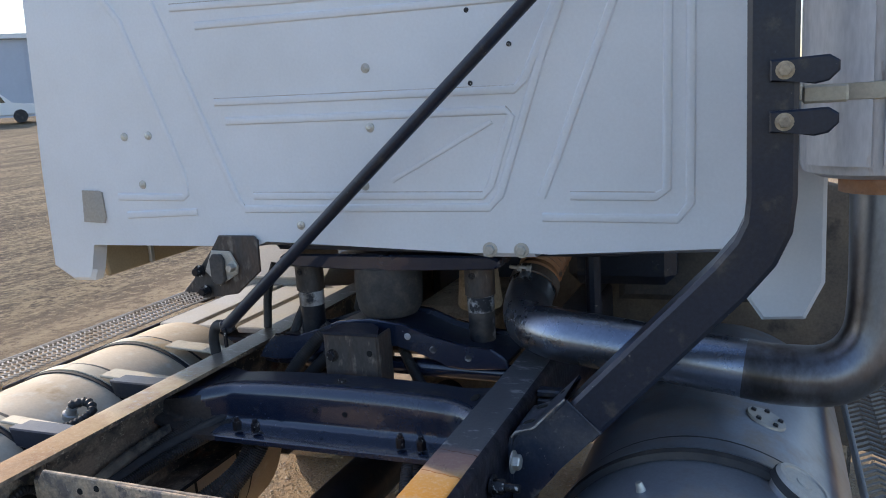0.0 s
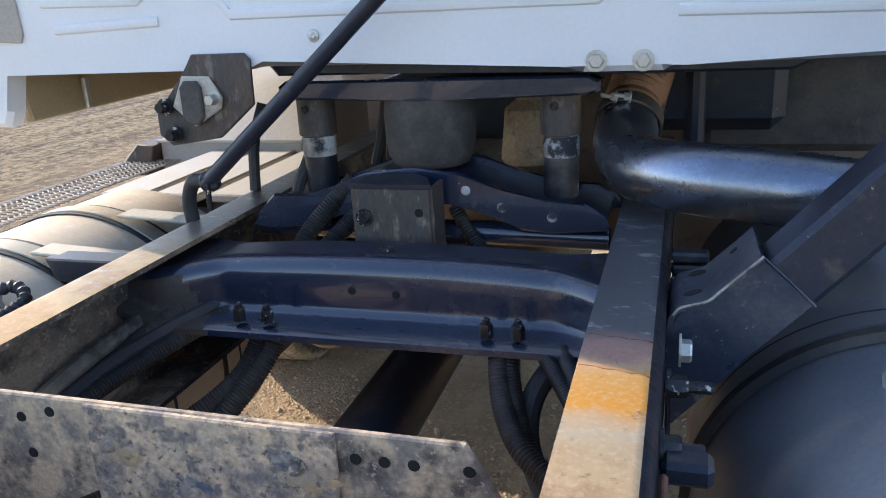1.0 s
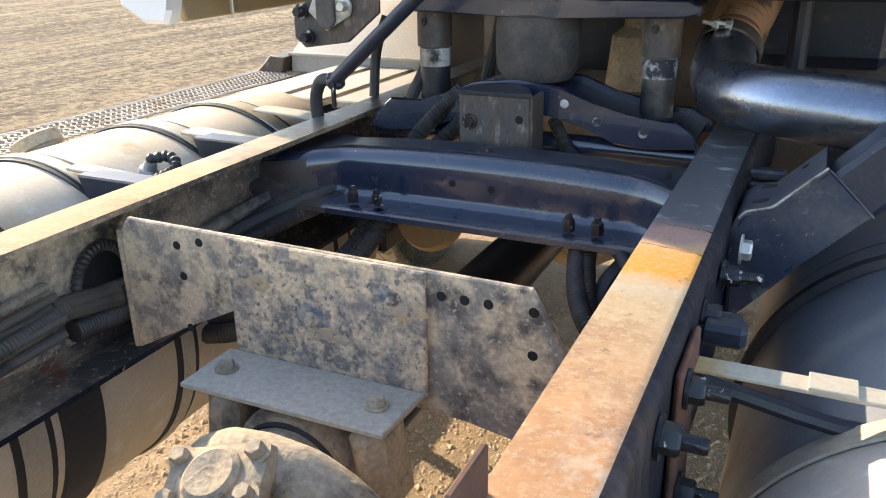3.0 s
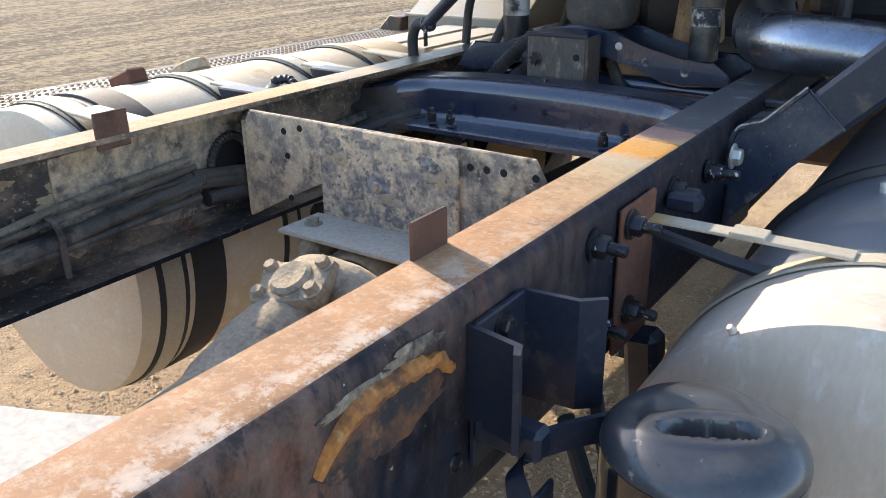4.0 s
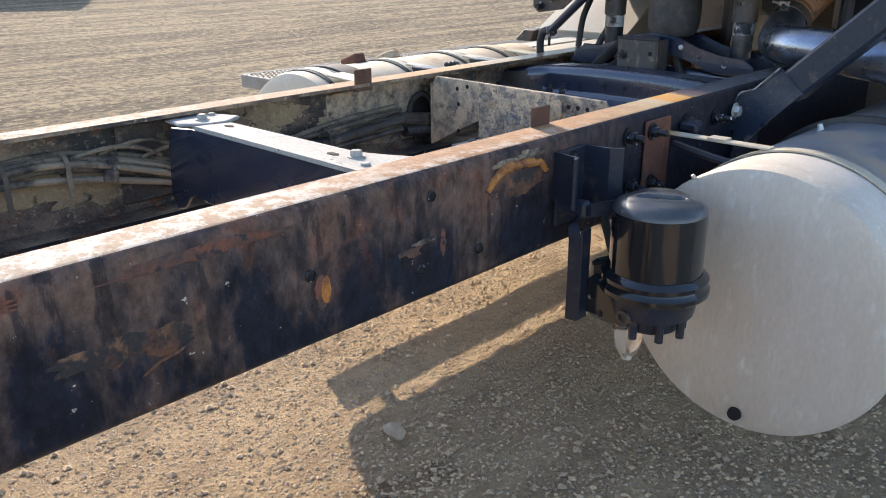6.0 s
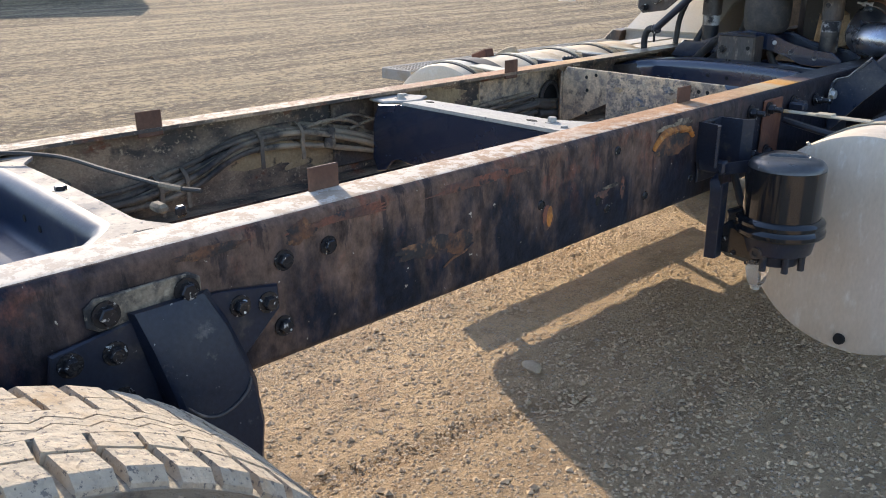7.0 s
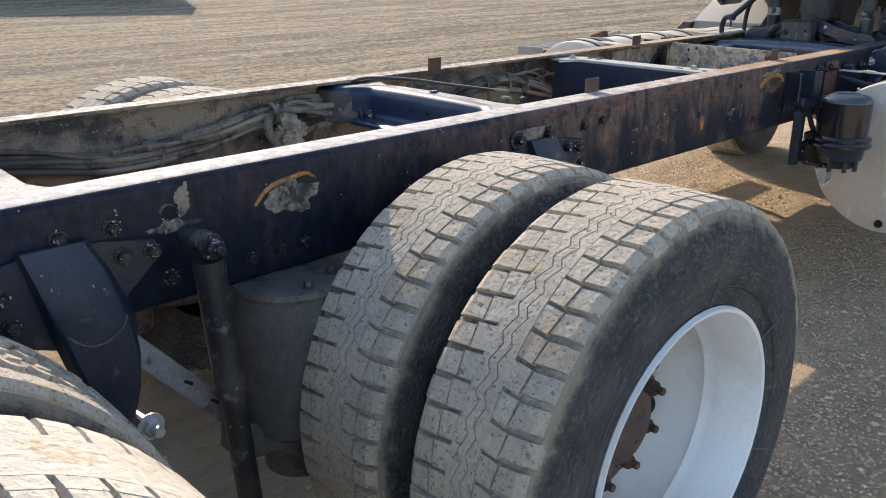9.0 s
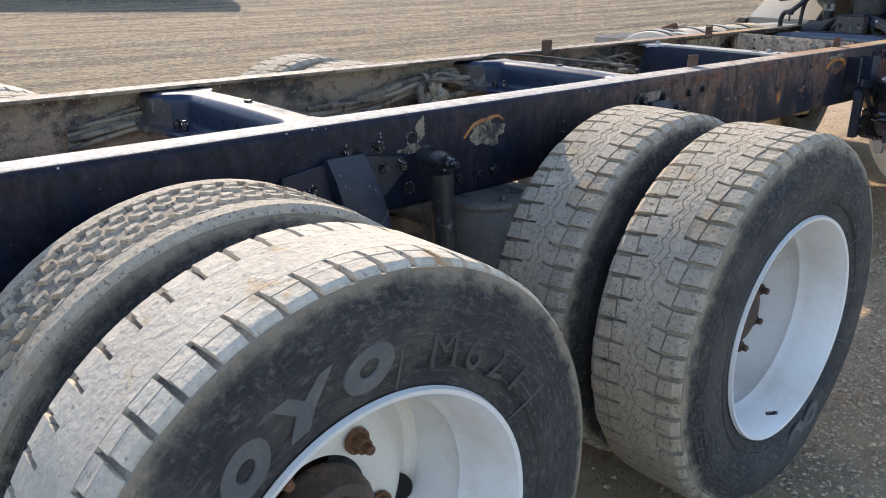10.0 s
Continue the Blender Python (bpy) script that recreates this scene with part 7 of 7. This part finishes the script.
for s in (1, -1):
    for y in (-1.02, -2.34):
        sp = tagged(empty("air_spring", (0, 0, 0), truck), "dusty grey rubber air spring under the rail")
        part("bellows", lathe([(0, 0.40), (0.10, 0.40), (0.125, 0.42), (0.132, 0.47), (0.134, 0.60), (0.128, 0.68), (0.115, 0.72), (0, 0.72)], pose(s * 0.47, y, 0), 40), M["bag"], sp)
        part("top_plate", lathe([(0, 0.72), (0.118, 0.72), (0.122, 0.728), (0.118, 0.738), (0, 0.738)], pose(s * 0.47, y, 0), 36), M["shaded_iron"], sp)
        for q in (0.6, 1.7, -0.6):
            part("stud", bolt((s * (0.47 + 0.085 * math.sin(q)), y + 0.085 * math.cos(q), 0.738), (0, 0, 1), 0.010, 0.012), M["worn_iron"], sp)
        part("pedestal", lathe([(0, 0.30), (0.08, 0.30), (0.085, 0.40), (0, 0.40)], pose(s * 0.47, y, 0), 28), M["shaded_iron"], sp)
        part("beam", box((s * 0.47, y + 0.25, 0.36), (0.09, 0.85, 0.08), 0.012, pose(0, 0, 0, -8, 0, 0)), M["shaded_iron"], sp)
    for y in (-1.223, -2.5):
        sh = tagged(empty("shock_absorber", (0, 0, 0), truck), "black shock absorber beside the rail")
        part("eye", lathe([(0.012, -0.022), (0.024, -0.020), (0.026, 0.0), (0.024, 0.020), (0.012, 0.022)], along((s * 0.525, y, 0.868), (1, 0, 0)), 24), M["scuff_shock"], sh)
        part("stud", bolt((s * 0.545, y, 0.868), (s, 0, 0), 0.016, 0.02, True, 0.02), M["bolt"], sh)
        part("dust_tube", sweep([(s * 0.525, y, 0.84), (s * 0.53, y + 0.018, 0.56)], 0.0298, 24, 1), M["scuff_shock"], sh)
        part("body_tube", sweep([(s * 0.53, y + 0.018, 0.57), (s * 0.535, y + 0.035, 0.28)], 0.0245, 20, 1), M["scuff_shock"], sh)
        part("stud_bar", sweep([(s * 0.45, y, 0.868), (s * 0.53, y, 0.868)], 0.02, 12, 1), M["dark"], sh)
radius = tagged(empty("torque_rod", (0, 0, 0), truck), "dusty suspension torque rod")
part("rod", prism([(-1.400, 0.700), (-1.368, 0.735), (-1.100, 0.410), (-1.135, 0.385)], 0.014, pose(0.475, 0, 0, 0, 0, 90), 0.003), M["link_grey"], radius, "flat grey steel link bar")
for y, z in ((-1.265, 0.583), (-1.215, 0.522)):
    part("slot", prism([(y - 0.010, z + 0.003), (y - 0.006, z + 0.008), (y + 0.010, z - 0.004), (y + 0.006, z - 0.010)], 0.002, pose(0.4765, 0, 0, 0, 0, 90)), M["hole"], radius)
part("pin", sweep([(0.47, -1.372, 0.552), (0.565, -1.368, 0.556)], 0.010, 10, 1), M["zinc"], radius)
part("pin_nut", bolt((0.53, -1.370, 0.555), (1, 0.03, 0.03), 0.018, 0.012), M["zinc"], radius)


# ---- hoses and cables on the far rail ----
loom = tagged(empty("wiring_loom", (0, 0, 0), truck), "dust-coated bundle of cables along the far rail")
IN = -0.415
rng = random.Random(3)
base = [(1.62, 0.85), (1.35, 0.832), (1.10, 0.815), (0.93, 0.80), (0.80, 0.85), (0.60, 0.895), (0.42, 0.89), (0.25, 0.83), (0.05, 0.80), (-0.15, 0.845), (-0.35, 0.90), (-0.55, 0.885), (-0.75, 0.84), (-1.0, 0.82), (-1.25, 0.86), (-1.5, 0.89), (-1.8, 0.85)]
for k in range(9):
    off = (rng.uniform(-0.006, 0.02), rng.uniform(-0.026, 0.026))
    pts = [(IN + off[0] + rng.uniform(-0.005, 0.008), y, z + off[1] + rng.uniform(-0.012, 0.012)) for y, z in base]
    part("cable", sweep(pts, rng.choice((0.006, 0.008, 0.010)), 8, 6), M["hose_tan" if k % 2 else "hose_dusty"], loom)
part("conduit", sweep([(IN + 0.012, 1.64, 0.845), (IN + 0.02, 1.50, 0.835), (IN + 0.02, 1.30, 0.815), (IN + 0.015, 1.12, 0.80)], 0.011, 10, 6, 0.0009, 0.003), M["hose_dusty"], loom)
for y, z in ((1.33, 0.83), (1.10, 0.815), (0.60, 0.893), (0.25, 0.83), (0.18, 0.82), (0.47, 0.89)):
    part("cable_tie", lathe([(0.028, -0.005), (0.032, -0.005), (0.032, 0.005), (0.028, 0.005)], along((IN + 0.006, y, z), (0, 1, 0.1)), 14), M["hose_dusty"], loom)
    part("tie_tail", box((IN + 0.034, y, z - 0.04), (0.004, 0.012, 0.06), 0.001), M["hose_dusty"], loom)
bm = bmesh.new()
bmesh.ops.create_icosphere(bm, subdivisions=4, radius=0.05)
for v in bm.verts:
    v.co = Vector((v.co.x * 0.8, v.co.y * 1.15, v.co.z * 1.15)) * (0.9 + 0.75 * noise.fractal(v.co * 34 + Vector((3, 1, 7)), 0.7, 2.2, 5)) + Vector((IN + 0.04, -0.455, 0.835))
part("valve_block", bm, M["cast"], loom, "dust-caked valve lump")
KN = Vector((IN + 0.045, -0.52, 0.905))
for k in range(6):
    q = lambda s: rng.uniform(-s, s)
    part("knotted_hose", sweep([(IN + 0.02 + q(0.01), -0.95 + q(0.1), 0.855 + q(0.02)), (IN + 0.03 + q(0.01), -0.72 + q(0.03), 0.872 + q(0.016)), KN + Vector((q(0.02), q(0.02), q(0.018))), (IN + 0.055 + q(0.015), -0.42 + q(0.03), 0.915 + q(0.02)), (IN + 0.05 + q(0.02), -0.32 + q(0.03), 0.885 + q(0.02)), (IN + 0.03 + q(0.01), -0.22 + q(0.03), 0.875 + q(0.03))], rng.choice((0.005, 0.007, 0.010)), 8, 6), M["hose_tan" if k % 3 else "hose_dusty"], loom)
part("looped_hose", sweep([(IN + 0.04, -0.42, 0.90), (IN + 0.06, -0.34, 0.885), (IN + 0.06, -0.27, 0.865), (IN + 0.05, -0.235, 0.85), (IN + 0.055, -0.27, 0.84), (IN + 0.06, -0.33, 0.845), (IN + 0.05, -0.41, 0.83)], 0.011, 10, 6, 0.0012, 0.004), M["hose_tan"], loom)
part("drop_hose", sweep([KN, (IN + 0.06, -0.545, 0.86), (IN + 0.06, -0.52, 0.80), (IN + 0.055, -0.505, 0.74)], 0.015, 10, 6), M["hose_tan"], loom)
part("drop_wire", sweep([(IN + 0.02, -0.86, 0.86), (IN + 0.03, -0.875, 0.82), (IN + 0.03, -0.90, 0.76)], 0.005, 6, 5), M["hose_tan"], loom)
part("lashing", lathe([(0.030, -0.006), (0.036, -0.005), (0.036, 0.005), (0.030, 0.006)], along(KN, (0, 1, 0.2)), 14), M["hose_tan"], loom)
part("lashing", lathe([(0.030, -0.006), (0.035, -0.005), (0.035, 0.005), (0.030, 0.006)], along(KN, (0.3, 0.8, -0.6)), 14), M["hose_tan"], loom)
part("valve_block", box((IN + 0.04, -0.08, 0.875), (0.05, 0.09, 0.03), 0.006), M["sand"], loom)

part("air_line", sweep([(-0.40, -0.24, 0.93), (-0.33, -0.20, 0.982), (-0.20, -0.11, 0.985), (-0.02, -0.08, 0.982), (0.16, -0.05, 0.98), (0.22, -0.02, 0.978)], 0.0045, 8, 6), M["rubber"], loom)
part("line_fitting", sweep([(0.14, -0.055, 0.98), (0.19, -0.04, 0.979)], 0.006, 8, 1), M["hose_tan"], loom)
part("line_fitting", box((0.235, -0.105, 0.970), (0.036, 0.020, 0.016), 0.005), M["hose_tan"], loom)
part("line_fitting", box((0.285, -0.092, 0.972), (0.016, 0.016, 0.018), 0.004), M["bolt"], loom)

part("plug", lathe([(0, 0), (0.010, 0.0), (0.013, 0.01), (0.013, 0.03), (0.017, 0.032), (0.017, 0.055), (0.014, 0.06), (0, 0.06)], along((IN + 0.02, 0.71, 0.893), (0.15, -0.35, -1)), 12), M["hose_tan"], loom, "dust-coated dangling plug")
for y, z, dz in ((0.69, 0.905, 0.0), (0.78, 0.91, -0.012), (0.88, 0.885, -0.03)):
    part("wire", sweep([(IN + 0.012, y - 0.10, z - 0.006), (IN + 0.024, y, z + 0.012), (IN + 0.020, y + 0.08, z + dz), (IN + 0.012, y + 0.14, z + dz - 0.03)], 0.005, 8, 5), M["hose_tan"], loom)
bund = tagged(empty("hose_bundle", (0, 0, 0), truck), "corrugated black hoses hanging below the crossmember")
for pts, r, mm in (
    ([(-0.16, 2.16, 0.865), (-0.19, 2.12, 0.80), (-0.25, 2.04, 0.72), (-0.32, 1.97, 0.69), (-0.38, 1.95, 0.665), (-0.46, 1.96, 0.64)], 0.018, "hose"),
    ([(-0.19, 2.17, 0.865), (-0.22, 2.12, 0.79), (-0.28, 2.05, 0.74), (-0.34, 2.0, 0.71), (-0.40, 1.98, 0.685), (-0.47, 1.98, 0.66)], 0.018, "hose"),
    ([(-0.30, 2.25, 0.90), (-0.36, 2.15, 0.87), (-0.40, 2.0, 0.83), (-0.41, 1.85, 0.79), (-0.415, 1.65, 0.80)], 0.016, "hose"),
    ([(-0.36, 2.35, 0.90), (-0.39, 2.2, 0.88), (-0.41, 2.0, 0.86), (-0.415, 1.80, 0.83), (-0.415, 1.62, 0.85)], 0.014, "hose_dusty"),
    ([(-0.35, 2.30, 0.88), (-0.38, 2.15, 0.84), (-0.395, 1.98, 0.80), (-0.41, 1.80, 0.81), (-0.415, 1.62, 0.84)], 0.014, "hose_dusty"),
    ([(0.206, 2.150, 0.862), (0.208, 2.125, 0.838), (0.226, 2.065, 0.805), (0.260, 2.0, 0.785), (0.30, 1.965, 0.768), (0.345, 1.93, 0.76), (0.41, 1.89, 0.765)], 0.0155, "hose"),
    ([(0.222, 2.155, 0.858), (0.228, 2.115, 0.825), (0.252, 2.05, 0.785), (0.285, 2.0, 0.755), (0.33, 1.955, 0.738), (0.40, 1.91, 0.735)], 0.014, "hose"),
    ([(0.36, 2.22, 0.88), (0.30, 2.16, 0.845), (0.262, 2.11, 0.80), (0.262, 2.06, 0.75), (0.30, 2.0, 0.70)], 0.017, "rubber"),
    ([(0.30, 2.14, 0.862), (0.335, 2.05, 0.85), (0.37, 1.95, 0.835), (0.40, 1.80, 0.83)], 0.012, "hose"),
    ([(0.27, 2.14, 0.86), (0.32, 2.05, 0.838), (0.365, 1.95, 0.82), (0.40, 1.80, 0.81)], 0.012, "hose"),
    ([(-0.28, 2.22, 0.885), (-0.34, 2.12, 0.865), (-0.385, 2.02, 0.845), (-0.40, 1.90, 0.83), (-0.41, 1.74, 0.83)], 0.012, "rubber"),
    ([(-0.27, 2.20, 0.87), (-0.33, 2.11, 0.845), (-0.375, 2.0, 0.825), (-0.395, 1.90, 0.815), (-0.41, 1.74, 0.82)], 0.014, "hose"),
    ([(-0.13, 2.44, 1.04), (-0.17, 2.42, 1.0), (-0.215, 2.38, 0.94), (-0.235, 2.33, 0.88)], 0.017, "hose"),
    ([(-0.09, 2.44, 1.01), (-0.13, 2.42, 0.97), (-0.175, 2.38, 0.92), (-0.19, 2.33, 0.87)], 0.017, "hose"),
    ([(0.06, 2.45, 0.99), (0.09, 2.43, 0.95), (0.13, 2.40, 0.91)], 0.013, "hose"),
):
    part("hose", sweep(pts, r, 10, 6, 0.0011 if mm == "hose" else 0.0, 0.0026), M[mm], bund)
for pts in ([(0.33, 2.2, 0.9), (0.345, 2.1, 0.82), (0.345, 1.98, 0.72), (0.35, 1.90, 0.6)], [(0.34, 2.2, 0.88), (0.35, 2.08, 0.80), (0.352, 1.96, 0.70), (0.355, 1.88, 0.58)]):
    part("air_line", sweep(pts, 0.008, 8, 5), M["rubber"], bund)
for pts in ([(-0.27, 2.58, 1.2), (-0.26, 2.56, 1.1), (-0.28, 2.5, 1.0), (-0.30, 2.5, 0.92)], [(-0.14, 2.70, 1.22), (-0.15, 2.68, 1.12), (-0.17, 2.66, 1.02)], [(-0.12, 2.72, 1.22), (-0.14, 2.7, 1.1), (-0.15, 2.69, 0.98)], [(-0.40, 2.62, 1.16), (-0.42, 2.60, 1.08), (-0.42, 2.58, 0.98)]):
    part("hose", sweep(pts, 0.012, 8, 5), M["rubber"], bund)

# ---- engine bay and transmission seen through the gaps ----
eng = tagged(empty("gearbox", (0, 0, 0), truck), "dusty gearbox and engine parts beneath the cab")
part("case", lathe([(0, 0), (0.11, 0.0), (0.14, 0.04), (0.17, 0.10), (0.21, 0.30), (0.24, 0.7), (0, 0.7)], along((-0.05, 2.95, 0.60), (0, 1, -0.05)), 28), M["cast"], eng)
part("case_top", box((-0.05, 3.3, 0.85), (0.30, 0.5, 0.14), 0.03), M["cast"], eng)
part("filter_can", lathe([(0, 0.0), (0.06, 0.0), (0.065, 0.01), (0.055, 0.12), (0.03, 0.14), (0.022, 0.19), (0, 0.19)], pose(0.13, 2.85, 0.99), 24), M["cast"], eng)
part("engine_block", box((0.0, 3.9, 0.95), (0.62, 0.8, 0.6), 0.05), M["dark"], eng)
part("brake_chamber", lathe([(0.0, 0.0), (0.06, 0.0), (0.09, 0.02), (0.095, 0.06), (0.08, 0.10), (0, 0.10)], along((-0.39, 2.85, 0.60), (0.1, -1, 0.25)), 28), M["cab_tan"], eng, "tan dust-coated brake chamber")
part("cooler", box((0.52, 3.05, 1.15), (0.30, 0.25, 0.22), 0.03), M["dark"], eng)
# Added panel keeps light from the front out of the space below the cab.
part("front_light_stop", box((0.0, 4.32, 0.78), (1.95, 0.05, 0.95), 0.02), M["backing"], eng, "dark panel added across the front to stop light")
# Added panel stands for the dark gap behind the exhaust.
part("gap_panel", prism([(0.16, 0.72), (1.30, 0.45), (1.30, 1.22), (1.0, 1.30), (0.16, 1.30)], 0.03, pose(0, 3.22, 0), 0.006), M["backing"], eng, "dark brown panel added to close the gap behind the exhaust")
part("hump_panel", prism([(0.50, 0.98), (0.98, 0.98), (0.98, 1.24), (0.58, 1.24), (0.50, 1.16)], 0.05, pose(0, 3.0, 0), 0.02), M["bag"], eng, "dusty dark splash panel")
part("tube", sweep([(0.48, 2.75, 0.95), (0.48, 2.75, 1.25)], 0.02, 10, 1), M["dark"], eng)


# ---- far things ----
def far_pickup(p, yaw):
    v = tagged(empty("pickup_truck", p), "white parked pickup truck far across the yard", "pickup truck")
    v.rotation_euler = (0, 0, yaw)
    body = [(-2.8, 0.45), (2.7, 0.45), (2.8, 0.75), (2.7, 1.05), (1.35, 1.15), (0.75, 1.80), (-0.75, 1.85), (-0.95, 1.15), (-2.8, 1.12)]
    part("body", prism(body, 1.9, pose(0, -0.95, 0), 0.05), M["far_white"], v)
    for x0, x1 in ((-0.7, -0.05), (0.05, 0.75)):
        part("window", prism([(x0, 1.2), (x1 + (0.3 if x1 > 0.5 else 0), 1.2), (x1, 1.72), (x0, 1.74)], 1.92, pose(0, -0.96, 0)), M["glass_dark"], v)
    for x in (-1.75, 1.75):
        for y in (-0.85, 0.85):
            part("wheel", lathe([(0, -0.12), (0.38, -0.12), (0.40, 0), (0.38, 0.12), (0, 0.12)], along((x, y, 0.40), (0, 1, 0)), 24), M["rubber"], v)
    return v


pz = lambda x, y: float(ground_height(np.array(x), np.array(y)))
for x, y, a in ((-41.8, 36.0, 0.85), (-37.2, 40.5, 0.85)):
    far_pickup((x, y, pz(x, y)), a)
shed = tagged(empty("warehouse", (-58, 52, pz(-58, 52) - 0.3)), "long pale metal-clad warehouse across the yard", "building")
shed.rotation_euler = (0, 0, 0.85)
part("wall", box((0, 10, 3.4), (90, 20, 6.8), 0.05), M["far_wall"], shed)
part("roof", prism([(-45.5, 6.8), (45.5, 6.8), (45.5, 7.2), (-45.5, 7.2)], 21, pose(0, -0.5, 0)), M["far_white"], shed)
for k in range(30):
    part("wall_rib", box((-43.5 + 3 * k, -0.03, 3.4), (0.12, 0.06, 6.8), 0.01), M["far_wall"], shed)

trailer = tagged(empty("box_trailer", (-27.8, 8.0, pz(-27.8, 8.0))), "white box trailer parked across the yard", "trailer")
trailer.rotation_euler = (0, 0, radians(-29.7))
part("box", box((0, 0, 2.4), (2.5, 8.0, 2.6), 0.04), M["far_white"], trailer)
part("chassis", box((0, 0, 0.95), (1.1, 7.6, 0.2), 0.03), M["far_dark"], trailer)
for y in (-2.9, -1.8, 2.9):
    for x in (-1.0, 1.0):
        part("wheel", lathe([(0, -0.15), (0.48, -0.15), (0.5, 0), (0.48, 0.15), (0, 0.15)], along((x, y, 0.50), (1, 0, 0)), 24), M["rubber"], trailer)
